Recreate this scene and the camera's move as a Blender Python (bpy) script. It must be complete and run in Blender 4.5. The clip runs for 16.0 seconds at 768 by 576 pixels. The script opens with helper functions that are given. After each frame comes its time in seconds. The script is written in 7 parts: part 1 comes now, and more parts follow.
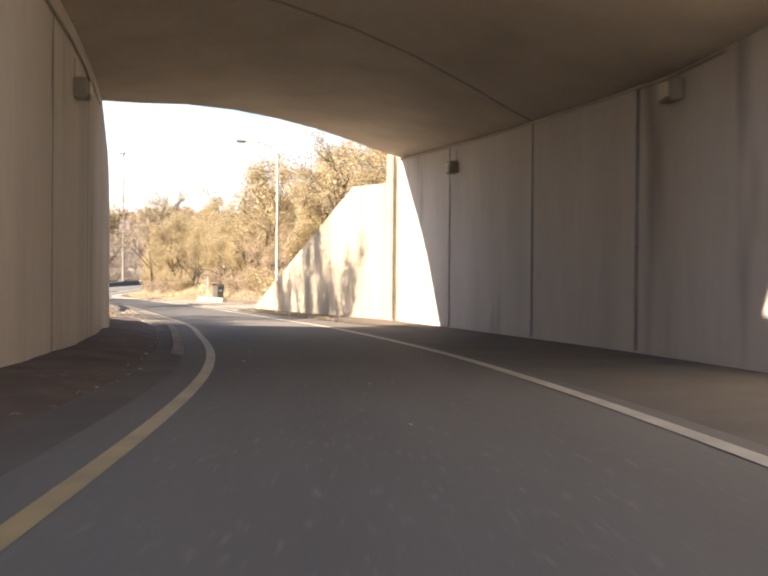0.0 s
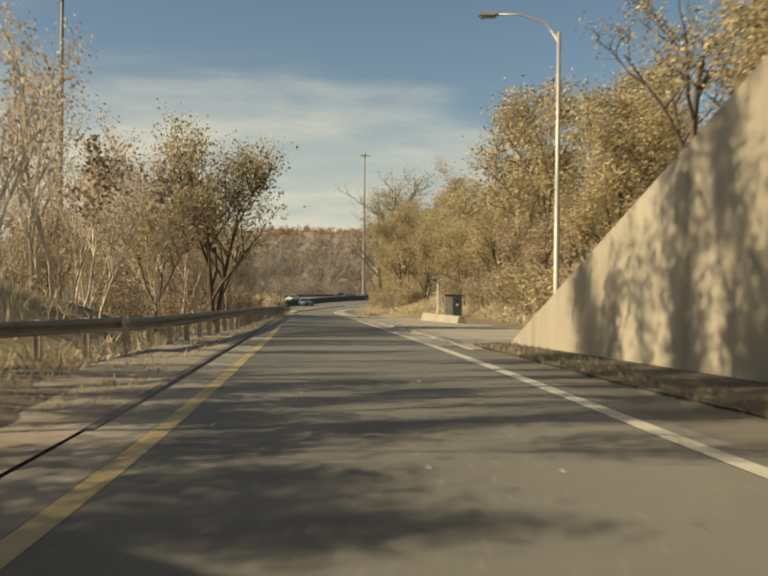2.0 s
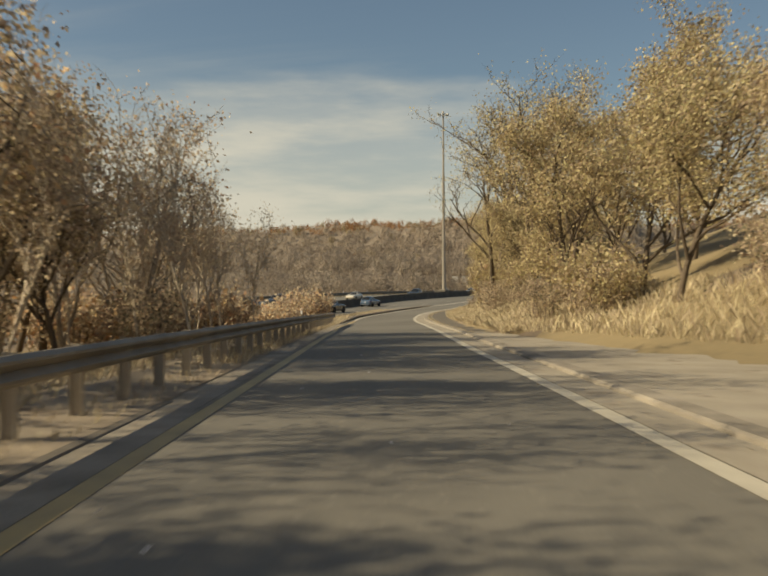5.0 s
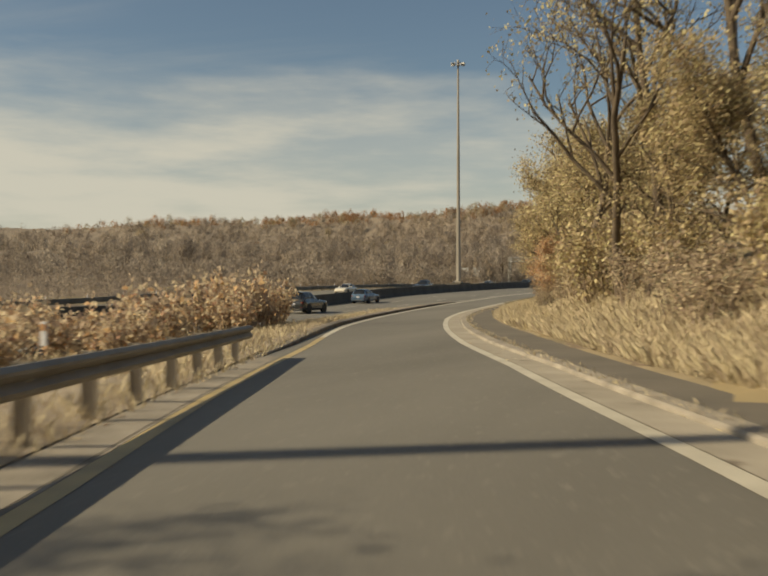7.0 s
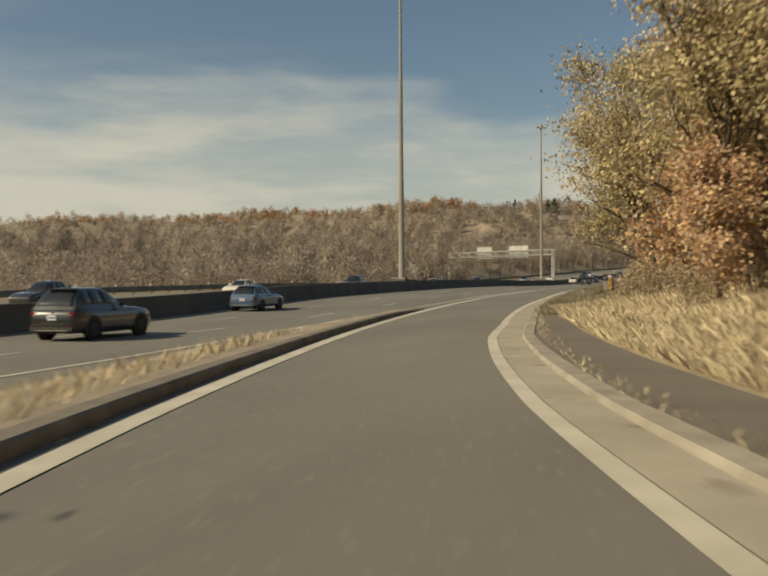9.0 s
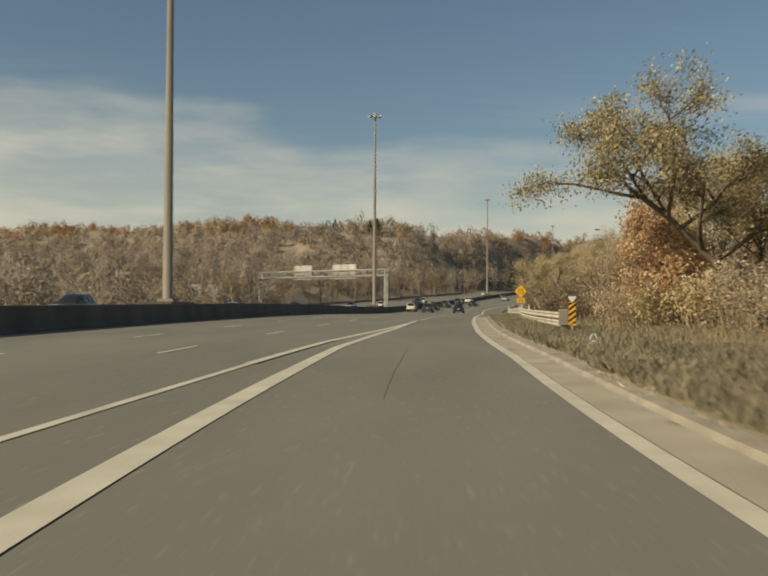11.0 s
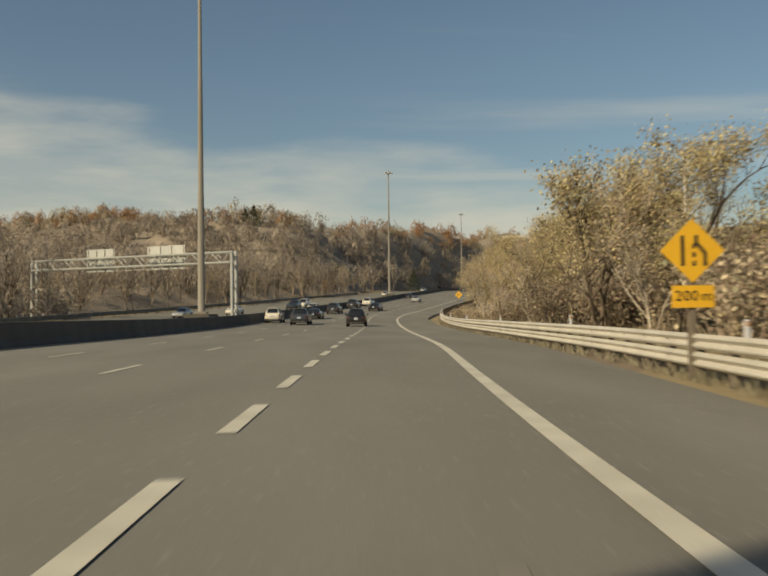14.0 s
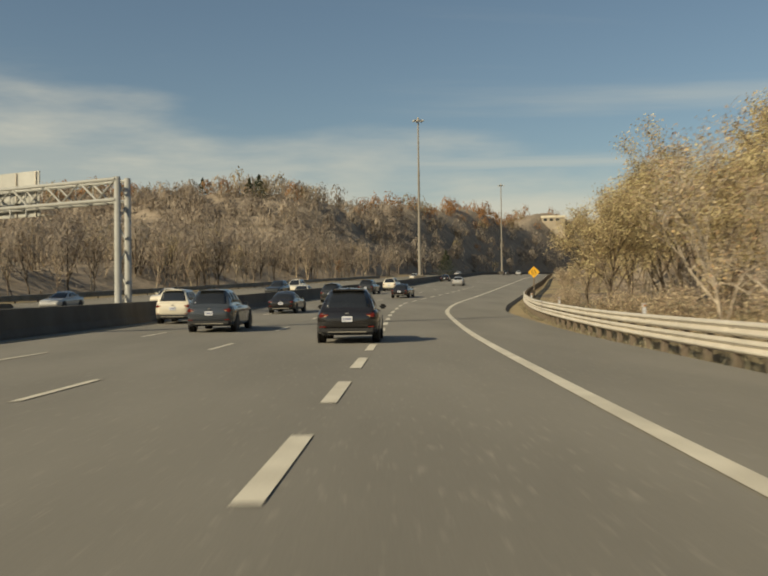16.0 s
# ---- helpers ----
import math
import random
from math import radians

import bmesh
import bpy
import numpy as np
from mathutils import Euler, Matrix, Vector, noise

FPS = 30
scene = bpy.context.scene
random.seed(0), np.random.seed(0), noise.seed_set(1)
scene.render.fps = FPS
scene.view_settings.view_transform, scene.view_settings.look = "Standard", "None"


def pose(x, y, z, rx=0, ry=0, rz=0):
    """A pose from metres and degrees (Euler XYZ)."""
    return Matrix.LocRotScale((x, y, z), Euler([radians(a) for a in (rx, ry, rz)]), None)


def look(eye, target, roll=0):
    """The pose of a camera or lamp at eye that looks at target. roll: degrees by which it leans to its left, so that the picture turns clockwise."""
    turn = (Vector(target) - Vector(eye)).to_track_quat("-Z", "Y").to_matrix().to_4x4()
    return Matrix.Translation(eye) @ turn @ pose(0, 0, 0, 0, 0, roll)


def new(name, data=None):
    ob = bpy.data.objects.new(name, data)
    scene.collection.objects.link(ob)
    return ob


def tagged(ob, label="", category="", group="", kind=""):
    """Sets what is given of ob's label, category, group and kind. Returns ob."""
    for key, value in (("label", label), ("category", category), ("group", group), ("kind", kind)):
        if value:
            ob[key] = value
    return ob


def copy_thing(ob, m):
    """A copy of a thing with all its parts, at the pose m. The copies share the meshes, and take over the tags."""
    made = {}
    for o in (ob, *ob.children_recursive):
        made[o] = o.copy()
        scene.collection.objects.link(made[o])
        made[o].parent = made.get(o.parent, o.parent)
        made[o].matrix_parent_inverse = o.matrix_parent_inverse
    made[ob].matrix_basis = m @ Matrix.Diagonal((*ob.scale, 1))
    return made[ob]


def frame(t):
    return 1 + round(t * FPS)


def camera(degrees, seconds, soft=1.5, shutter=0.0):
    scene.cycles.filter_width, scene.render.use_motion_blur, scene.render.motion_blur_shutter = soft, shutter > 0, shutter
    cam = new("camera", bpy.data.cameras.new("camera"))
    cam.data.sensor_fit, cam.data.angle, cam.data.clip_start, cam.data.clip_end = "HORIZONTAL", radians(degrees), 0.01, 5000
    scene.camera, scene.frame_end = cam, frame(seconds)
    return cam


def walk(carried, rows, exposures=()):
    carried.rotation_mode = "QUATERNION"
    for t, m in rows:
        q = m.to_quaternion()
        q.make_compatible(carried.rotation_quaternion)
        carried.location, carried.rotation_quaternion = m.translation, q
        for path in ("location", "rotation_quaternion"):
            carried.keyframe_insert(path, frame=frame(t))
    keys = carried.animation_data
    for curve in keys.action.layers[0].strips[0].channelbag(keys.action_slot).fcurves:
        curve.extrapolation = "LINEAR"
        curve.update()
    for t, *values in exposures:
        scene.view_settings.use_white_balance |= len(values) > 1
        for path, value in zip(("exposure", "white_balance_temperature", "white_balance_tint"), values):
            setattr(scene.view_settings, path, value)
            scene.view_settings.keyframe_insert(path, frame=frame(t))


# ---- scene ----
# ---- camera and its way ----
cam = camera(45.24, 16.0, soft=2.0, shutter=0.3)


def view(x, y, z, pitch, roll, yaw):
    return Matrix.Translation((x, y, z)) @ pose(0, 0, 0, 0, 0, yaw) @ pose(0, 0, 0, 90 + pitch) @ pose(0, 0, 0, 0, 0, roll)


ROWS = [
    (0.0, 0.000, 0.000, 1.350, -0.547, 0.485, 0.745), (0.5, -0.511, 9.202, 1.125, -0.437, 0.753, 5.236),
    (1.0, -1.672, 18.131, 0.950, 0.028, 1.024, 9.216), (1.5, -3.403, 26.774, 0.819, 0.374, 1.009, 13.066),
    (2.0, -5.629, 35.131, 0.721, 0.315, 0.673, 16.336), (2.5, -8.237, 43.232, 0.653, 0.118, 0.236, 18.864),
    (3.0, -11.089, 51.156, 0.606, 0.073, -0.059, 20.211), (3.5, -14.050, 58.995, 0.557, 0.093, -0.593, 20.798),
    (4.0, -17.086, 66.830, 0.495, 0.158, -0.985, 21.166), (4.5, -20.183, 74.784, 0.415, 0.178, -0.459, 20.980),
    (5.0, -23.322, 82.973, 0.322, 0.145, -0.226, 20.643), (5.5, -26.530, 91.461, 0.219, 0.085, -0.138, 20.493),
    (6.0, -29.858, 100.269, 0.101, -0.013, -0.139, 20.604), (6.5, -33.336, 109.396, -0.036, -0.169, -0.228, 20.754),
    (7.0, -36.930, 118.822, -0.196, -0.156, -0.126, 20.614), (7.5, -40.572, 128.509, -0.377, -0.296, -0.032, 20.235),
    (8.0, -44.196, 138.418, -0.536, -0.232, -0.274, 19.523), (8.5, -47.688, 148.554, -0.656, 0.166, -0.305, 18.041),
    (9.0, -50.907, 158.961, -0.735, -0.038, -0.288, 15.916), (9.5, -53.739, 169.687, -0.766, 0.579, -0.113, 13.268),
    (10.0, -56.087, 180.772, -0.741, 0.987, -0.010, 10.304), (10.5, -57.891, 192.231, -0.657, 1.302, 0.087, 7.284),
    (11.0, -59.138, 204.060, -0.520, 1.573, 0.240, 4.506), (11.5, -59.882, 216.241, -0.344, 1.869, 0.546, 2.271),
    (12.0, -60.236, 228.749, -0.151, 1.887, 0.267, 0.777), (12.5, -60.340, 241.554, 0.040, 1.893, 0.442, -0.165),
    (13.0, -60.209, 254.613, 0.214, 1.814, -0.017, -1.298), (13.5, -59.861, 267.70, 0.377, 1.733, -0.826, -1.932),
    (14.0, -59.410, 280.98, 0.555, 1.701, -0.665, -2.158), (14.5, -58.937, 294.95, 0.682, 1.435, -0.467, -2.090),
    (15.0, -58.475, 309.52, 0.723, 1.150, -0.419, -1.859), (15.5, -58.135, 324.38, 0.741, 1.063, -0.400, -1.161),
    (16.0, -57.960, 339.09, 0.740, 0.945, -0.656, -0.568),
]
walk(cam, [(r[0], view(*r[1:])) for r in ROWS],
     exposures=[(0.0, 1.8, 6700, 18), (0.6, 1.55, 7000, 16), (1.1, 0.95, 7200, 13), (1.6, 0.55, 7400, 6), (2.5, 0.2, 7800, 2), (4.0, 0.22, 7800, 4), (6.5, 0.1, 7700, 5), (9.0, 0.06, 7600, 4), (12.0, 0.03, 7500, 2), (14.0, 0.05, 7500, 3), (16.0, 0.13, 7600, 3)])

# ---- light: clear November sky, low sun behind the left shoulder ----
SUN_ELEV, SUN_FROM = 31.0, (-0.848, -0.530)
world = bpy.data.worlds.new("sky")
scene.world = world
world.use_nodes = True
wn, wl = world.node_tree.nodes, world.node_tree.links
wn.clear()
sky = wn.new("ShaderNodeTexSky")
sky.sky_type, sky.sun_disc = "NISHITA", False
sky.sun_elevation = radians(SUN_ELEV)
sky.sun_rotation = math.atan2(SUN_FROM[0], SUN_FROM[1])
sky.air_density, sky.dust_density, sky.ozone_density = 1.0, 1.1, 2.6
coord = wn.new("ShaderNodeTexCoord")
split = wn.new("ShaderNodeSeparateXYZ")
wl.new(coord.outputs["Generated"], split.inputs[0])
# cloud layer: the direction is cast on to a flat sheet overhead
zmax = wn.new("ShaderNodeMath"); zmax.operation = "MAXIMUM"; zmax.inputs[1].default_value = 0.02
wl.new(split.outputs[2], zmax.inputs[0])
flat = wn.new("ShaderNodeVectorMath"); flat.operation = "DIVIDE"
wl.new(coord.outputs["Generated"], flat.inputs[0])
wl.new(zmax.outputs[0], flat.inputs[1])
cmap = wn.new("ShaderNodeMapping"); cmap.inputs["Scale"].default_value = (0.16, 0.62, 0.0)
cmap.inputs["Rotation"].default_value = (0, 0, radians(-6)); cmap.inputs["Location"].default_value = (0.35, 1.6, 0.0)
wl.new(flat.outputs[0], cmap.inputs[0])
cloud = wn.new("ShaderNodeTexNoise"); cloud.inputs["Scale"].default_value = 1.0; cloud.inputs["Detail"].default_value = 9.0
cloud.inputs["Roughness"].default_value = 0.52; cloud.inputs["Distortion"].default_value = 0.3
wl.new(cmap.outputs[0], cloud.inputs["Vector"])
cover = wn.new("ShaderNodeMapRange"); cover.interpolation_type = "SMOOTHSTEP"
cover.inputs["From Min"].default_value, cover.inputs["From Max"].default_value = 0.47, 0.68
wl.new(cloud.outputs[0], cover.inputs[0])
# a bank of thin cloud lies low over the horizon
bank = wn.new("ShaderNodeMapRange"); bank.interpolation_type = "SMOOTHSTEP"
bank.inputs["From Min"].default_value, bank.inputs["From Max"].default_value = 0.245, 0.15
edge = wn.new("ShaderNodeTexNoise"); edge.inputs["Scale"].default_value = 3.2; edge.inputs["Detail"].default_value = 6.0
emap = wn.new("ShaderNodeMapping"); emap.inputs["Scale"].default_value = (1.0, 1.0, 4.5)
wl.new(coord.outputs["Generated"], emap.inputs[0]); wl.new(emap.outputs[0], edge.inputs["Vector"])
wob = wn.new("ShaderNodeMath"); wob.operation = "MULTIPLY_ADD"; wob.inputs[1].default_value = 0.22
shift = wn.new("ShaderNodeMath"); shift.operation = "SUBTRACT"; shift.inputs[1].default_value = 0.11
wl.new(edge.outputs[0], wob.inputs[0]); wl.new(split.outputs[2], wob.inputs[2]); wl.new(wob.outputs[0], shift.inputs[0])
# the bank thins out towards the east
east = wn.new("ShaderNodeMapRange"); east.inputs["From Min"].default_value, east.inputs["From Max"].default_value = -0.22, 0.4
east.inputs["To Max"].default_value = 0.125
lower = wn.new("ShaderNodeMath"); lower.operation = "ADD"
wl.new(split.outputs[0], east.inputs[0]); wl.new(east.outputs[0], lower.inputs[0]); wl.new(shift.outputs[0], lower.inputs[1])
wl.new(lower.outputs[0], bank.inputs[0])
both = wn.new("ShaderNodeMath"); both.operation = "MAXIMUM"
half = wn.new("ShaderNodeMath"); half.operation = "MULTIPLY"; half.inputs[1].default_value = 0.45
wl.new(cover.outputs[0], half.inputs[0]); wl.new(half.outputs[0], both.inputs[0]); wl.new(bank.outputs[0], both.inputs[1])
thin = wn.new("ShaderNodeMath"); thin.operation = "MULTIPLY"; thin.inputs[1].default_value = 0.92
patch = wn.new("ShaderNodeTexNoise"); patch.inputs["Scale"].default_value = 2.6; patch.inputs["Detail"].default_value = 7.0; patch.inputs["Roughness"].default_value = 0.55
pmap = wn.new("ShaderNodeMapping"); pmap.inputs["Scale"].default_value = (1.0, 1.0, 5.5); pmap.inputs["Location"].default_value = (0.4, 0.1, 0.3)
wl.new(coord.outputs["Generated"], pmap.inputs[0]); wl.new(pmap.outputs[0], patch.inputs["Vector"])
gaps = wn.new("ShaderNodeMapRange"); gaps.interpolation_type = "SMOOTHSTEP"
gaps.inputs["From Min"].default_value, gaps.inputs["From Max"].default_value = 0.30, 0.52
gaps.inputs["To Min"].default_value, gaps.inputs["To Max"].default_value = 0.4, 1.0
wl.new(patch.outputs[0], gaps.inputs[0])
broken = wn.new("ShaderNodeMath"); broken.operation = "MULTIPLY"
wl.new(both.outputs[0], broken.inputs[0]); wl.new(gaps.outputs[0], broken.inputs[1])
wl.new(broken.outputs[0], thin.inputs[0])
mix = wn.new("ShaderNodeMix"); mix.data_type = "RGBA"
wl.new(thin.outputs[0], mix.inputs["Factor"]); wl.new(sky.outputs[0], mix.inputs["A"])
mix.inputs["B"].default_value = (6.9, 6.85, 6.5, 1)
bg = wn.new("ShaderNodeBackground"); bg.inputs["Strength"].default_value = 0.080
wl.new(mix.outputs["Result"], bg.inputs[0])
wout = wn.new("ShaderNodeOutputWorld"); wl.new(bg.outputs[0], wout.inputs[0])
sun = new("sun", bpy.data.lights.new("sun", "SUN"))
sun.data.energy, sun.data.angle, sun.data.color = 5.0, radians(0.53), (1.0, 0.88, 0.70)
ce = math.cos(radians(SUN_ELEV))
sun.matrix_world = look((0, 0, 60), (-SUN_FROM[0] * ce, -SUN_FROM[1] * ce, 60 - math.sin(radians(SUN_ELEV))))
# ---- materials ----
def material(name, base, dark=None, scale=1.0, rough=0.85, metal=0.0, bump=0.0, fine=40.0, spread=0.5, stretch=(1, 1, 1),
             island=0.0, spec=0.4, translucent=0.0, spots=None):
    """Two scales of noise between two colours, with bump and roughness variation."""
    m = bpy.data.materials.new(name)
    m.use_nodes = True
    n, l = m.node_tree.nodes, m.node_tree.links
    bsdf = n["Principled BSDF"]
    bsdf.inputs["Metallic"].default_value = metal
    bsdf.inputs["Specular IOR Level"].default_value = spec
    dark = dark or tuple(c * 0.7 for c in base)
    tc = n.new("ShaderNodeTexCoord")
    mp = n.new("ShaderNodeMapping"); mp.inputs["Scale"].default_value = stretch
    l.new(tc.outputs["Object"], mp.inputs[0])
    big = n.new("ShaderNodeTexNoise"); big.inputs["Scale"].default_value = scale; big.inputs["Detail"].default_value = 5
    small = n.new("ShaderNodeTexNoise"); small.inputs["Scale"].default_value = fine; small.inputs["Detail"].default_value = 3
    l.new(mp.outputs[0], big.inputs["Vector"]); l.new(mp.outputs[0], small.inputs["Vector"])
    add = n.new("ShaderNodeMath"); add.operation = "MULTIPLY_ADD"; add.inputs[1].default_value = 0.4
    l.new(small.outputs[0], add.inputs[0]); l.new(big.outputs[0], add.inputs[2])
    rng = n.new("ShaderNodeMapRange")
    rng.inputs["From Min"].default_value, rng.inputs["From Max"].default_value = 0.7 - spread / 2, 0.7 + spread / 2
    l.new(add.outputs[0], rng.inputs[0])
    cm = n.new("ShaderNodeMix"); cm.data_type = "RGBA"
    cm.inputs["A"].default_value, cm.inputs["B"].default_value = (*dark, 1), (*base, 1)
    l.new(rng.outputs[0], cm.inputs["Factor"])
    col = cm.outputs["Result"]
    if spots:
        sp = n.new("ShaderNodeTexNoise"); sp.inputs["Scale"].default_value = spots[1]; sp.inputs["Detail"].default_value = 4
        l.new(mp.outputs[0], sp.inputs["Vector"])
        sr = n.new("ShaderNodeMapRange"); sr.inputs["From Min"].default_value, sr.inputs["From Max"].default_value = spots[2], spots[2] + 0.12
        l.new(sp.outputs[0], sr.inputs[0])
        sm = n.new("ShaderNodeMix"); sm.data_type = "RGBA"; sm.inputs["B"].default_value = (*spots[0], 1)
        l.new(sr.outputs[0], sm.inputs["Factor"]); l.new(col, sm.inputs["A"])
        col = sm.outputs["Result"]
    if island:
        geo = n.new("ShaderNodeNewGeometry")
        hsv = n.new("ShaderNodeHueSaturation")
        for key, lo, hi in (("Value", 1 - island, 1 + island), ("Hue", 0.5 - island * 0.06, 0.5 + island * 0.05)):
            r = n.new("ShaderNodeMapRange"); r.inputs["To Min"].default_value, r.inputs["To Max"].default_value = lo, hi
            l.new(geo.outputs["Random Per Island"], r.inputs[0]); l.new(r.outputs[0], hsv.inputs[key])
        l.new(col, hsv.inputs["Color"])
        col = hsv.outputs[0]
    l.new(col, bsdf.inputs["Base Color"])
    rr = n.new("ShaderNodeMapRange"); rr.inputs["To Min"].default_value, rr.inputs["To Max"].default_value = min(1, rough + 0.08), max(0.02, rough - 0.08)
    l.new(big.outputs[0], rr.inputs[0]); l.new(rr.outputs[0], bsdf.inputs["Roughness"])
    if bump:
        bp = n.new("ShaderNodeBump"); bp.inputs["Strength"].default_value = 0.6; bp.inputs["Distance"].default_value = bump
        l.new(add.outputs[0], bp.inputs["Height"]); l.new(bp.outputs[0], bsdf.inputs["Normal"])
    if translucent:
        out = n["Material Output"]
        tr = n.new("ShaderNodeBsdfTranslucent"); l.new(col, tr.inputs[0])
        ms = n.new("ShaderNodeMixShader"); ms.inputs[0].default_value = translucent
        l.new(bsdf.outputs[0], ms.inputs[1]); l.new(tr.outputs[0], ms.inputs[2]); l.new(ms.outputs[0], out.inputs[0])
    return m


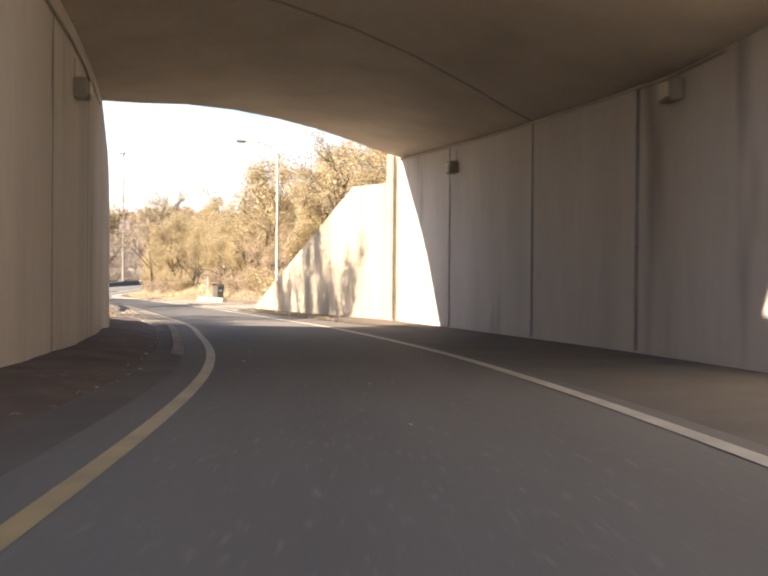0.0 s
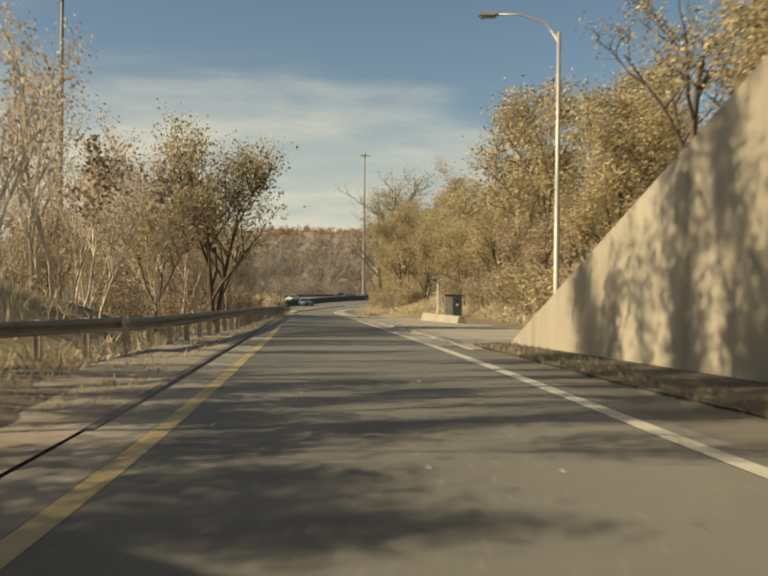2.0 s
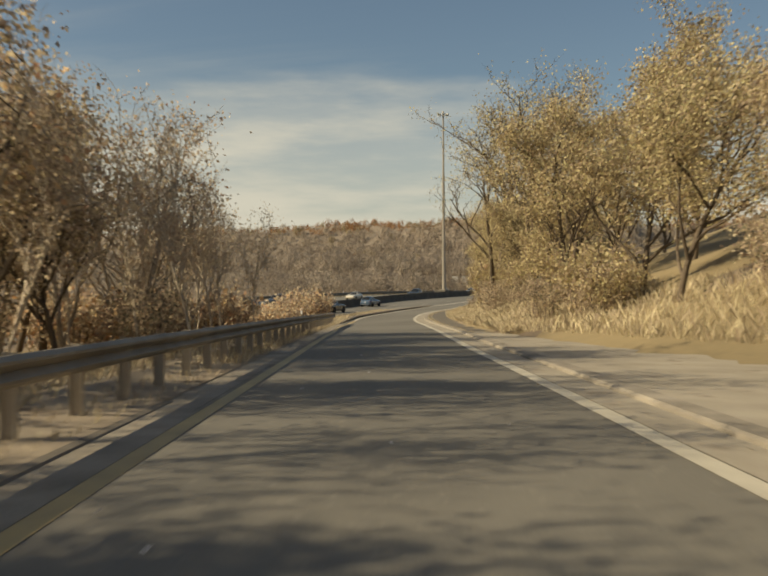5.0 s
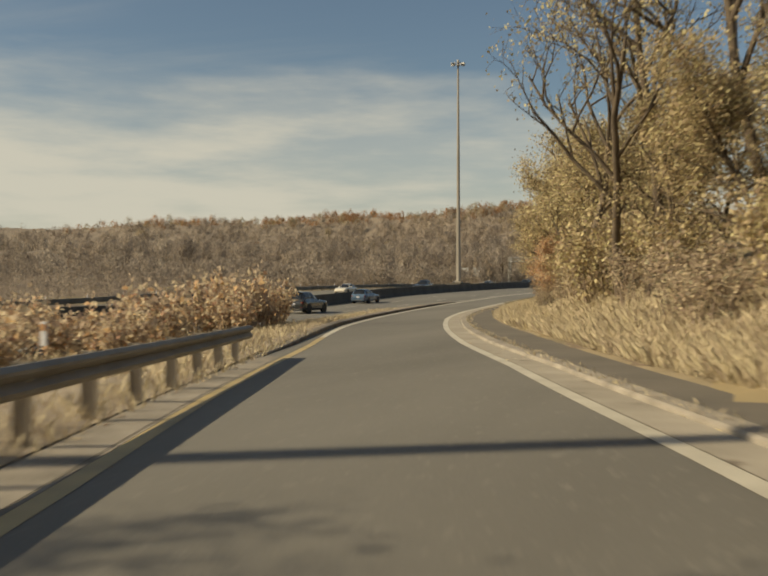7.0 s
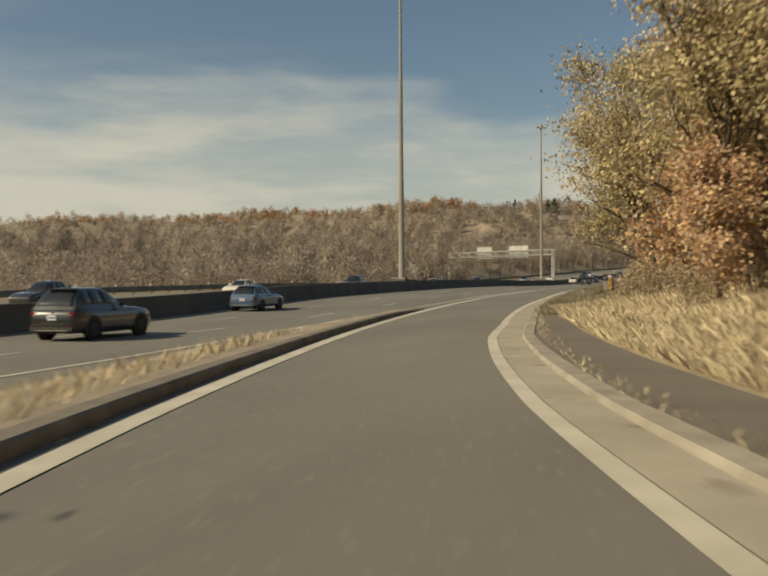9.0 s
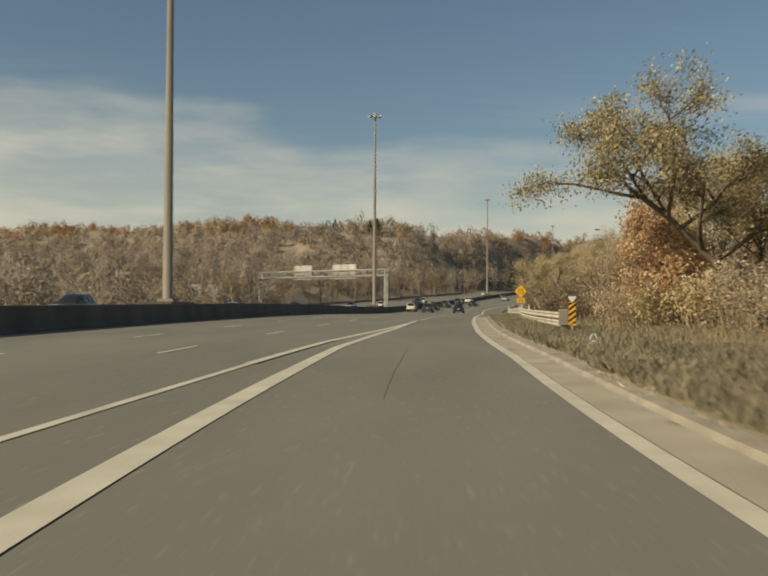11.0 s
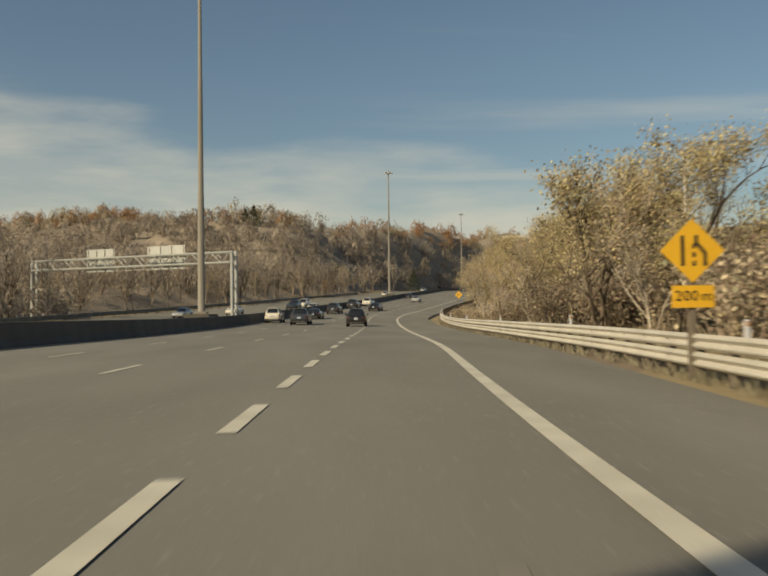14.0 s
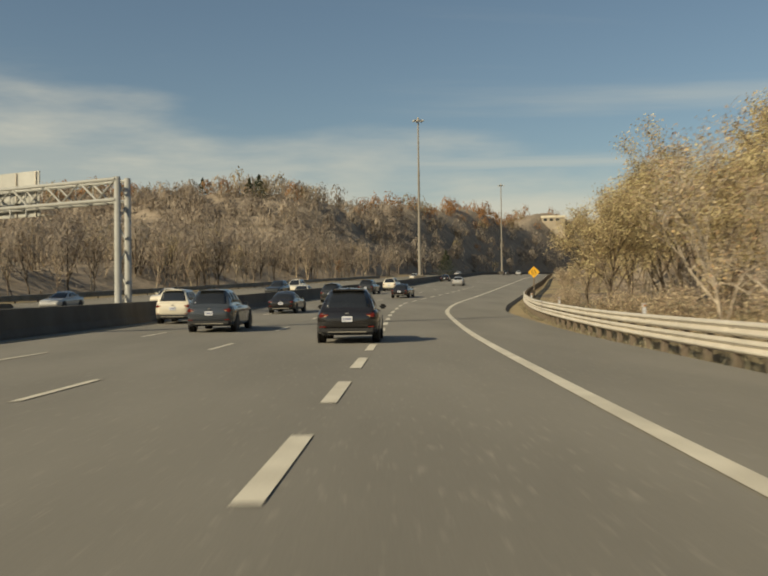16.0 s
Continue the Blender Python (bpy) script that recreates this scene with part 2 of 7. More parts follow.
M = {
    "asphalt": material("asphalt", (0.192, 0.180, 0.153), (0.132, 0.124, 0.106), 0.35, 0.82, bump=0.006, fine=60, spread=0.5, stretch=(1, 0.22, 1), spots=((0.212, 0.198, 0.167), 14.0, 0.60)),
    "asphalt_old": material("asphalt_old", (0.195, 0.181, 0.150), (0.148, 0.138, 0.115), 0.3, 0.85, bump=0.006, fine=45, spread=0.5, spots=((0.07, 0.064, 0.055), 0.9, 0.62)),
    "path": material("path_asphalt", (0.165, 0.146, 0.118), (0.115, 0.103, 0.085), 0.5, 0.88, bump=0.006, fine=50),
    "gutter": material("gutter_concrete", (0.40, 0.355, 0.285), (0.27, 0.24, 0.19), 0.8, 0.9, bump=0.006, fine=25, spots=((0.15, 0.12, 0.09), 1.5, 0.62)),
    "kerb": material("kerb_concrete", (0.36, 0.32, 0.26), (0.19, 0.168, 0.136), 1.3, 0.9, bump=0.01, fine=20),
    "kerb_dark": material("dirty_kerb_concrete", (0.24, 0.21, 0.17), (0.11, 0.097, 0.08), 1.3, 0.9, bump=0.012, fine=20),
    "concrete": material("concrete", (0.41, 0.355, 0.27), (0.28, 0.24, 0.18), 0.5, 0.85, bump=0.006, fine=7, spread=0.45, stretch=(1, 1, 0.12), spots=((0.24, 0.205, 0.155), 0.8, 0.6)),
    # stains over a tone brightened to lift the dim underpass walls
    "concrete_brightened": material("brightened_stained_concrete", (0.63, 0.575, 0.50), (0.49, 0.445, 0.385), 0.55, 0.85, bump=0.008, fine=7, stretch=(1, 1, 0.16), spots=((0.34, 0.30, 0.255), 0.6, 0.6)),
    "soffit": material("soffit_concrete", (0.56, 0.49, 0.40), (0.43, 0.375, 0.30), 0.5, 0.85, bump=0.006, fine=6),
    # concrete made this dark to carry the shade of the barrier's lane side
    "barrier": material("shaded_barrier_concrete", (0.135, 0.12, 0.10), (0.08, 0.072, 0.06), 0.5, 0.88, bump=0.008, fine=9, stretch=(1, 1, 0.3)),
    "white": material("white_road_paint", (0.60, 0.56, 0.46), (0.40, 0.37, 0.30), 1.1, 0.6, bump=0.003, fine=30, spread=0.55),
    "yellow": material("yellow_road_paint", (0.52, 0.39, 0.17), (0.33, 0.265, 0.15), 1.4, 0.6, bump=0.003, fine=30, spread=0.55),
    "grass": material("dry_verge", (0.38, 0.31, 0.20), (0.24, 0.195, 0.125), 0.45, 0.95, bump=0.05, fine=6, spots=((0.10, 0.085, 0.045), 0.35, 0.56)),
    "ground": material("earth_and_grass", (0.3, 0.235, 0.13), (0.19, 0.15, 0.085), 0.12, 0.95, bump=0.08, fine=2.2),
    "woods_under": material("brushwood", (0.28, 0.23, 0.175), (0.19, 0.155, 0.116), 0.6, 0.95, bump=0.4, fine=2.5, spread=0.35, stretch=(1, 1, 0.35)),
    # leaf litter, its tone darkened for the shade between the trees
    "woods_floor": material("shaded_leaf_litter", (0.21, 0.16, 0.11), (0.13, 0.10, 0.07), 0.1, 0.95, bump=0.08, fine=1.5),
    "dirt": material("roadside_dirt", (0.16, 0.125, 0.095), (0.09, 0.07, 0.055), 0.8, 0.95, bump=0.03, fine=9, spots=((0.32, 0.25, 0.15), 3.0, 0.64)),
    "dirt_pale": material("pale_stony_dirt", (0.36, 0.30, 0.225), (0.22, 0.18, 0.135), 0.9, 0.95, bump=0.03, fine=9, spots=((0.11, 0.085, 0.06), 1.4, 0.6)),
    "blade": material("dry_grass_blades", (0.6, 0.51, 0.36), (0.42, 0.35, 0.23), 0.4, 0.85, island=0.35, translucent=0.25),
    "weed": material("weeds", (0.30, 0.265, 0.185), (0.15, 0.135, 0.09), 0.5, 0.85, island=0.35, translucent=0.2),
    "bark": material("bark", (0.15, 0.115, 0.08), (0.07, 0.053, 0.038), 3.0, 0.9, bump=0.02, fine=16, stretch=(1, 1, 0.2)),
    "bark_pale": material("pale_bark", (0.62, 0.54, 0.43), (0.42, 0.355, 0.275), 3.0, 0.9, bump=0.015, fine=16, stretch=(1, 1, 0.3)),
    "thicket": material("grey_twigs", (0.50, 0.43, 0.34), (0.19, 0.155, 0.12), 1.2, 0.9, fine=9, spread=0.35),
    "twig": material("twigs", (0.4, 0.32, 0.235), (0.26, 0.205, 0.15), 1.0, 0.9, island=0.3),
    "leaf_gold": material("golden_leaves", (0.57, 0.455, 0.28), (0.38, 0.30, 0.175), 0.25, 0.7, island=0.4, translucent=0.3),
    "leaf_olive": material("olive_leaves", (0.53, 0.45, 0.26), (0.38, 0.32, 0.18), 0.25, 0.7, island=0.4, translucent=0.3),
    "leaf_brown": material("brown_leaves", (0.64, 0.515, 0.37), (0.47, 0.375, 0.265), 0.25, 0.75, island=0.4, translucent=0.42),
    "leaf_dull": material("dull_dead_leaves", (0.38, 0.285, 0.20), (0.23, 0.17, 0.122), 0.25, 0.75, island=0.45, translucent=0.3),
    "leaf_rust": material("rusty_leaves", (0.68, 0.45, 0.27), (0.52, 0.33, 0.19), 0.25, 0.7, island=0.4, translucent=0.35),
    "needle": material("dark_needles", (0.055, 0.065, 0.03), (0.03, 0.036, 0.018), 0.5, 0.8, island=0.3),
    "far_twig": material("far_grey_crowns", (0.335, 0.283, 0.232), (0.235, 0.196, 0.158), 0.07, 0.95, fine=0.5, spread=0.3, island=0.07, translucent=0.45),
    "far_pale": material("far_pale_crowns", (0.45, 0.385, 0.31), (0.34, 0.288, 0.228), 0.07, 0.95, fine=0.5, spread=0.3, island=0.07, translucent=0.45),
    "far_rust": material("far_rusty_crowns", (0.42, 0.24, 0.12), (0.29, 0.165, 0.085), 0.07, 0.95, fine=0.5, spread=0.3, island=0.07, translucent=0.45),
    "far_olive": material("far_olive_crowns", (0.41, 0.335, 0.205), (0.285, 0.232, 0.143), 0.07, 0.95, fine=0.5, spread=0.3, island=0.07, translucent=0.45),
    "steel": material("galvanised_steel", (0.50, 0.46, 0.40), (0.36, 0.33, 0.28), 0.8, 0.55, metal=0.55, fine=20),
    # copy of the galvanised steel, brightened for the rail that faces the sun
    "steel_sunlit": material("sunlit_galvanised_steel", (0.60, 0.555, 0.475), (0.44, 0.405, 0.345), 0.8, 0.55, metal=0.3, fine=20),
    "mast": material("weathered_mast_steel", (0.31, 0.28, 0.235), (0.19, 0.17, 0.14), 0.7, 0.6, metal=0.4, fine=12, stretch=(1, 1, 0.1)),
    "wood": material("weathered_wood", (0.20, 0.16, 0.12), (0.10, 0.08, 0.06), 3, 0.9, bump=0.01, fine=25, stretch=(1, 1, 0.15)),
    "sign_back": material("bare_sign_panel", (0.41, 0.41, 0.385), (0.32, 0.32, 0.30), 0.6, 0.5, metal=0.3, fine=8),
    "sign_yellow": material("yellow_sign_sheet", (0.72, 0.40, 0.03), (0.64, 0.35, 0.03), 2.0, 0.45, fine=20),
    "black": material("black_print", (0.02, 0.02, 0.02), (0.015, 0.015, 0.015), 2.0, 0.5, fine=20),
    "cream": material("cream_plastic", (0.70, 0.62, 0.46), (0.55, 0.48, 0.36), 2.0, 0.6, fine=20),
    "cabinet": material("dark_green_cabinet", (0.055, 0.062, 0.05), (0.04, 0.045, 0.037), 2.0, 0.5, fine=20),
    "cabinet_side": material("grey_cabinet_side", (0.28, 0.26, 0.22), (0.2, 0.19, 0.16), 2.0, 0.6, fine=20),
    "tyre": material("tyre_rubber", (0.022, 0.021, 0.02), (0.014, 0.014, 0.013), 6, 0.85, fine=60),
    "rim": material("alloy_rim", (0.4, 0.39, 0.37), (0.25, 0.24, 0.23), 4, 0.35, metal=0.8, fine=30),
    "trim_black": material("black_trim", (0.03, 0.03, 0.03), (0.02, 0.02, 0.02), 4, 0.6, fine=30),
    "lamp_red": material("tail_lamp_red", (0.16, 0.014, 0.010), (0.1, 0.01, 0.008), 5, 0.2, fine=20),
    "lamp_amber": material("lamp_amber", (0.50, 0.30, 0.16), (0.4, 0.22, 0.11), 5, 0.25, fine=20),
    "plate": material("plate_white", (0.62, 0.63, 0.66), (0.5, 0.51, 0.54), 5, 0.5, fine=20),
    "plate_ink": material("plate_ink", (0.05, 0.08, 0.22), (0.04, 0.06, 0.18), 5, 0.5, fine=20),
    "roof_far": material("pale_flat_roof", (0.72, 0.66, 0.52), (0.6, 0.54, 0.42), 0.2, 0.7, fine=3),
    "far_wall": material("far_building_wall", (0.42, 0.36, 0.27), (0.33, 0.28, 0.21), 0.2, 0.8, fine=3),
    "tar": material("tar_seam", (0.15, 0.135, 0.11), (0.12, 0.11, 0.09), 1.0, 0.8, fine=30),
    "rubber": material("rubbed_tyre_trace", (0.19, 0.175, 0.143), (0.165, 0.152, 0.126), 0.8, 0.8, fine=40),
}


def paint(name, col, rough=0.25):
    m = material(name, col, tuple(c * 0.88 for c in col), 1.5, rough, fine=30)
    b = m.node_tree.nodes["Principled BSDF"]
    b.inputs["Coat Weight"].default_value, b.inputs["Coat Roughness"].default_value = 1.0, 0.02
    b.inputs["Specular IOR Level"].default_value = 0.4
    return m


M["car_black"] = paint("black_car_paint", (0.014, 0.013, 0.013))
M["car_grey"] = paint("blue_grey_car_paint", (0.040, 0.047, 0.055))
M["car_white"] = paint("cream_white_car_paint", (0.66, 0.61, 0.50))
M["car_blue"] = paint("blue_car_paint", (0.075, 0.125, 0.19))
M["car_silver"] = paint("silver_car_paint", (0.36, 0.36, 0.35))
M["car_dark"] = paint("dark_grey_car_paint", (0.028, 0.030, 0.030))
glass = material("car_glass", (0.02, 0.022, 0.024), (0.014, 0.016, 0.018), 2, 0.06, fine=10, spec=0.7)
M["glass"] = glass


# ---- mesh helpers ----
def mesh_from(name, verts, faces, mats, index=None, smooth=False):
    me = bpy.data.meshes.new(name)
    me.from_pydata([tuple(v) for v in verts], [], [tuple(f) for f in faces])
    for m in mats:
        me.materials.append(m)
    if index is not None:
        me.polygons.foreach_set("material_index", np.asarray(index, dtype=np.int32))
    if smooth:
        me.polygons.foreach_set("use_smooth", np.ones(len(me.polygons), dtype=bool))
    me.update()
    return me


def part(name, me, parent=None, label="", m=None):
    """One mesh object, under a thing or a part where a parent is given."""
    ob = new(name, me)
    if parent is not None:
        ob.parent = parent
    if m is not None:
        ob.matrix_basis = m
    if label:
        tagged(ob, label)
    return ob


def thing(name, label, category, group="", kind="", m=None):
    ob = tagged(new(name), label, category, group, kind)
    ob.empty_display_size = 0.2
    if m is not None:
        ob.matrix_basis = m
    return ob


def bm_mesh(name, bm, mat, bevel=0.0, smooth=False):
    if bevel:
        bmesh.ops.bevel(bm, geom=bm.edges[:], offset=bevel, segments=2, affect="EDGES", clamp_overlap=True)
    me = bpy.data.meshes.new(name)
    bm.to_mesh(me)
    bm.free()
    me.materials.append(mat)
    if smooth:
        me.polygons.foreach_set("use_smooth", np.ones(len(me.polygons), dtype=bool))
    return me


def box_bm(x0, x1, y0, y1, z0, z1, bm=None):
    bm = bm or bmesh.new()
    r = bmesh.ops.create_cube(bm, size=1.0)
    for v in r["verts"]:
        v.co = Vector((x0 + (v.co.x + 0.5) * (x1 - x0), y0 + (v.co.y + 0.5) * (y1 - y0), z0 + (v.co.z + 0.5) * (z1 - z0)))
    return bm


def box(name, x0, x1, y0, y1, z0, z1, mat, bevel=0.01):
    return bm_mesh(name, box_bm(x0, x1, y0, y1, z0, z1), mat, bevel)


def tube_data(points, radii, sides=8, cap=True):
    """Vertices and faces of a tapering tube along points."""
    pts = [Vector(p) for p in points]
    vs, fs = [], []
    up = Vector((0.3, 0.8, 0.5)).normalized()
    for i, p in enumerate(pts):
        d = (pts[min(i + 1, len(pts) - 1)] - pts[max(i - 1, 0)]).normalized()
        a = d.cross(up)
        a = a.normalized() if a.length > 1e-4 else d.orthogonal().normalized()
        b = d.cross(a)
        for k in range(sides):
            t = 2 * math.pi * k / sides
            vs.append(p + (a * math.cos(t) + b * math.sin(t)) * radii[i])
    for i in range(len(pts) - 1):
        for k in range(sides):
            j = (k + 1) % sides
            fs.append((i * sides + k, i * sides + j, (i + 1) * sides + j, (i + 1) * sides + k))
    if cap:
        fs.append(tuple(range(sides)))
        fs.append(tuple(range((len(pts) - 1) * sides, len(pts) * sides)))
    return vs, fs


def tube(name, points, radii, mat, sides=8):
    v, f = tube_data(points, radii, sides)
    return mesh_from(name, v, f, [mat], smooth=True)
# ---- alignments ----
RAMP = np.array([
    (0.4, -70, 0.9), (0.5, -45, 0.6), (0.35, -20, 0.3), (0, 0, 0), (-1.67, 18.13, -.40), (-5.63, 35.13, -.63), (-11.09, 51.16, -.74),
    (-17.09, 66.83, -.85), (-23.32, 82.97, -1.03), (-29.86, 100.27, -1.25), (-36.93, 118.82, -1.55), (-44.20, 138.42, -1.89),
    (-50.91, 158.96, -2.08), (-56.09, 180.77, -2.09), (-59.14, 204.06, -1.87), (-60.24, 228.75, -1.50), (-60.21, 254.61, -1.14),
    (-59.41, 281.43, -.80), (-58.49, 309.12, -.63), (-57.96, 338.89, -.61), (-57.6, 360, -.55)])


def catmull(p, n=24):
    out = []
    for i in range(1, len(p) - 2):
        a, b, c, d = p[i - 1], p[i], p[i + 1], p[i + 2]
        for t in np.arange(n) / n:
            out.append(0.5 * (2 * b + (c - a) * t + (2 * a - 5 * b + 4 * c - d) * t**2 + (3 * b - a - 3 * c + d) * t**3))
    return np.array(out)


CL = catmull(RAMP)
CS = np.r_[0, np.cumsum(np.hypot(*np.diff(CL[:, :2], axis=0).T))]
CS -= np.interp(0.0, CL[:, 1], CS)
CT = np.gradient(CL[:, :2], axis=0)
CT /= np.hypot(CT[:, 0], CT[:, 1])[:, None]


def ramp(s, d, dz=0.0):
    """A place s metres along the ramp from the start of the way, d metres to the right of its middle."""
    x, y, z = (np.interp(s, CS, CL[:, k]) for k in range(3))
    tx, ty = np.interp(s, CS, CT[:, 0]), np.interp(s, CS, CT[:, 1])
    return np.stack([x + ty * d, y - tx * d, z + dz + 0 * s], -1)


def ramp_turn(s):
    return math.degrees(math.atan2(-np.interp(s, CS, CT[:, 0]), np.interp(s, CS, CT[:, 1])))


def smooth_line(keys, y):
    """Rounded interpolation of (y, x) keys."""
    k = np.array(keys, float)
    g = np.arange(k[0, 0], k[-1, 0] + 1, 1.0)
    v = np.interp(g, k[:, 0], k[:, 1])
    w = np.hanning(27)
    w /= w.sum()
    v = np.convolve(np.pad(v, 13, mode="reflect", reflect_type="odd"), w, "valid")
    return np.interp(y, g, v)


HZ = [(-300, -2.2), (150, -2.55), (180, -2.5), (200, -2.25), (215, -1.87), (228, -1.52), (254, -1.16), (281, -.82), (309, -.65), (345, -.62), (372, -.45),
      (400, .1), (430, 1.08), (454, 2.04), (550, 5.9), (672, 10.6), (850, 15.5), (1100, 19)]
RE = [(-300, -64), (170, -63.2), (200, -64.6), (224, -63.6), (234, -63.3), (250, -62.4)]
R_EDGE = [(200, -57.5), (222, -57.8), (245, -58.2), (262, -58.1), (285, -57.5), (300, -56.8), (317, -55.8), (346, -55.2), (365, -54.7), (383, -54.1), (402, -53.2),
          (418, -51.0), (454, -43.5), (550, -24), (672, 2), (760, 34), (850, 80), (1100, 230)]
DASH = [(250, -62.3), (265, -61.7), (280, -61.14), (292, -60.8), (316, -60.05), (334, -59.35), (346, -58.8), (364, -58.1), (400, -56.9), (420, -55.4), (454, -48.2),
        (550, -28.5), (672, -2.5), (760, 29.5), (850, 75.5), (1100, 225)]
LANE1 = [(-300, -67.8), (170, -67.5), (256, -66.3), (270, -66.1), (314, -64.6), (336, -63.8), (352, -62.95), (369, -62.4), (400, -60.9), (430, -57.5), (454, -52.1), (550, -32.4), (672, -7), (760, 25), (850, 71), (1100, 220)]
LANE2 = [(-300, -71), (170, -70.8), (256, -70.4), (314, -68.9), (361, -66.9), (375, -66.6), (400, -65), (430, -61.6), (454, -56.2), (550, -36.6), (672, -11.5), (760, 20.5), (850, 66), (1100, 215)]
BARRIER = [(-300, -74.2), (187, -74), (225, -76.2), (251, -76.4), (277, -75.6), (301, -74.9), (340, -73), (372, -71.4), (391, -70), (407, -68.3), (429, -65.2), (479, -54.6), (539, -44.2),
           (669, -20), (760, 11), (850, 56), (1100, 205)]


def line(keys):
    return lambda y: smooth_line(keys, y)


f_hz, f_re, f_redge, f_dash, f_l1, f_l2, f_bar = (line(k) for k in (HZ, RE, R_EDGE, DASH, LANE1, LANE2, BARRIER))


def f_right(y):
    """The right edge line of the carriageway, whichever road it bounds."""
    return np.where(y < 222, f_re(np.minimum(y, 249)), f_redge(np.maximum(y, 201)))


def f_far(y):
    """The far guardrail beyond the oncoming lanes."""
    return f_bar(y) - np.interp(y, [0, 250, 330, 400, 470, 560, 700, 1100], [27, 27, 29, 31, 27, 23, 22, 22])


# ---- lofts along the two roads ----
def loft(name, rows, mat, uv=False, smooth=False):
    """A sheet through rows of points, all rows alike long."""
    rows = np.asarray(rows)
    n, k = rows.shape[:2]
    i = np.arange((n - 1) * k).reshape(n - 1, k)[:, :-1].ravel()
    return mesh_from(name, rows.reshape(-1, 3), np.stack([i, i + 1, i + k + 1, i + k], 1).tolist(), [mat], smooth=smooth)


def ramp_loft(name, s0, s1, profile, mat, step=1.5, smooth=False):
    """profile(s): a list of (d, dz)."""
    ss = np.linspace(s0, s1, max(2, int((s1 - s0) / step) + 1))
    return loft(name, [[ramp(s, d, dz) for d, dz in profile(s)] for s in ss], mat, smooth=smooth)


def road_loft(name, y0, y1, profile, mat, step=3.0):
    """profile(y): a list of (x, dz)."""
    ys = np.linspace(y0, y1, max(2, int((y1 - y0) / step) + 1))
    return loft(name, [[(x, y, float(f_hz(y)) + dz) for x, dz in profile(y)] for y in ys], mat)


def keyed(*pairs):
    k = np.array(pairs, float)
    return lambda s: float(np.interp(s, k[:, 0], k[:, 1]))


d_right = keyed((-70, 3.5), (20, 3.6), (37, 3.5), (44, 3.15), (51, 3.05), (59, 2.92), (71, 2.8), (88, 2.7), (112, 2.55), (133, 2.72), (144, 2.6), (153, 2.15), (166, 1.83),
                (178, 1.53), (184, 1.56), (192, 1.65), (199, 2.0), (215, 2.25), (235, 2.4), (241, 2.3), (253, 2.12), (271, 2.05), (295, 1.8))
d_left = keyed((-70, -1.9), (5, -1.87), (20, -2.0), (31, -2.08), (40, -1.9), (56, -2.08), (68, -1.97), (81, -2.07), (110, -2.2), (131, -2.28), (138, -2.45), (152, -2.42),
               (168, -2.83), (177, -2.76), (186, -2.55), (198, -2.4), (215, -2.2), (231, -2.16), (239, -2.2), (256, -1.69), (271, -1.75))


def bank_right(s):
    """Where the ground right of the ramp begins to rise, how steeply and how far."""
    return (np.interp(s, [40, 62, 64, 100, 112, 126, 205, 225, 262, 285, 420], [11, 7.5, 9.4, 9.4, 6.5, 4.5, 4.4, 5.0, 8.5, 9.0, 10]),
            np.interp(s, [40, 62, 110, 130, 200, 225, 250, 300, 420], [.45, .42, .38, .34, .30, .16, .14, .26, .22]),
            np.interp(s, [40, 100, 200, 240, 300, 420], [10, 8.5, 7, 4, 6, 8]))


def place_on(x, y):
    """Along and across the ramp, for arrays of places."""
    x, y = np.ravel(x), np.ravel(y)
    s, d = np.empty(len(x)), np.empty(len(x))
    for i in range(0, len(x), 4000):
        a, b = x[i:i + 4000, None], y[i:i + 4000, None]
        j = np.argmin((a - CL[None, :, 0])**2 + (b - CL[None, :, 1])**2, 1)
        dx, dy = a[:, 0] - CL[j, 0], b[:, 0] - CL[j, 1]
        s[i:i + 4000] = CS[j] + dx * CT[j, 0] + dy * CT[j, 1]
        d[i:i + 4000] = dx * CT[j, 1] - dy * CT[j, 0]
    return s, d


def smoothstep(a, b, x):
    t = np.clip((x - a) / (b - a), 0, 1)
    return t * t * (3 - 2 * t)


HILLS = ((-106, 700, 26.5, 80, 70), (-200, 805, 34.5, 90, 95), (-35, 775, 28, 70, 75), (10, 850, 32, 80, 80), (75, 960, 37, 90, 90), (-330, 850, 33, 130, 120), (-480, 800, 29, 150, 130),
         (-680, 760, 29, 200, 200), (-900, 600, 24, 250, 250), (190, 1050, 42, 190, 150), (430, 950, 38, 220, 260), (150, 560, 14, 90, 130))


def hill(x, y):
    """The wooded hill that closes the view ahead, and the low hills round about."""
    z = 0.0
    for cx, cy, h, sx, sy in HILLS:
        z = z + (h * np.exp(-((x - cx) / sx)**2 - ((y - cy) / sy)**2))**3
    z = np.cbrt(z)
    return z * smoothstep(330, 620, y + 0.35 * np.maximum(0, -x - 250)) * smoothstep(0, 40, np.where(y > 345, np.abs(x - f_bar(np.clip(y, -299, 1099)) + 4) - 22, 60))


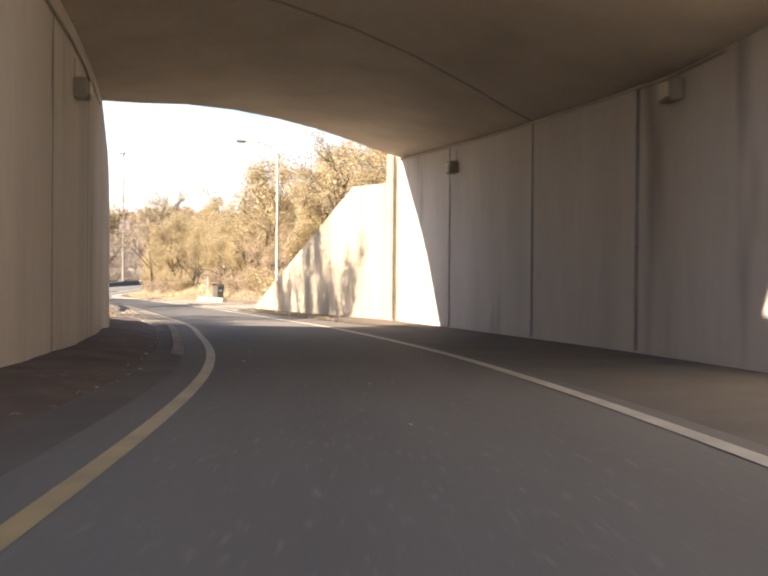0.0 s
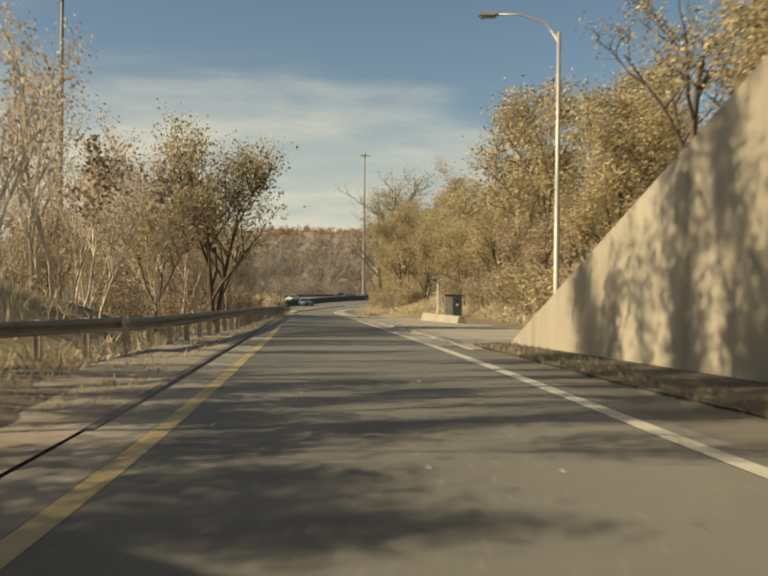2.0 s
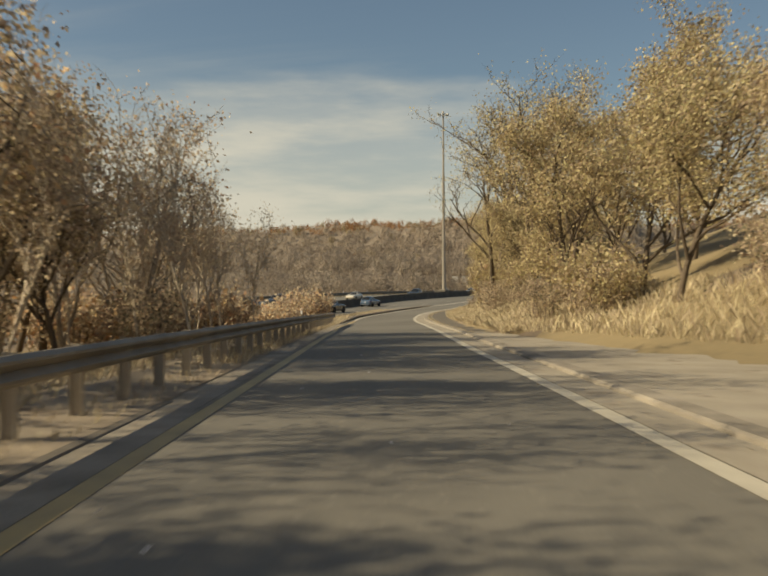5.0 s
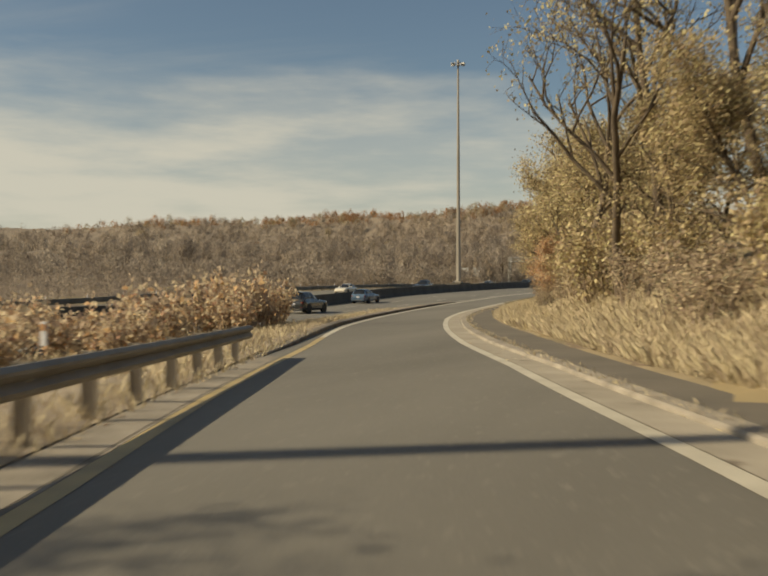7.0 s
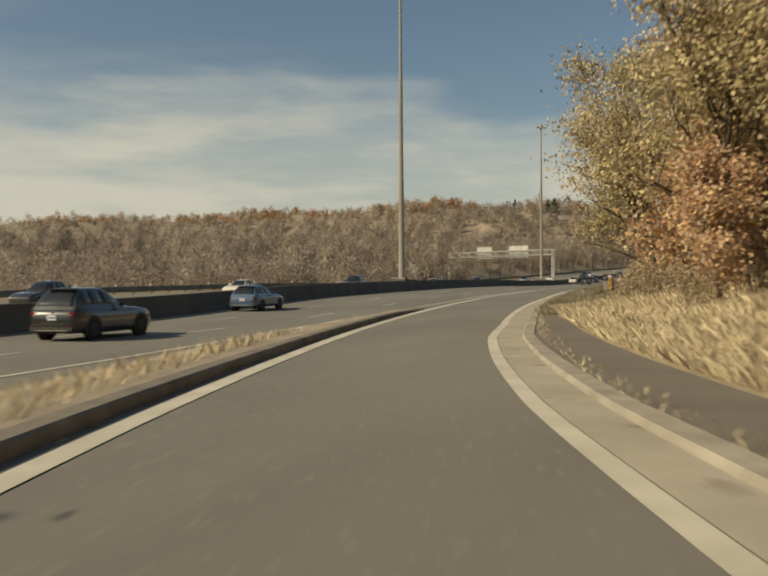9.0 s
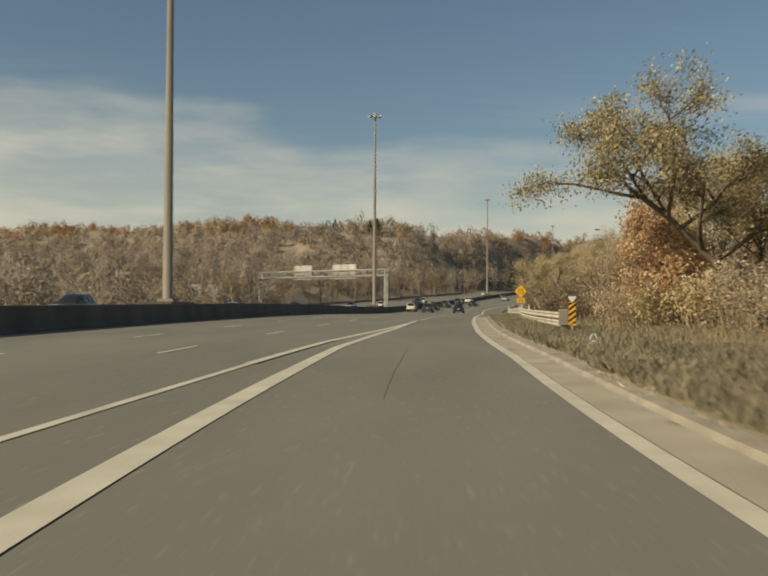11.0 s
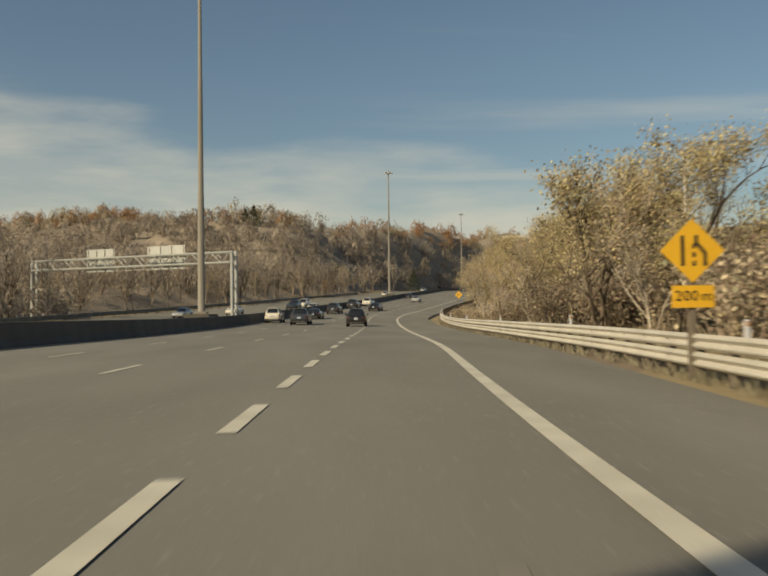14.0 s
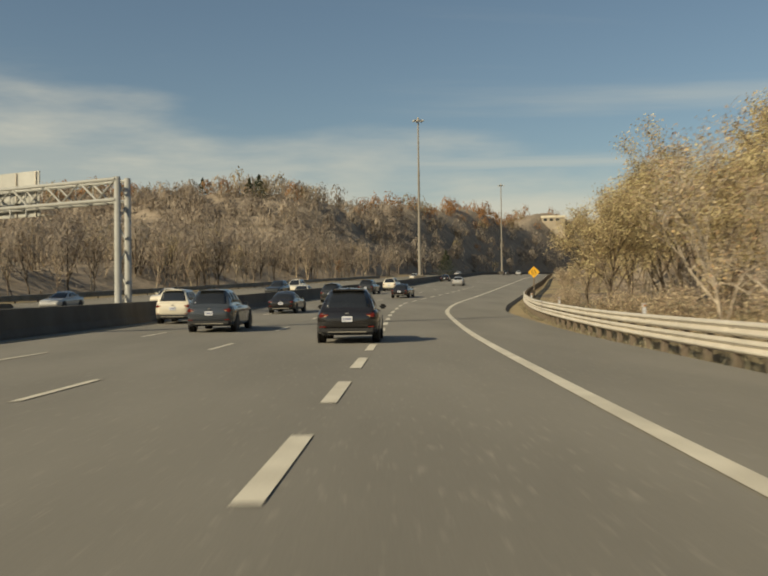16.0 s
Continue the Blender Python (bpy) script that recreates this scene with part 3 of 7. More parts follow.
def ground_z(x, y):
    shape = np.shape(x)
    x, y = np.ravel(np.asarray(x, float)), np.ravel(np.asarray(y, float))
    s, d = place_on(x, y)
    zr = np.interp(s, CS, CL[:, 2])
    yc = np.clip(y, -299, 1099)
    zh = f_hz(yc)
    re, xb = f_right(yc), np.interp(y, CL[:, 1], CL[:, 0])
    left = re + 2.6
    mixr = np.where(y < 222, np.clip((x - left) / np.maximum(1.5, xb - 4.5 - left), 0, 1), 0)
    z = zh * (1 - mixr) + zr * mixr
    z = np.where((y >= 222) | (s > 232), zh, z)
    sink = np.where((x < re + 4.2) & (x > f_far(yc) - 0.6), 0.22, 0.03)
    sink = np.where((s > -60) & (s < 262) & (d > -4.2) & (d < 5.4), 0.24, sink)
    z = z - sink
    # right bank
    start, slope, top = bank_right(s)
    over = np.where((s > 63) & (d > 0) & (y < 372), d - start, -1)
    rough = 0.25 * np.sin(x * 0.31 + 1.3 * np.sin(y * 0.17)) + 0.18 * np.sin(y * 0.43 + x * 0.11)
    z = z + np.where(over > 0, np.minimum(over * slope, top + 0.04 * over) + rough * smoothstep(0, 4, over) * (1 - smoothstep(26, 70, over)), 0)
    far_r = np.where((y > 345), x - f_redge(np.clip(y, 201, 1099)) - 9.5, -1)
    z = np.where((y > 352) & (x > re), zh - 0.25 + np.clip(far_r * np.interp(y, [352, 392, 420, 560, 700], [0.2, 0.12, 0.02, 0.02, 0.15]), 0, 9) + rough * smoothstep(0, 6, far_r), z)
    # fill behind the right wing wall and the hill that the underpass goes through
    wing = np.interp(s, [-60, -34, -6, 45, 48, 63], [0, 0, 7.4, 6.3, 5.6, 0.2])
    behind = (s < 63.5) & (d > np.interp(s, [-80, 20, 40, 63], [11.5, 11.8, 11.8, 8.8])) & (d > 0)
    z = np.where(behind, zr + wing + 0.22 * np.clip(d - 9, 0, 26) * smoothstep(30, 50, s), z)
    lf = (d < -5.6) & (s < 74)
    foot = np.interp(s, [20, 34, 43, 50, 59, 66], [6.4, 8.4, 9.2, 8.4, 6.2, 6.6])
    # up to s 12 the bank is unseen, raised to block the sun
    cap = np.interp(s, [-60, -6.5, -4.5, 12, 27, 34, 50, 58, 66, 74], [0, 0, 9.0, 9.0, 7.0, 5.6, 4.2, 3.3, 1.2, 0])
    z = np.where(lf, np.maximum(z, zr + np.where(s < 33, cap * smoothstep(-6.6, -9.5, d), np.clip(0.62 * (-d - foot), 0, cap))), z)
    # left of the highway the land rises gently
    fl = f_far(yc) - 3 - x
    z = z + np.where(fl > 0, np.minimum(fl * 0.04, 5) + rough * smoothstep(0, 8, fl), 0)
    z = z + hill(x, y)
    return z.reshape(shape)


# ---- ground: one sheet to the horizon ----
def axis(fine0, fine1, step, far0, far1):
    mid = np.arange(fine0, fine1 + 0.1, step)
    lo = fine0 - np.geomspace(step * 2, fine0 - far0, 22)[::-1]
    hi = fine1 + np.geomspace(step * 2, far1 - fine1, 22)
    return np.r_[lo, mid, hi]


gx, gy = axis(-190, 70, 2.0, -3400, 3400), axis(-70, 470, 2.0, -2500, 4500)
gx = np.sort(np.unique(np.r_[gx, np.arange(-900, -190, 18), np.arange(74, 420, 14)]))
gy = np.sort(np.unique(np.r_[gy, np.arange(472, 1150, 9)]))
GX, GY = np.meshgrid(gx, gy)
GZ = ground_z(GX, GY)
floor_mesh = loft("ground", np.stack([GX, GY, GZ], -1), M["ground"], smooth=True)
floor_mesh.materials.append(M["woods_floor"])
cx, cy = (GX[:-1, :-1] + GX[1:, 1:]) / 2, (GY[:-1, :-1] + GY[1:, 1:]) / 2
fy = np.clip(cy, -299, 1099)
# faces under the woods take the shade-darkened litter
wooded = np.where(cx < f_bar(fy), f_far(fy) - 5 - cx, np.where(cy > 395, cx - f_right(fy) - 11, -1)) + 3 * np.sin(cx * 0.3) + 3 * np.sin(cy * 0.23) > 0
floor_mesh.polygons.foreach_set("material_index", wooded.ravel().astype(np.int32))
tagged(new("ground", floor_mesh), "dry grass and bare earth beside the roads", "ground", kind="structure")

# ---- highway carriageways ----
def near_profile(y):
    r = float(f_right(y)) + np.interp(y, [-300, 205, 222, 279, 286, 300, 330, 400, 420, 1100], [2.6, 2.2, 0.5, 0.6, 3.2, 3.4, 3.7, 3.9, 4.6, 4.6])
    b = float(f_bar(y)) - 0.3
    return [(b, 0.0)] + [(b + (r - b) * k / 5, 0.0) for k in range(1, 5)] + [(r, 0.0), (r + 0.25, -0.3)]


tagged(new("road", road_loft("road", -300, 1090, near_profile, M["asphalt"])), "grey asphalt highway lanes", "road", kind="structure")
tagged(new("road", road_loft("oncoming_road", -300, 1090, lambda y: [(float(f_far(y)) + 0.2, -0.3), (float(f_far(y)) + 0.5, 0.0), (float(f_bar(y)) - 14, 0.02), (float(f_bar(y)) - 0.6, 0.0)], M["asphalt_old"])),
       "grey asphalt lanes of the oncoming carriageway", "road", kind="structure")


def wall_profile(y):
    b = float(f_bar(y))
    return [(b + 0.12, -0.1), (b + 0.10, 0.08), (b - 0.02, 0.34), (b - 0.12, 1.08), (b - 0.16, 1.1), (b - 0.36, 1.1), (b - 0.4, 1.08), (b - 0.5, 0.34), (b - 0.62, 0.08), (b - 0.64, -0.1)]


tagged(new("median_barrier", road_loft("median_barrier", -300, 1000, wall_profile, M["barrier"], 4.0)), "long concrete median barrier, darkened for the shadow on its lane side", "barrier", kind="structure")


def lane_stripe(name, y0, y1, fx, w, mat, label, lift=0.012, step=3.0):
    me = road_loft(name, y0, y1, lambda y: [(float(fx(y)) - w / 2, lift), (float(fx(y)) + w / 2, lift)], mat, step)
    return tagged(new(name, me), label, "road marking", kind="structure")


lane_stripe("edge_line", 246.6, 1000, f_redge, 0.26, M["white"], "worn white edge line beside the shoulder", 0.016)
lane_stripe("edge_line", -300, 224, lambda y: f_re(np.minimum(y, 249)), 0.18, M["white"], "worn white edge line of the highway")
lane_stripe("edge_line", 223.8, 264.5, lambda y: np.interp(y, [222, 234, 246, 256, 264.5], [-63.68, -63.24, -62.41, -61.94, -61.72]), 0.25, M["white"], "white line of the painted nose", 0.025)
lane_stripe("edge_line", -300, 1000, lambda y: f_bar(y) + 1.0, 0.16, M["yellow"], "faded yellow line beside the median barrier")
lane_stripe("edge_line", -300, 1000, lambda y: f_far(y) + 3.0, 0.16, M["white"], "white edge line of the oncoming lanes")


def dashes(name, y0, y1, pitch, length, fx, w, label, group, fz=f_hz):
    for y in np.arange(y0, y1, pitch):
        ys = np.linspace(y, y + length, 3)
        rows = [[(float(fx(a)) - w / 2, a, float(fz(a)) + 0.012), (float(fx(a)) + w / 2, a, float(fz(a)) + 0.012)] for a in ys]
        tagged(new(name, loft(name, rows, M["white"])), label, "road marking", group, kind="structure")


dashes("wide_lane_dash", 267.515, 480, 5.985, 3.1, f_dash, 0.225, "short thick white dash between lanes", "dashes of the merging lane")
dashes("lane_dash", 39.5, 620, 12.5, 3.4, f_l1, 0.15, "thin white lane dash on grey asphalt", "lane dashes")
dashes("lane_dash", 35.7, 620, 12.5, 3.4, f_l2, 0.15, "thin white lane dash on grey asphalt", "lane dashes")
for k in (9.0, 13.0):
    dashes("lane_dash", 60 + k, 560, 24, 3.0, lambda y, k=k: f_bar(y) - k, 0.15, "thin white lane dash of the oncoming lanes", "oncoming lane dashes")


# ---- ramp ----
tagged(new("ramp", ramp_loft("ramp", -68, 262, lambda s: [(d_left(s) - 0.62, 0.008), (-1.0, 0.012), (0.5, 0.012), (2.0, 0.012), (d_right(s) + np.interp(s, [63, 67], [0.42, 0.15]), 0.008)], M["asphalt"])),
       "grey asphalt exit ramp with smooth worn surface", "road", kind="structure")


def ramp_line(s0, s1, fd, w, mat, label, lift=0.019):
    wf = w if callable(w) else (lambda s: w)
    tagged(new("edge_line", ramp_loft("edge_line", s0, s1, lambda s: [(fd(s) - wf(s) / 2, lift), (fd(s) + wf(s) / 2, lift)], mat)), label, "road marking", kind="structure")


ramp_line(-68, 267, d_right, 0.24, M["white"], "worn white edge line beside the gutter")
ramp_line(-68, 157, d_left, 0.2, M["yellow"], "faded yellow edge line of the ramp", 0.0145)
ramp_line(157, 273, lambda s: d_left(s) + np.interp(s, [230, 244], [0, 0.045]), keyed((157, 0.2), (172, 0.34), (230, 0.34), (244, 0.25)), M["white"], "broad white line leading to the painted nose")
# left side: paved strip and dirt inside the underpass, kerb outside
tagged(new("shoulder", ramp_loft("shoulder", -68, 62, lambda s: [(-3.5, -0.02), (d_left(s) - 0.6, 0.004)], M["path"])), "dark paved strip beside the ramp", "shoulder", kind="structure")
tagged(new("dirt_strip", ramp_loft("dirt_strip", -68, 63, lambda s: [(np.interp(s, [-60, 30, 31, 37, 63], [-5.6, -5.6, -5.7, -10.0, -9.0]), np.interp(s, [-60, 31, 45, 63], [0.22, 0.22, 0.35, -0.3])), (-4.6, 0.16 + 0.05 * math.sin(s) - np.interp(s, [44, 63], [0, 0.35])), (-3.9, 0.10 + 0.03 * math.sin(1.7 * s) - np.interp(s, [44, 63], [0, 0.3])), (-3.35, -0.03)], M["dirt"])),
       "dark dirt with litter at the foot of the wall", "dirt", kind="structure")


k_off_by = keyed((146, 0.6), (158, 0.42), (172, 0.3), (214, 0.3))


def k_off(s):
    """The kerb's face beside the left edge line."""
    return d_left(s) - k_off_by(s)


def kerb(name, s0, s1, fd, side, label, h=0.15, w=0.3, piece=6.0, mat="kerb"):
    """A kerb of cast lengths with open joints."""
    holder = tagged(new(name), label, "kerb", kind="structure")
    rise = h if callable(h) else (lambda s: h)
    for a in np.arange(s0, s1 - 0.5, piece):
        b = min(a + piece - 0.03, s1)
        prof = lambda s: [(fd(s), -0.12), (fd(s) + side * 0.02, rise(s) - 0.03), (fd(s) + side * 0.06, rise(s)), (fd(s) + side * w, rise(s) + 0.01), (fd(s) + side * (w + 0.02), -0.14)]
        rows = [[ramp(s, q, dz) for q, dz in (prof(s) if side > 0 else prof(s)[::-1])] for s in np.linspace(a, b, 4)]
        n = np.arange(15).reshape(3, 5)[:, :-1].ravel()
        faces = np.stack([n, n + 1, n + 6, n + 5], 1).tolist() + [(0, 1, 2, 3, 4), (15, 16, 17, 18, 19)]
        me = mesh_from("kerb_stone", np.array(rows).reshape(-1, 3), faces, [M[mat]])
        part("kerb_stone", me, holder)


tagged(new("gutter", ramp_loft("gutter", 40, 147, lambda s: [(d_left(s) - np.interp(s, [40, 60], [0.7, 0.78]), 0.02), (d_left(s) - 0.5, 0.022), (d_left(s) - 0.11, 0.0135)], M["kerb"])), "worn grey concrete strip beside the yellow line", "gutter", kind="structure")
tagged(new("pavement_joint", ramp_loft("pavement_joint", 98, 206, lambda s: [(d_left(s) - 0.170, 0.0215), (d_left(s) - 0.156, 0.0215)], M["tar"])), "dark open joint beside the yellow line", "road wear", kind="structure")
kerb("kerb", 22, 42, lambda s: d_left(s) - 0.62, -1, "low worn concrete kerb inside the underpass", keyed((20, 0.03), (34, 0.06), (42, 0.03)))
kerb("kerb", 45, 99, lambda s: d_left(s) - 0.6, -1, "low broken concrete edge between the ramp and the dirt", keyed((45, 0.03), (50, 0.06), (62, 0.07), (85, 0.06), (99, 0.03)), 0.16, 3.0, mat="kerb_dark")
kerb("kerb", 146, 214, k_off, -1, "worn concrete kerb beside the yellow line", keyed((146, 0.03), (156, 0.13), (170, 0.17), (206, 0.17), (214, 0.05)), mat="kerb_dark")
END = 290  # where the kerb runs out beside the guardrail
tagged(new("gutter", ramp_loft("gutter", 62, END, lambda s: [(d_right(s) + 0.13, 0.022), (d_right(s) + 0.75, 0.02)], M["gutter"])), "pale concrete gutter strip", "gutter", kind="structure")
kerb("kerb", 60, END, lambda s: d_right(s) + 0.75, 1, "pale rounded concrete kerb", keyed((60, 0.02), (64, 0.09), (END - 8, 0.09), (END, 0.02)), 0.34)
tagged(new("shoulder", ramp_loft("shoulder", -68, 62, lambda s: [(d_right(s) + 0.4, 0.004), (d_right(s) + 1.3, 0.0), (np.interp(s, [-60, 38, 50, 62], [8.3, 8.2, 4.6, 4.2]), 0.05)], M["path"])), "dark asphalt shoulder", "shoulder", kind="structure")
tagged(new("pavement", ramp_loft("pavement", 60, 128, lambda s: [(d_right(s) + 1.0, np.interp(s, [60, 64], [-0.03, 0.08])), (5.0, np.interp(s, [60, 64], [-0.03, 0.07])), (np.interp(s, [60, 100, 112, 128], [9.6, 9.6, 7.2, 4.7]), 0.06)], M["gutter"])), "pale worn paved apron", "pavement", kind="structure")
tagged(new("pavement", ramp_loft("pavement", 128, 212, lambda s: [(d_right(s) + 1.0, 0.08), (np.interp(s, [128, 158, 178, 200, 212], [4.7, 4.8, 4.1, 4.2, 3.6]), 0.10)], M["path"])), "grey asphalt path behind the kerb", "pavement", kind="structure")
tagged(new("verge", ramp_loft("verge", 126, END + 1, lambda s: [(np.interp(s, [126, 158, 178, 200, 212, 300], [4.6, 4.7, 4.0, 4.1, d_right(s) + 1.0, d_right(s) + 1.0]), 0.09), (np.interp(s, [126, 212, 240, 300], [5.3, 4.6, 4.6, 4.8]), 0.10), (np.interp(s, [126, 212, 300], [7.0, 6.5, 6.3]), -0.2)], M["grass"])),
       "dry grass verge", "verge", kind="structure")
tagged(new("verge", ramp_loft("verge", 30, 66, lambda s: [(np.interp(s, [30, 40, 50, 62, 66], [8.0, 5.4, 4.4, 4.1, 4.3]), 0.045), (np.interp(s, [30, 40, 50, 62, 66], [8.2, 6.6, 6.0, 5.0, 5.2]), np.interp(s, [30, 36, 60, 66], [0.045, 0.06, 0.07, 0.05])), (np.interp(s, [30, 40, 62, 66], [8.35, 8.8, 5.9, 6.3]), np.interp(s, [30, 36, 60, 66], [0.05, 0.10, 0.12, 0.0]))], M["dirt"])),
       "dark earth and dead leaves at the foot of the wing wall", "verge", kind="structure")
tagged(new("verge", ramp_loft("verge", 40, 214, lambda s: [(d_left(s) - np.interp(s, [44, 190, 214], [5.2, 4.0, 0.95]), -0.3), (d_left(s) - np.interp(s, [44, 190, 214], [2.6, 1.8, 0.9]), np.interp(s, [40, 52, 140, 158], [-0.05, 0.07, 0.07, 0.13]) + 0.02 * math.sin(s)), (d_left(s) - np.interp(s, [140, 150, 172], [0.75, 0.84, 0.56]), np.interp(s, [40, 46, 52, 85, 99, 140, 156, 206, 214], [0.03, 0.035, 0.07, 0.07, 0.035, 0.035, 0.14, 0.16, 0.03]))], M["dirt_pale"])),
       "stony dirt and dry weeds behind the kerb", "verge", kind="structure")

# ---- underpass ----
ARCH = [(0.0, 7.75), (0.10, 7.92), (0.22, 8.17), (0.36, 8.31), (0.5, 8.31), (0.64, 8.2), (0.8, 7.95), (0.92, 7.72), (1.0, 7.62)]
BACK, PORTAL_L, PORTAL_R = 10.8, 32.1, 41.0
W_L, W_R = -5.25, keyed((-70, 8.4), (16, 8.3), (30, 8.1), (41.5, 7.75))


R_TOP = keyed((-70, 6.4), (19.5, 6.47), (27.8, 6.98), (33.9, 7.26), (42.9, 7.75))


def underpass():
    n = 46
    hold = tagged(new("underpass"), "concrete road underpass with a shallow arched soffit", "underpass", kind="structure")
    ends = np.linspace(-68, 0, n)
    rows_l, rows_r, soff = [], [], []
    for i in range(n):
        k = i / (n - 1)
        sl, sr = BACK + (PORTAL_L - BACK) * k, BACK + 2 + (PORTAL_R - BACK - 2) * k
        rows_l.append([ramp(sl, W_L - 0.7, -0.5), ramp(sl, W_L - 0.7, 7.82), ramp(sl, W_L, 7.82), ramp(sl, W_L, -0.5)])
        rows_r.append([ramp(sr, W_R(sr), -0.5), ramp(sr, W_R(sr), R_TOP(sr) + 0.04), ramp(sr, W_R(sr) + 0.8, R_TOP(sr) + 0.04), ramp(sr, W_R(sr) + 0.8, -0.5)])
        a, b = ramp(sl, W_L - 0.02, 0), ramp(sr, W_R(sr) + 0.02, 0)
        low = [a * (1 - u) + b * u + np.array((0, 0, h + (R_TOP(sr) - 7.62) * u**2)) for u, h in ARCH]
        a2, b2 = ramp(sl, W_L - 0.7, 9.6), ramp(sr, W_R(sr) + 0.8, 9.8)
        soff.append(low + [b2, a2, low[0]])
    # unseen walls added before the roof; the left one's height steers the sun
    back_l, back_r = [], []
    for s in np.linspace(-30, BACK, 12):
        q, top = s + 2.0 * (s - -30) / (BACK + 30), np.interp(s, [-30, 0], [4.0, 7.5])
        top_l = np.interp(s, [-30, -6, -5], [0.8, 0.9, 10.0])
        back_l.append([ramp(s, W_L - 0.7, -0.5), ramp(s, W_L - 0.7, top_l), ramp(s, W_L, top_l), ramp(s, W_L, -0.5)])
        back_r.append([ramp(q, W_R(q), -0.5), ramp(q, W_R(q), top), ramp(q, W_R(q) + 0.8, top), ramp(q, W_R(q) + 0.8, -0.5)])
    part("wall", loft("wall", back_l, M["concrete"]), hold, "unseen concrete wall added to shape the light in the underpass")
    part("wall", loft("wall", back_r, M["concrete"]), hold, "unseen concrete wall added to shape the light in the underpass")
    # both walls use the concrete that is brightened against the dim interior
    part("wall", loft("wall", rows_l, M["concrete_brightened"]), hold, "stained concrete wall in shade, brightened in colour")
    part("wall", loft("wall", rows_r, M["concrete_brightened"]), hold, "stained concrete wall with vertical joints, brightened in colour")
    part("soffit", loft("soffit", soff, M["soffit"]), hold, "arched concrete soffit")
    last = np.array(soff[-1][:-1])
    part("portal_face", mesh_from("portal_face", last, [tuple(range(len(last)))], [M["concrete"]]), hold)
    last = np.array(rows_l[-1])
    part("portal_end", mesh_from("portal_end", last, [(0, 1, 2, 3)], [M["concrete"]]), hold)
    for s in (21.2, 27.7, 35.2):
        d = W_R(s)
        part("wall_joint", ramp_loft("wall_joint", s - 0.05, s + 0.05, lambda q: [(d - 0.025, 0.1), (d - 0.03, R_TOP(s) - 0.1), (d + 0.05, R_TOP(s) - 0.1)], M["trim_black"]), hold, "dark wall joint")
    for s in (20, 26):
        part("wall_joint", ramp_loft("wall_joint", s - 0.04, s + 0.04, lambda q: [(W_L + 0.02, 0.1), (W_L + 0.025, 7.3), (W_L - 0.05, 7.3)], M["trim_black"]), hold, "dark wall joint")
    # dark joint across the soffit
    grid = np.array([r[:9] for r in soff])
    joint = []
    for off in (0.0, 0.11):
        row = []
        for j, (u, _) in enumerate(ARCH):
            s = 17.8 + 10.0 * u + off
            s0, s1 = BACK + 2 * u, PORTAL_L + (PORTAL_R - PORTAL_L) * u
            k = (s - s0) / (s1 - s0) * (n - 1)
            row.append([np.interp(k, range(n), grid[:, j, c]) for c in range(3)] - np.array((0, 0, 0.012)))
        joint.append(row)
    part("soffit_joint", loft("soffit_joint", joint, M["trim_black"]), hold, "dark soffit joint")
    # conduits under the soffit
    part("conduit", mesh_from("conduit", *tube_data([ramp(s, W_R(s) - 0.06, R_TOP(s) - 0.08) for s in np.linspace(17.5, 41, 60)], [0.035] * 60, 6), [M["steel"]]), hold, "grey steel conduit")
    part("conduit", mesh_from("conduit", *tube_data([ramp(s, W_L + 0.06, 7.25) for s in np.linspace(15.5, 30, 60)], [0.035] * 60, 6), [M["steel"]]), hold, "grey steel conduit")


underpass()


def wall_light(s, side, z):
    d = W_R(s) if side > 0 else W_L
    m = Matrix.Translation(ramp(s, d - side * 0.0, z)) @ pose(0, 0, 0, 0, 0, ramp_turn(s) + (90 if side > 0 else -90))
    ob = thing("wall_light", "boxy grey wall lamp fixed under the soffit", "lamp", "underpass lamps", m=m)
    part("housing", box("housing", -0.28, 0.28, 0.0, 0.34, -0.22, 0.26, M["cabinet_side"], 0.03), ob)
    part("lens", box("lens", -0.22, 0.22, 0.34, 0.40, -0.17, 0.2, M["cream"], 0.03), ob, "frosted glass lens")
    part("bracket", box("bracket", -0.06, 0.06, -0.02, 0.02, 0.26, 0.75, M["steel"], 0.01), ob)


wall_light(19.4, 1, 6.0)
wall_light(34.6, 1, 6.35)
wall_light(23.2, -1, 6.3)


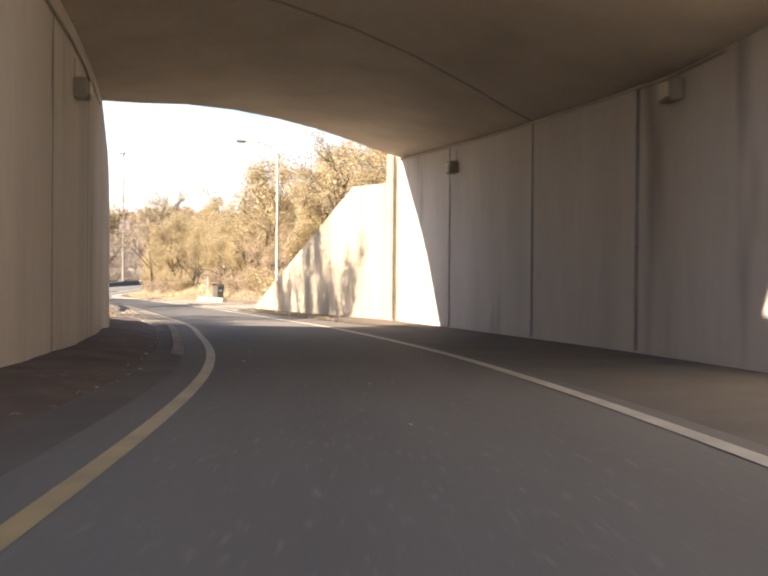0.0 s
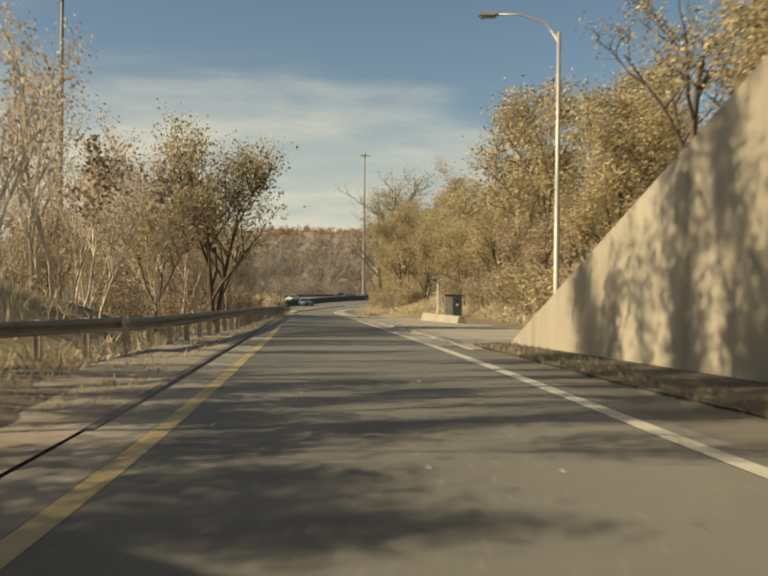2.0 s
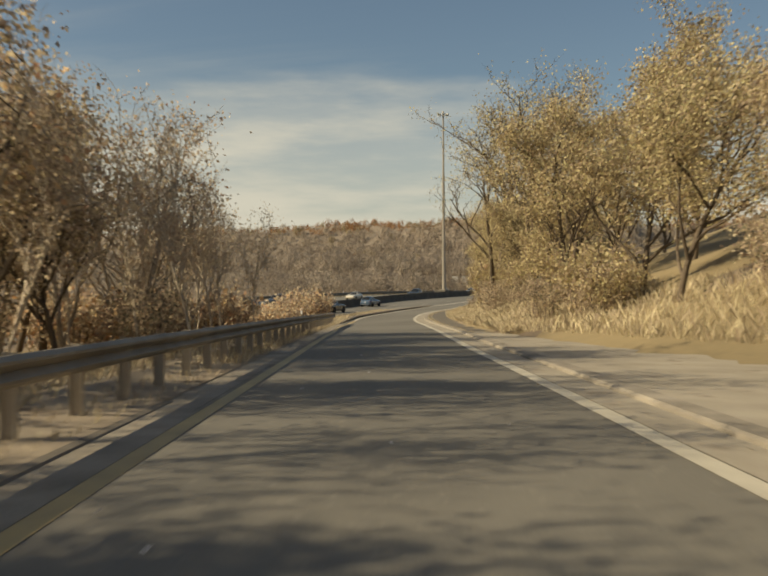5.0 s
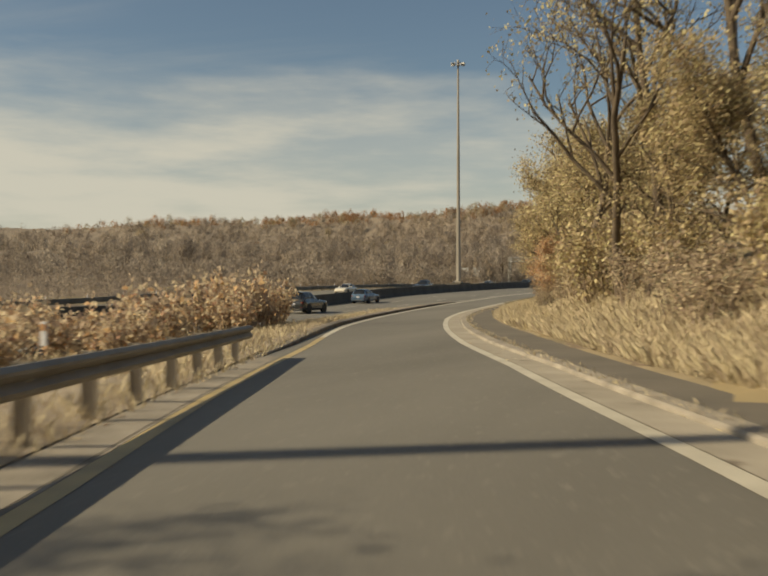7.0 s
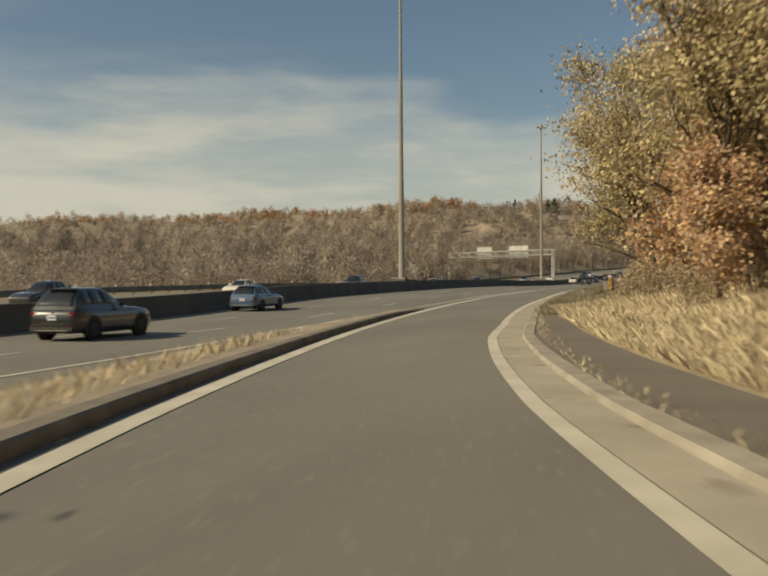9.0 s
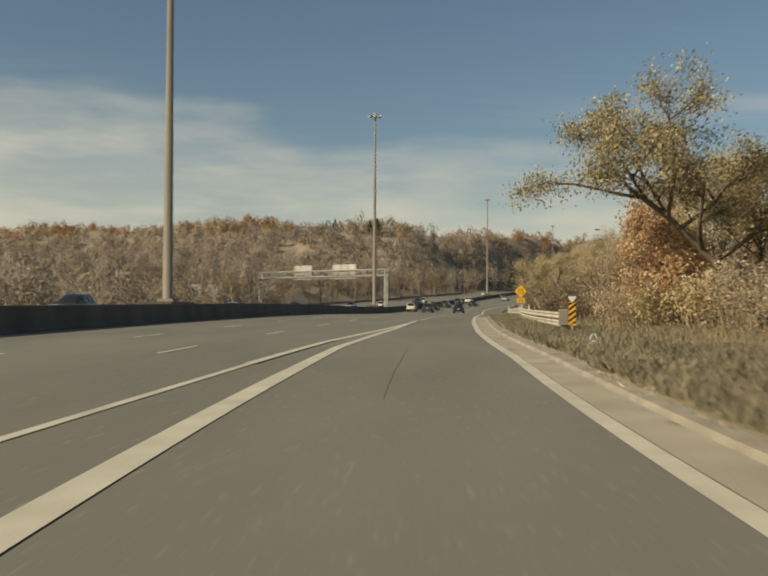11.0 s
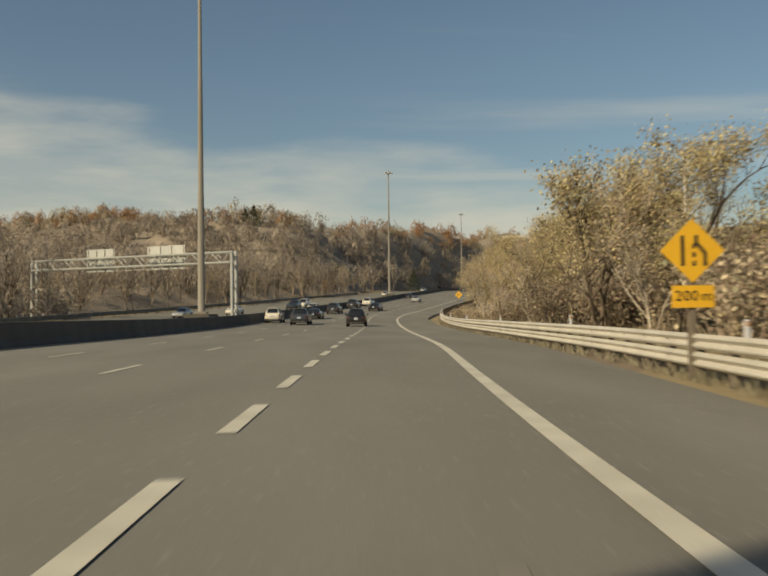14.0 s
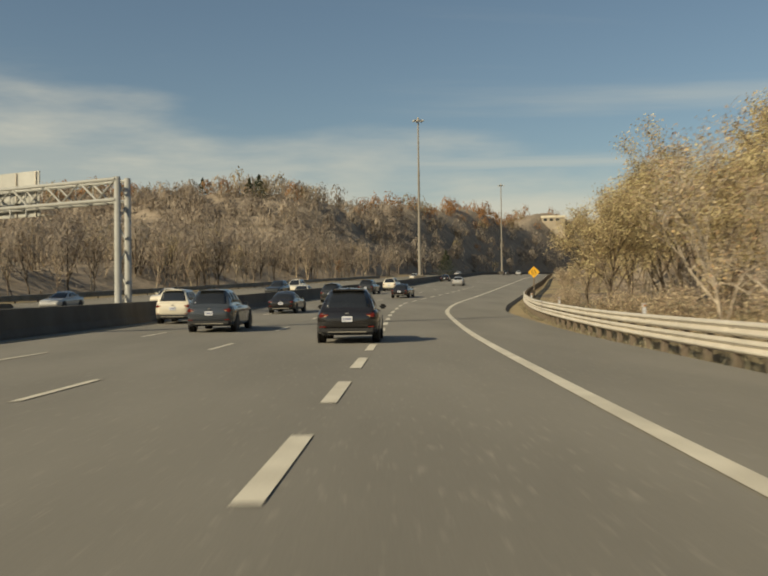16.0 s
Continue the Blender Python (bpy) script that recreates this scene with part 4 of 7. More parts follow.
def wing_wall():
    """The sunlit wing wall falls from the portal to the ground in one straight run."""
    a, b = np.array((1.05, 41.3)), np.array((-9.75, 62.5))
    u = (b - a) / np.linalg.norm(b - a)
    nrm = np.array((u[1], -u[0]))
    hold = tagged(new("wing_wall"), "sunlit concrete wing wall with a sloping top", "wall", kind="structure")
    def slab(name, k0, k1, t0, t1, th=0.45, out=0.0):
        p = []
        for k, t in ((k0, t0), (k1, t1)):
            q = a + u * k
            for off in (-out, th):
                r = q + nrm * off
                p += [(r[0], r[1], -1.2), (r[0], r[1], t)]
        f = [(0, 4, 5, 1), (3, 7, 6, 2), (1, 5, 7, 3), (0, 1, 3, 2), (4, 6, 7, 5)]
        part(name, mesh_from(name, p, f, [M["concrete"]]), hold)
    slab("panel", 0.0, 2.75, 7.2, 7.15, 0.5, 0.0)
    slab("panel", 2.81, 7.35, 5.95, 6.12)
    slab("panel", 7.36, 23.8, 6.12, -0.75)
    slab("pilaster", 2.45, 3.2, 7.3, 7.3, 0.6, 0.10)
    q = a + u * 2.35 - nrm * 0.16
    part("drain_pipe", mesh_from("drain_pipe", *tube_data([(q[0], q[1], -0.5), (q[0], q[1], 7.1)], [0.055, 0.055], 8), [M["mast"]]), hold, "brown steel drain pipe")
    for z in (0.6, 2.4, 4.2, 6.0):
        me = box("pipe_clip", -0.09, 0.09, -0.05, 0.1, -0.03, 0.03, M["mast"], 0.01)
        part("pipe_clip", me, hold, m=Matrix.Translation((q[0], q[1], z)) @ pose(0, 0, 0, 0, 0, 27))


wing_wall()


def left_wing():
    hold = tagged(new("wing_wall"), "shaded concrete wing wall with a sloping top", "wall", kind="structure")
    top = keyed((32.1, 7.8), (34.1, 5.95), (35.6, 4.95), (37.1, 3.9), (38.8, 2.9), (40.7, 1.75), (42.9, 0.6), (44.2, 0.3))
    for s0, s1 in ((32.12, 37.6), (37.65, 41.6), (41.65, 44.2)):
        rows = []
        for s in np.linspace(s0, s1, 8):
            d = np.interp(s, [32.1, 34, 46], [W_L, -5.1, -5.2])
            rows.append([ramp(s, d - 0.5, -0.6), ramp(s, d - 0.5, top(s) - 0.03), ramp(s, d - 0.47, top(s)), ramp(s, d - 0.03, top(s)), ramp(s, d, top(s) - 0.03), ramp(s, d, -0.6), ramp(s, d - 0.5, -0.6)])
        me = loft("panel", rows, M["concrete_brightened"])
        pan = part("panel", me, hold)
        for end in (rows[0], rows[-1]):
            part("panel_end", mesh_from("panel_end", np.array(end[:-1]), [tuple(range(6))], [M["concrete_brightened"]]), pan)
    # unseen wall added behind the wing to cast shade on the right wall
    rows = [[ramp(s, -8.2, -0.5), ramp(s, -8.2, 9.6), ramp(s, -7.7, 9.6), ramp(s, -7.7, -0.5), ramp(s, -8.2, -0.5)] for s in np.linspace(14, 33.9, 8)]
    part("abutment", loft("abutment", rows, M["concrete"]), hold)
    part("abutment_end", mesh_from("abutment_end", np.array(rows[-1][:-1]), [(0, 1, 2, 3)], [M["concrete"]]), hold)


left_wing()
# ---- guardrails ----
W_BEAM = [(0.0, -0.155), (0.02, -0.15), (0.075, -0.105), (0.08, -0.075), (0.02, -0.02), (0.0, 0.0), (0.02, 0.02), (0.08, 0.075), (0.075, 0.105), (0.02, 0.15), (0.0, 0.155)]


def beam_mesh(path, face, heights, mat):
    """A pressed steel rail along the path; face is +1 when it shows its ribs to the right of the way."""
    path = np.asarray(path)
    t = np.gradient(path, axis=0)
    t /= np.linalg.norm(t[:, :2], axis=1)[:, None]
    nrm = np.stack([t[:, 1], -t[:, 0], 0 * t[:, 0]], 1) * face
    vs, fs = [], []
    for h in heights:
        front = [path + nrm * (0.08 + o) + np.array((0, 0, h + z)) for o, z in W_BEAM]
        back = [path + nrm * (0.075 + o) + np.array((0, 0, h + z)) for o, z in W_BEAM[::-1]]
        ring = front + back
        base, k = len(vs), len(ring)
        vs += list(np.stack(ring, 1).reshape(-1, 3))
        for i in range(len(path) - 1):
            for j in range(k):
                fs.append((base + i * k + j, base + i * k + (j + 1) % k, base + (i + 1) * k + (j + 1) % k, base + (i + 1) * k + j))
    return mesh_from("beam", vs, fs, [mat])


POST = box("post", -0.08, 0.08, -0.09, 0.09, -0.5, 0.78, M["wood"], 0.015)


def steel_post():
    """A slim rolled post: two flanges and a web."""
    bm = box_bm(-0.075, -0.066, -0.05, 0.05, -0.5, 0.74)
    box_bm(0.066, 0.075, -0.05, 0.05, -0.5, 0.74, bm)
    box_bm(-0.066, 0.066, -0.004, 0.004, -0.5, 0.738, bm)
    return bm_mesh("post", bm, M["steel"])


STEEL_POST = steel_post()


def guardrail(name, path, face, heights, label, post_step=1.905, mat=None, group="", post_mesh=None):
    path = np.asarray(path)
    run = np.r_[0, np.cumsum(np.linalg.norm(np.diff(path[:, :2], axis=0), axis=1))]
    hold = thing(name, label, "guardrail", group)
    for i in range(0, len(path) - 1, 12):
        part("beam", beam_mesh(path[i:i + 13], face, heights, mat or M["steel"]), hold)
    for s in np.arange(0.3, run[-1], post_step):
        p = [np.interp(s, run, path[:, k]) for k in range(3)]
        q = [np.interp(s + 0.5, run, path[:, k]) for k in range(3)]
        turn = math.degrees(math.atan2(-(q[0] - p[0]), q[1] - p[1]))
        part("post", post_mesh or POST, hold, m=Matrix.Translation((p[0], p[1], p[2])) @ pose(0, 0, 0, random.uniform(-2, 2), random.uniform(-2, 2), turn))
    return hold


ss = np.arange(57, 147.5, 1.9)
# dark mast steel puts the shade of the near face into the colour
guardrail("guardrail", [ramp(s, np.interp(s, [57, 64, 75, 100, 120, 140, 148], [-4.9, -4.1, -3.55, -3.5, -3.38, -3.25, -3.3]), np.interp(s, [57, 70, 98, 120, 150], [0.12, 0.15, 0.14, 0.09, 0.06])) for s in ss], 1, (0.57,),
          "weathered steel guardrail on slim steel posts beside the ramp, darkened for its shaded face", mat=M["mast"], post_mesh=STEEL_POST)
ss = np.arange(43, 59.5, 1.5)
# same shade-darkened steel as the rail beside the ramp
guardrail("guardrail", [ramp(s, np.interp(s, [43, 50, 59], [-8.2, -7.4, -4.9]), 0.12) for s in ss], 1, (0.57,), "short flared steel guardrail near the underpass", mat=M["mast"], post_mesh=STEEL_POST)
RR = [(245.2, -54.35), (250, -54.55), (254, -54.65), (258, -54.7), (264, -54.7), (281, -53.9), (290, -53.0), (305, -52.1), (320, -51.7), (337, -51.1), (352, -50.8), (366, -50.1), (390, -48.6), (402, -47.3), (418, -45.2), (440, -41), (454, -38.0), (480, -32.4), (550, -18.4), (640, 1)]
yy = np.arange(245.5, 600, 1.9)
guardrail("guardrail", [(float(np.interp(y, [a for a, _ in RR], [b for _, b in RR])) if y < 262 else float(smooth_line(RR, y)), y, float(f_hz(y)) + 0.02) for y in yy], -1, (0.30, 0.66),
          "sunlit guardrail with two steel rails, brightened in colour", 1.905, M["steel_sunlit"])
yy = np.arange(60, 600, 4.0)
# the far rail's shaded face is likewise put into its dark colour
guardrail("guardrail", [(float(f_far(y)) - 0.4, y, float(f_hz(y)) + 0.0) for y in yy], 1, (0.32, 0.62), "guardrail along the far side of the oncoming lanes, darkened for its shaded face", 3.8, M["mast"])


# ---- high masts ----
def high_mast(x, y, z0, top, pier):
    ob = thing("high_mast", "tall weathered steel high-mast light pole standing in the median", "light pole", "high masts", m=Matrix.Translation((x, y, z0)))
    h = top - z0
    for i in range(3):
        a, b = i / 3, (i + 1) / 3
        r0, r1 = 0.37 - 0.24 * a, 0.37 - 0.24 * b
        part("shaft", tube("shaft", [(0, 0, 0.25 + (h - 0.25) * a), (0, 0, 0.25 + (h - 0.25) * b)], [r0, r1 + 0.02], M["mast"], 12), ob)
    part("base_plate", box("base_plate", -0.62, 0.62, -0.62, 0.62, 0.0, 0.25, M["mast"], 0.03), ob)
    part("lamp_ring", tube("lamp_ring", [(0.75 * math.cos(t), 0.75 * math.sin(t), h - 0.5) for t in np.linspace(0, 2 * math.pi, 17)], [0.05] * 17, M["steel"], 6), ob)
    part("mast_head", tube("mast_head", [(0, 0, h - 0.9), (0, 0, h + 0.1)], [0.28, 0.2], M["steel"], 10), ob)
    lum = box("luminaire", -0.2, 0.2, 0.62, 1.35, -0.24, 0.08, M["sign_back"], 0.08)
    for k in range(6):
        part("luminaire", lum, ob, "grey floodlight head", m=Matrix.Translation((0, 0, h - 0.55)) @ pose(0, 0, 0, 0, 0, 60 * k + 15))
    if pier:
        pr = thing("mast_pier", "broad concrete pier behind the median barrier", "pier", "mast piers", m=Matrix.Translation((x, y, z0)))
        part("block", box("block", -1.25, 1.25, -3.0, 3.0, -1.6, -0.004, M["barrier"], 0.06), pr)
    return ob


high_mast(-80.6, 271.2, 0.25, 38.3, True)
high_mast(-74.4, 375.0, 0.9, 36.9, True)
high_mast(-47.9, 544.3, 6.7, 42.0, True)
high_mast(-97.0, 134.0, -2.3, 36, False)
high_mast(-61.7, 112.9, -1.7, 30.4, False)
high_mast(-8.0, 700, 12.6, 47, True)


# ---- street lamp on the right bank ----
def street_lamp(x, y, z0, h, reach, arm_turn):
    ob = thing("street_lamp", "tall pale steel street lamp with a long curved arm", "street lamp", m=Matrix.Translation((x, y, z0)) @ pose(0, 0, 0, 0, 0, arm_turn))
    part("pole", tube("pole", [(0, 0, 0), (0, 0, h * 0.5), (0, 0, h)], [0.13, 0.105, 0.08], M["steel"], 10), ob)
    part("arm", tube("arm", [(0, 0, h - 0.4), (-reach * 0.2, 0, h + 0.35), (-reach * 0.6, 0, h + 0.75), (-reach, 0, h + 0.8)], [0.06, 0.055, 0.045, 0.04], M["steel"], 8), ob)
    part("luminaire", box("luminaire", -reach - 0.75, -reach + 0.05, -0.17, 0.17, h + 0.66, h + 0.9, M["cabinet_side"], 0.08), ob, "dark grey lamp head")
    return ob


street_lamp(-9.4, 72.6, float(ground_z(-9.4, 72.6)) - 0.2, 10.6 - float(ground_z(-9.4, 72.6)) + 0.9, 2.5, 8)

street_lamp(-36.2, 343.5, float(ground_z(-36.2, 343.5)) - 0.2, 9.2, 1.7, 6)


# ---- sign gantry over the oncoming lanes ----
def gantry():
    p, q = Vector((-73.9, 397.6, 0)), Vector((-104.2, 413.9, 0))
    turn = math.degrees(math.atan2((q - p).y, (q - p).x))
    span = (q - p).length
    z0 = 0.0
    ob = thing("sign_gantry", "pale steel truss gantry carrying two sign panels seen from behind", "gantry", m=Matrix.Translation((p.x, p.y, z0)) @ pose(0, 0, 0, 0, 0, turn))
    def bar(name, pts, r, parent, sides=6):
        return part(name, tube(name, pts, [r] * len(pts), M["sign_back"], sides), parent)
    for x in (0, span):
        col = part("column", tube("column", [(x, -0.45, -0.4), (x, -0.45, 8.9)], [0.22, 0.2], M["sign_back"], 10), ob)
        part("column", tube("column", [(x, 0.45, -0.4), (x, 0.45, 8.9)], [0.22, 0.2], M["sign_back"], 10), ob)
        for k in range(6):
            a, b = 0.4 + k * 1.4, 1.8 + k * 1.4
            bar("lacing", [(x, -0.45 if k % 2 else 0.45, a), (x, 0.45 if k % 2 else -0.45, b)], 0.05, col, 5)
    for y in (-0.6, 0.6):
        for z in (7.45, 8.75):
            bar("chord", [(0, y, z), (span, y, z)], 0.12, ob, 8)
    n = 22
    for i in range(n):
        a, b = span * i / n, span * (i + 1) / n
        for y in (-0.6, 0.6):
            bar("web", [(a, y, 7.45 if i % 2 else 8.75), (b, y, 8.75 if i % 2 else 7.45)], 0.065, ob, 5)
        for z in (7.45, 8.75):
            bar("web", [(a, -0.6, z), (b, 0.6, z)], 0.035, ob, 4)
        bar("web", [(b, -0.6, 7.45), (b, -0.6, 8.75)], 0.035, ob, 4)
    for x0, x1 in ((8.3, 14.6), (20.25, 25.3)):
        panel = part("sign_panel", box("sign_panel", x0, x1, -0.88, -0.8, 6.95, 10.1, M["sign_back"], 0.02), ob, "bare pale back of a sign panel")
        for k in range(4):
            x = x0 + 0.3 + (x1 - x0 - 0.6) * k / 3
            part("stiffener", box("stiffener", x - 0.05, x + 0.05, -0.795, -0.7, 6.9, 10.05, M["steel"], 0.01), panel)
    part("walkway", box("walkway", 7.5, 24.5, -1.3, -0.89, 7.0, 7.07, M["steel"], 0.01), ob, "narrow steel walkway")
    for x in np.arange(8, 24.6, 1.5):
        bar("hanger", [(x, 0.6, 6.9), (x, 0.6, 7.4)], 0.05, ob, 4)


gantry()


# ---- signs ----


def words(text, size, mat, extrude=0.003):
    cu = bpy.data.curves.new("lettering", "FONT")
    cu.body, cu.size, cu.extrude, cu.align_x, cu.align_y = text, size, extrude, "CENTER", "CENTER"
    tmp = bpy.data.objects.new("lettering", cu)
    scene.collection.objects.link(tmp)
    me = bpy.data.meshes.new_from_object(tmp.evaluated_get(bpy.context.evaluated_depsgraph_get()))
    bpy.data.objects.remove(tmp)
    me.materials.clear()
    me.materials.append(mat)
    return me


def poly_plate(name, pts, th, mat):
    n = len(pts)
    v = [(x, 0, z) for x, z in pts] + [(x, th, z) for x, z in pts]
    f = [tuple(range(n)), tuple(range(n, 2 * n))[::-1]] + [(i, i + n, (i + 1) % n + n, (i + 1) % n) for i in range(n)]
    return mesh_from(name, v, f, [mat])


def merge_sign(x, y, z0, turn, tab):
    ob = thing("merge_sign", "yellow diamond lane-ends sign on a wooden post" + (" with a distance tab" if tab else ""), "road sign", m=Matrix.Translation((x, y, z0)) @ pose(0, 0, 0, 0, 0, turn))
    h = 2.58
    part("post", box("post", -0.07, 0.07, 0.04, 0.18, -0.4, h + 0.3, M["wood"], 0.01), ob)
    r = 0.64
    dia = part("panel", poly_plate("panel", [(0, h - r), (r, h), (0, h + r), (-r, h)], 0.02, M["sign_yellow"]), ob, "yellow diamond panel")
    w = 0.05
    k = 0.72
    arrows = [[(-0.27 - w, h - 0.42), (-0.27 + w, h - 0.42), (-0.27 + w, h + 0.42), (-0.27 - w, h + 0.42)],
              [(0.0, h - 0.42), (0.09, h - 0.42), (0.09, h - 0.28), (0.0, h - 0.28)], [(0.0, h - 0.18), (0.09, h - 0.18), (0.09, h - 0.04), (0.0, h - 0.04)], [(0.0, h + 0.06), (0.09, h + 0.06), (0.09, h + 0.2), (0.0, h + 0.2)],
              [(0.30, h - 0.42), (0.40, h - 0.42), (0.40, h - 0.05), (0.16, h + 0.24), (0.16, h + 0.42), (0.06, h + 0.42), (0.06, h + 0.2), (0.30, h - 0.09)]]
    for a in arrows:
        a = [(q * k, h + (z - h) * k) for q, z in a]
        part("bar", poly_plate("bar", a, 0.003, M["black"]), dia, "black stroke", m=Matrix.Translation((0, -0.006, 0)))
    if tab:
        t = part("panel", poly_plate("tab_panel", [(-0.42, 1.45), (0.42, 1.45), (0.42, 1.89), (-0.42, 1.89)], 0.02, M["sign_yellow"]), ob, "yellow distance tab")
        for ch, q in (("2", -0.29), ("0", -0.13), ("0", 0.03), ("m", 0.27)):
            part("numeral" if ch != "m" else "letter", words(ch, 0.29, M["black"]), t, "black print", m=Matrix.Translation((q, -0.006, 1.675)) @ pose(0, 0, 0, 90))


merge_sign(-52.6, 299.0, float(f_hz(299)) - 0.1, -2, True)
merge_sign(-40.5, 440.0, float(f_hz(440)) - 0.1, -12, False)


def hazard_marker(x, y, z0, turn):
    ob = thing("hazard_marker", "yellow and black striped hazard board at the guardrail end", "road sign", m=Matrix.Translation((x, y, z0)) @ pose(0, 0, 0, 0, 0, turn))
    part("post", box("post", -0.05, 0.05, 0.03, 0.1, -0.4, 1.42, M["steel"], 0.01), ob)
    board = part("board", box("board", -0.155, 0.155, 0.0, 0.02, 0.25, 1.27, M["sign_yellow"], 0.004), ob)
    for k in range(5):
        z = 0.12 + 0.25 * k
        pts = [(-0.155, z), (0.155, z + 0.24), (0.155, z + 0.36), (-0.155, z + 0.12)]
        pts = [(a, min(max(b, 0.25), 1.27)) for a, b in pts]
        part("stripe", poly_plate("stripe", pts, 0.003, M["black"]), board, "slanting black stripe", m=Matrix.Translation((0, -0.005, 0)))
    part("cap", poly_plate("cap", [(-0.17, 1.47), (-0.05, 1.30), (0.05, 1.30), (0.17, 1.47), (0.17, 1.52), (-0.17, 1.52)], 0.02, M["plate"]), ob, "pale triangular tab")


hazard_marker(-54.12, 244.7, -1.27, -4)


def rail_terminal(x, y, z0):
    """A ribbed steel end plate at the head of the guardrail."""
    ob = thing("rail_terminal", "ribbed grey steel end plate of the guardrail", "guardrail end", m=Matrix.Translation((x, y, z0)) @ pose(0, 0, 0, 0, 0, -3))
    part("post", box("post", -0.08, 0.08, 0.1, 0.26, -0.5, 0.9, M["steel"], 0.01), ob)
    plate = part("plate", box("plate", -0.21, 0.21, 0.0, 0.05, 0.28, 0.98, M["steel"], 0.01), ob)
    for k in range(7):
        part("rib", box("rib", -0.21, 0.21, -0.035, 0.002, 0.30 + 0.098 * k, 0.35 + 0.098 * k, M["steel"], 0.012), plate)


rail_terminal(-54.45, 245.15, -1.29)


# ---- delineators, markers, litter ----
def delineator(x, y, z, h=0.35):
    ob = thing("delineator", "small white reflector post", "marker", "delineators", m=Matrix.Translation((x, y, z)))
    part("post", box("post", -0.05, 0.05, -0.02, 0.02, -0.02, h, M["plate"], 0.01), ob)
    part("reflector", box("reflector", -0.035, 0.035, -0.028, -0.021, h - 0.12, h - 0.03, M["lamp_amber"], 0.003), ob, "amber reflector")


for y in (262, 279, 296.5, 312, 330, 348, 366, 384, 402):
    delineator(float(smooth_line(RR, y)), y, float(f_hz(y)) + 0.79)
for y in range(96, 420, 7):
    delineator(float(f_far(y)) - 0.4, y, float(f_hz(y)) + 0.76, 0.45)
delineator(*ramp(137.0, -4.4, 0.80), 0.3)
for x, y in ((-106.4, 380), (-109.4, 379)):
    z = float(ground_z(x, y))
    ob = thing("small_sign", "plain pale back of a roadside sign on two posts", "road sign", "oncoming signs", m=Matrix.Translation((x, y, z)))
    for q in (-0.7, 0.7):
        part("post", box("post", q - 0.06, q + 0.06, -0.05, 0.05, -0.3, 4.4 - z * 0.3, M["steel"], 0.01), ob)
    part("panel", box("panel", -1.05, 1.05, -0.08, -0.055, 2.0 - z, 4.9 - z, M["sign_back"], 0.01), ob)


# ---- barrier block and switch cabinet on the apron ----
def concrete_block():
    a, b = np.array((-16.3, 87.6)), np.array((-20.6, 96.2))
    c, turn = (a + b) / 2, math.degrees(math.atan2(-(b - a)[0], (b - a)[1]))
    L = float(np.linalg.norm(b - a))
    z = -1.2
    ob = thing("concrete_block", "low cream concrete barrier on the apron", "barrier", m=Matrix.Translation((c[0], c[1], z)) @ pose(0, 0, 0, 0, 0, turn))
    bm = bmesh.new()
    prof = [(-0.3, 0.0), (-0.27, 0.2), (-0.16, 0.62), (0.16, 0.62), (0.27, 0.2), (0.3, 0.0)]
    rows = [[bm.verts.new((x, y, h)) for x, h in prof] for y in (-L / 2, 0, L / 2)]
    for r, q in zip(rows, rows[1:]):
        for i in range(6):
            bm.faces.new((r[i], r[(i + 1) % 6], q[(i + 1) % 6], q[i]))
    bm.faces.new(rows[0]); bm.faces.new(rows[-1][::-1])
    bmesh.ops.recalc_face_normals(bm, faces=bm.faces[:])
    part("body", bm_mesh("body", bm, M["concrete"], 0.02), ob)


concrete_block()


def switch_cabinet():
    z = float(ground_z(-18.0, 96.3))
    ob = thing("switch_cabinet", "dark green steel switch cabinet behind the concrete barrier", "cabinet", m=Matrix.Translation((-18.6, 96.05, min(z, -1.0))) @ pose(0, 0, 0, 0, 0, 14))
    part("plinth", box("plinth", -0.62, 0.62, -0.42, 0.42, -0.3, 0.25, M["concrete"], 0.02), ob)
    part("body", box("body", -0.57, 0.57, -0.37, 0.37, 0.25, 1.66, M["cabinet_side"], 0.02), ob)
    door = part("door", box("door", -0.05, 0.54, -0.395, -0.372, 0.3, 1.6, M["cabinet"], 0.008), ob, "dark green door")
    part("label_plate", box("label_plate", 0.18, 0.32, -0.402, -0.398, 1.0, 1.14, M["plate"], 0.002), door, "white plate")
    for k in range(3):
        part("vent", box("vent", 0.12 + 0.1 * k, 0.18 + 0.1 * k, -0.402, -0.398, 1.25, 1.43, M["trim_black"], 0.002), door, "black vent slot")
    part("lid", box("lid", -0.62, 0.62, -0.43, 0.41, 1.66, 1.74, M["cabinet"], 0.02), ob, "dark overhanging lid")
    ob2 = thing("marker_post", "thin white utility post beside the cabinet", "post", m=Matrix.Translation((-19.6, 95.6, -1.2)))
    part("post", tube("post", [(0, 0, -0.2), (0, 0, 2.6)], [0.045, 0.04], M["plate"], 8), ob2)


switch_cabinet()
# ---- plants ----
rng = np.random.default_rng(7)


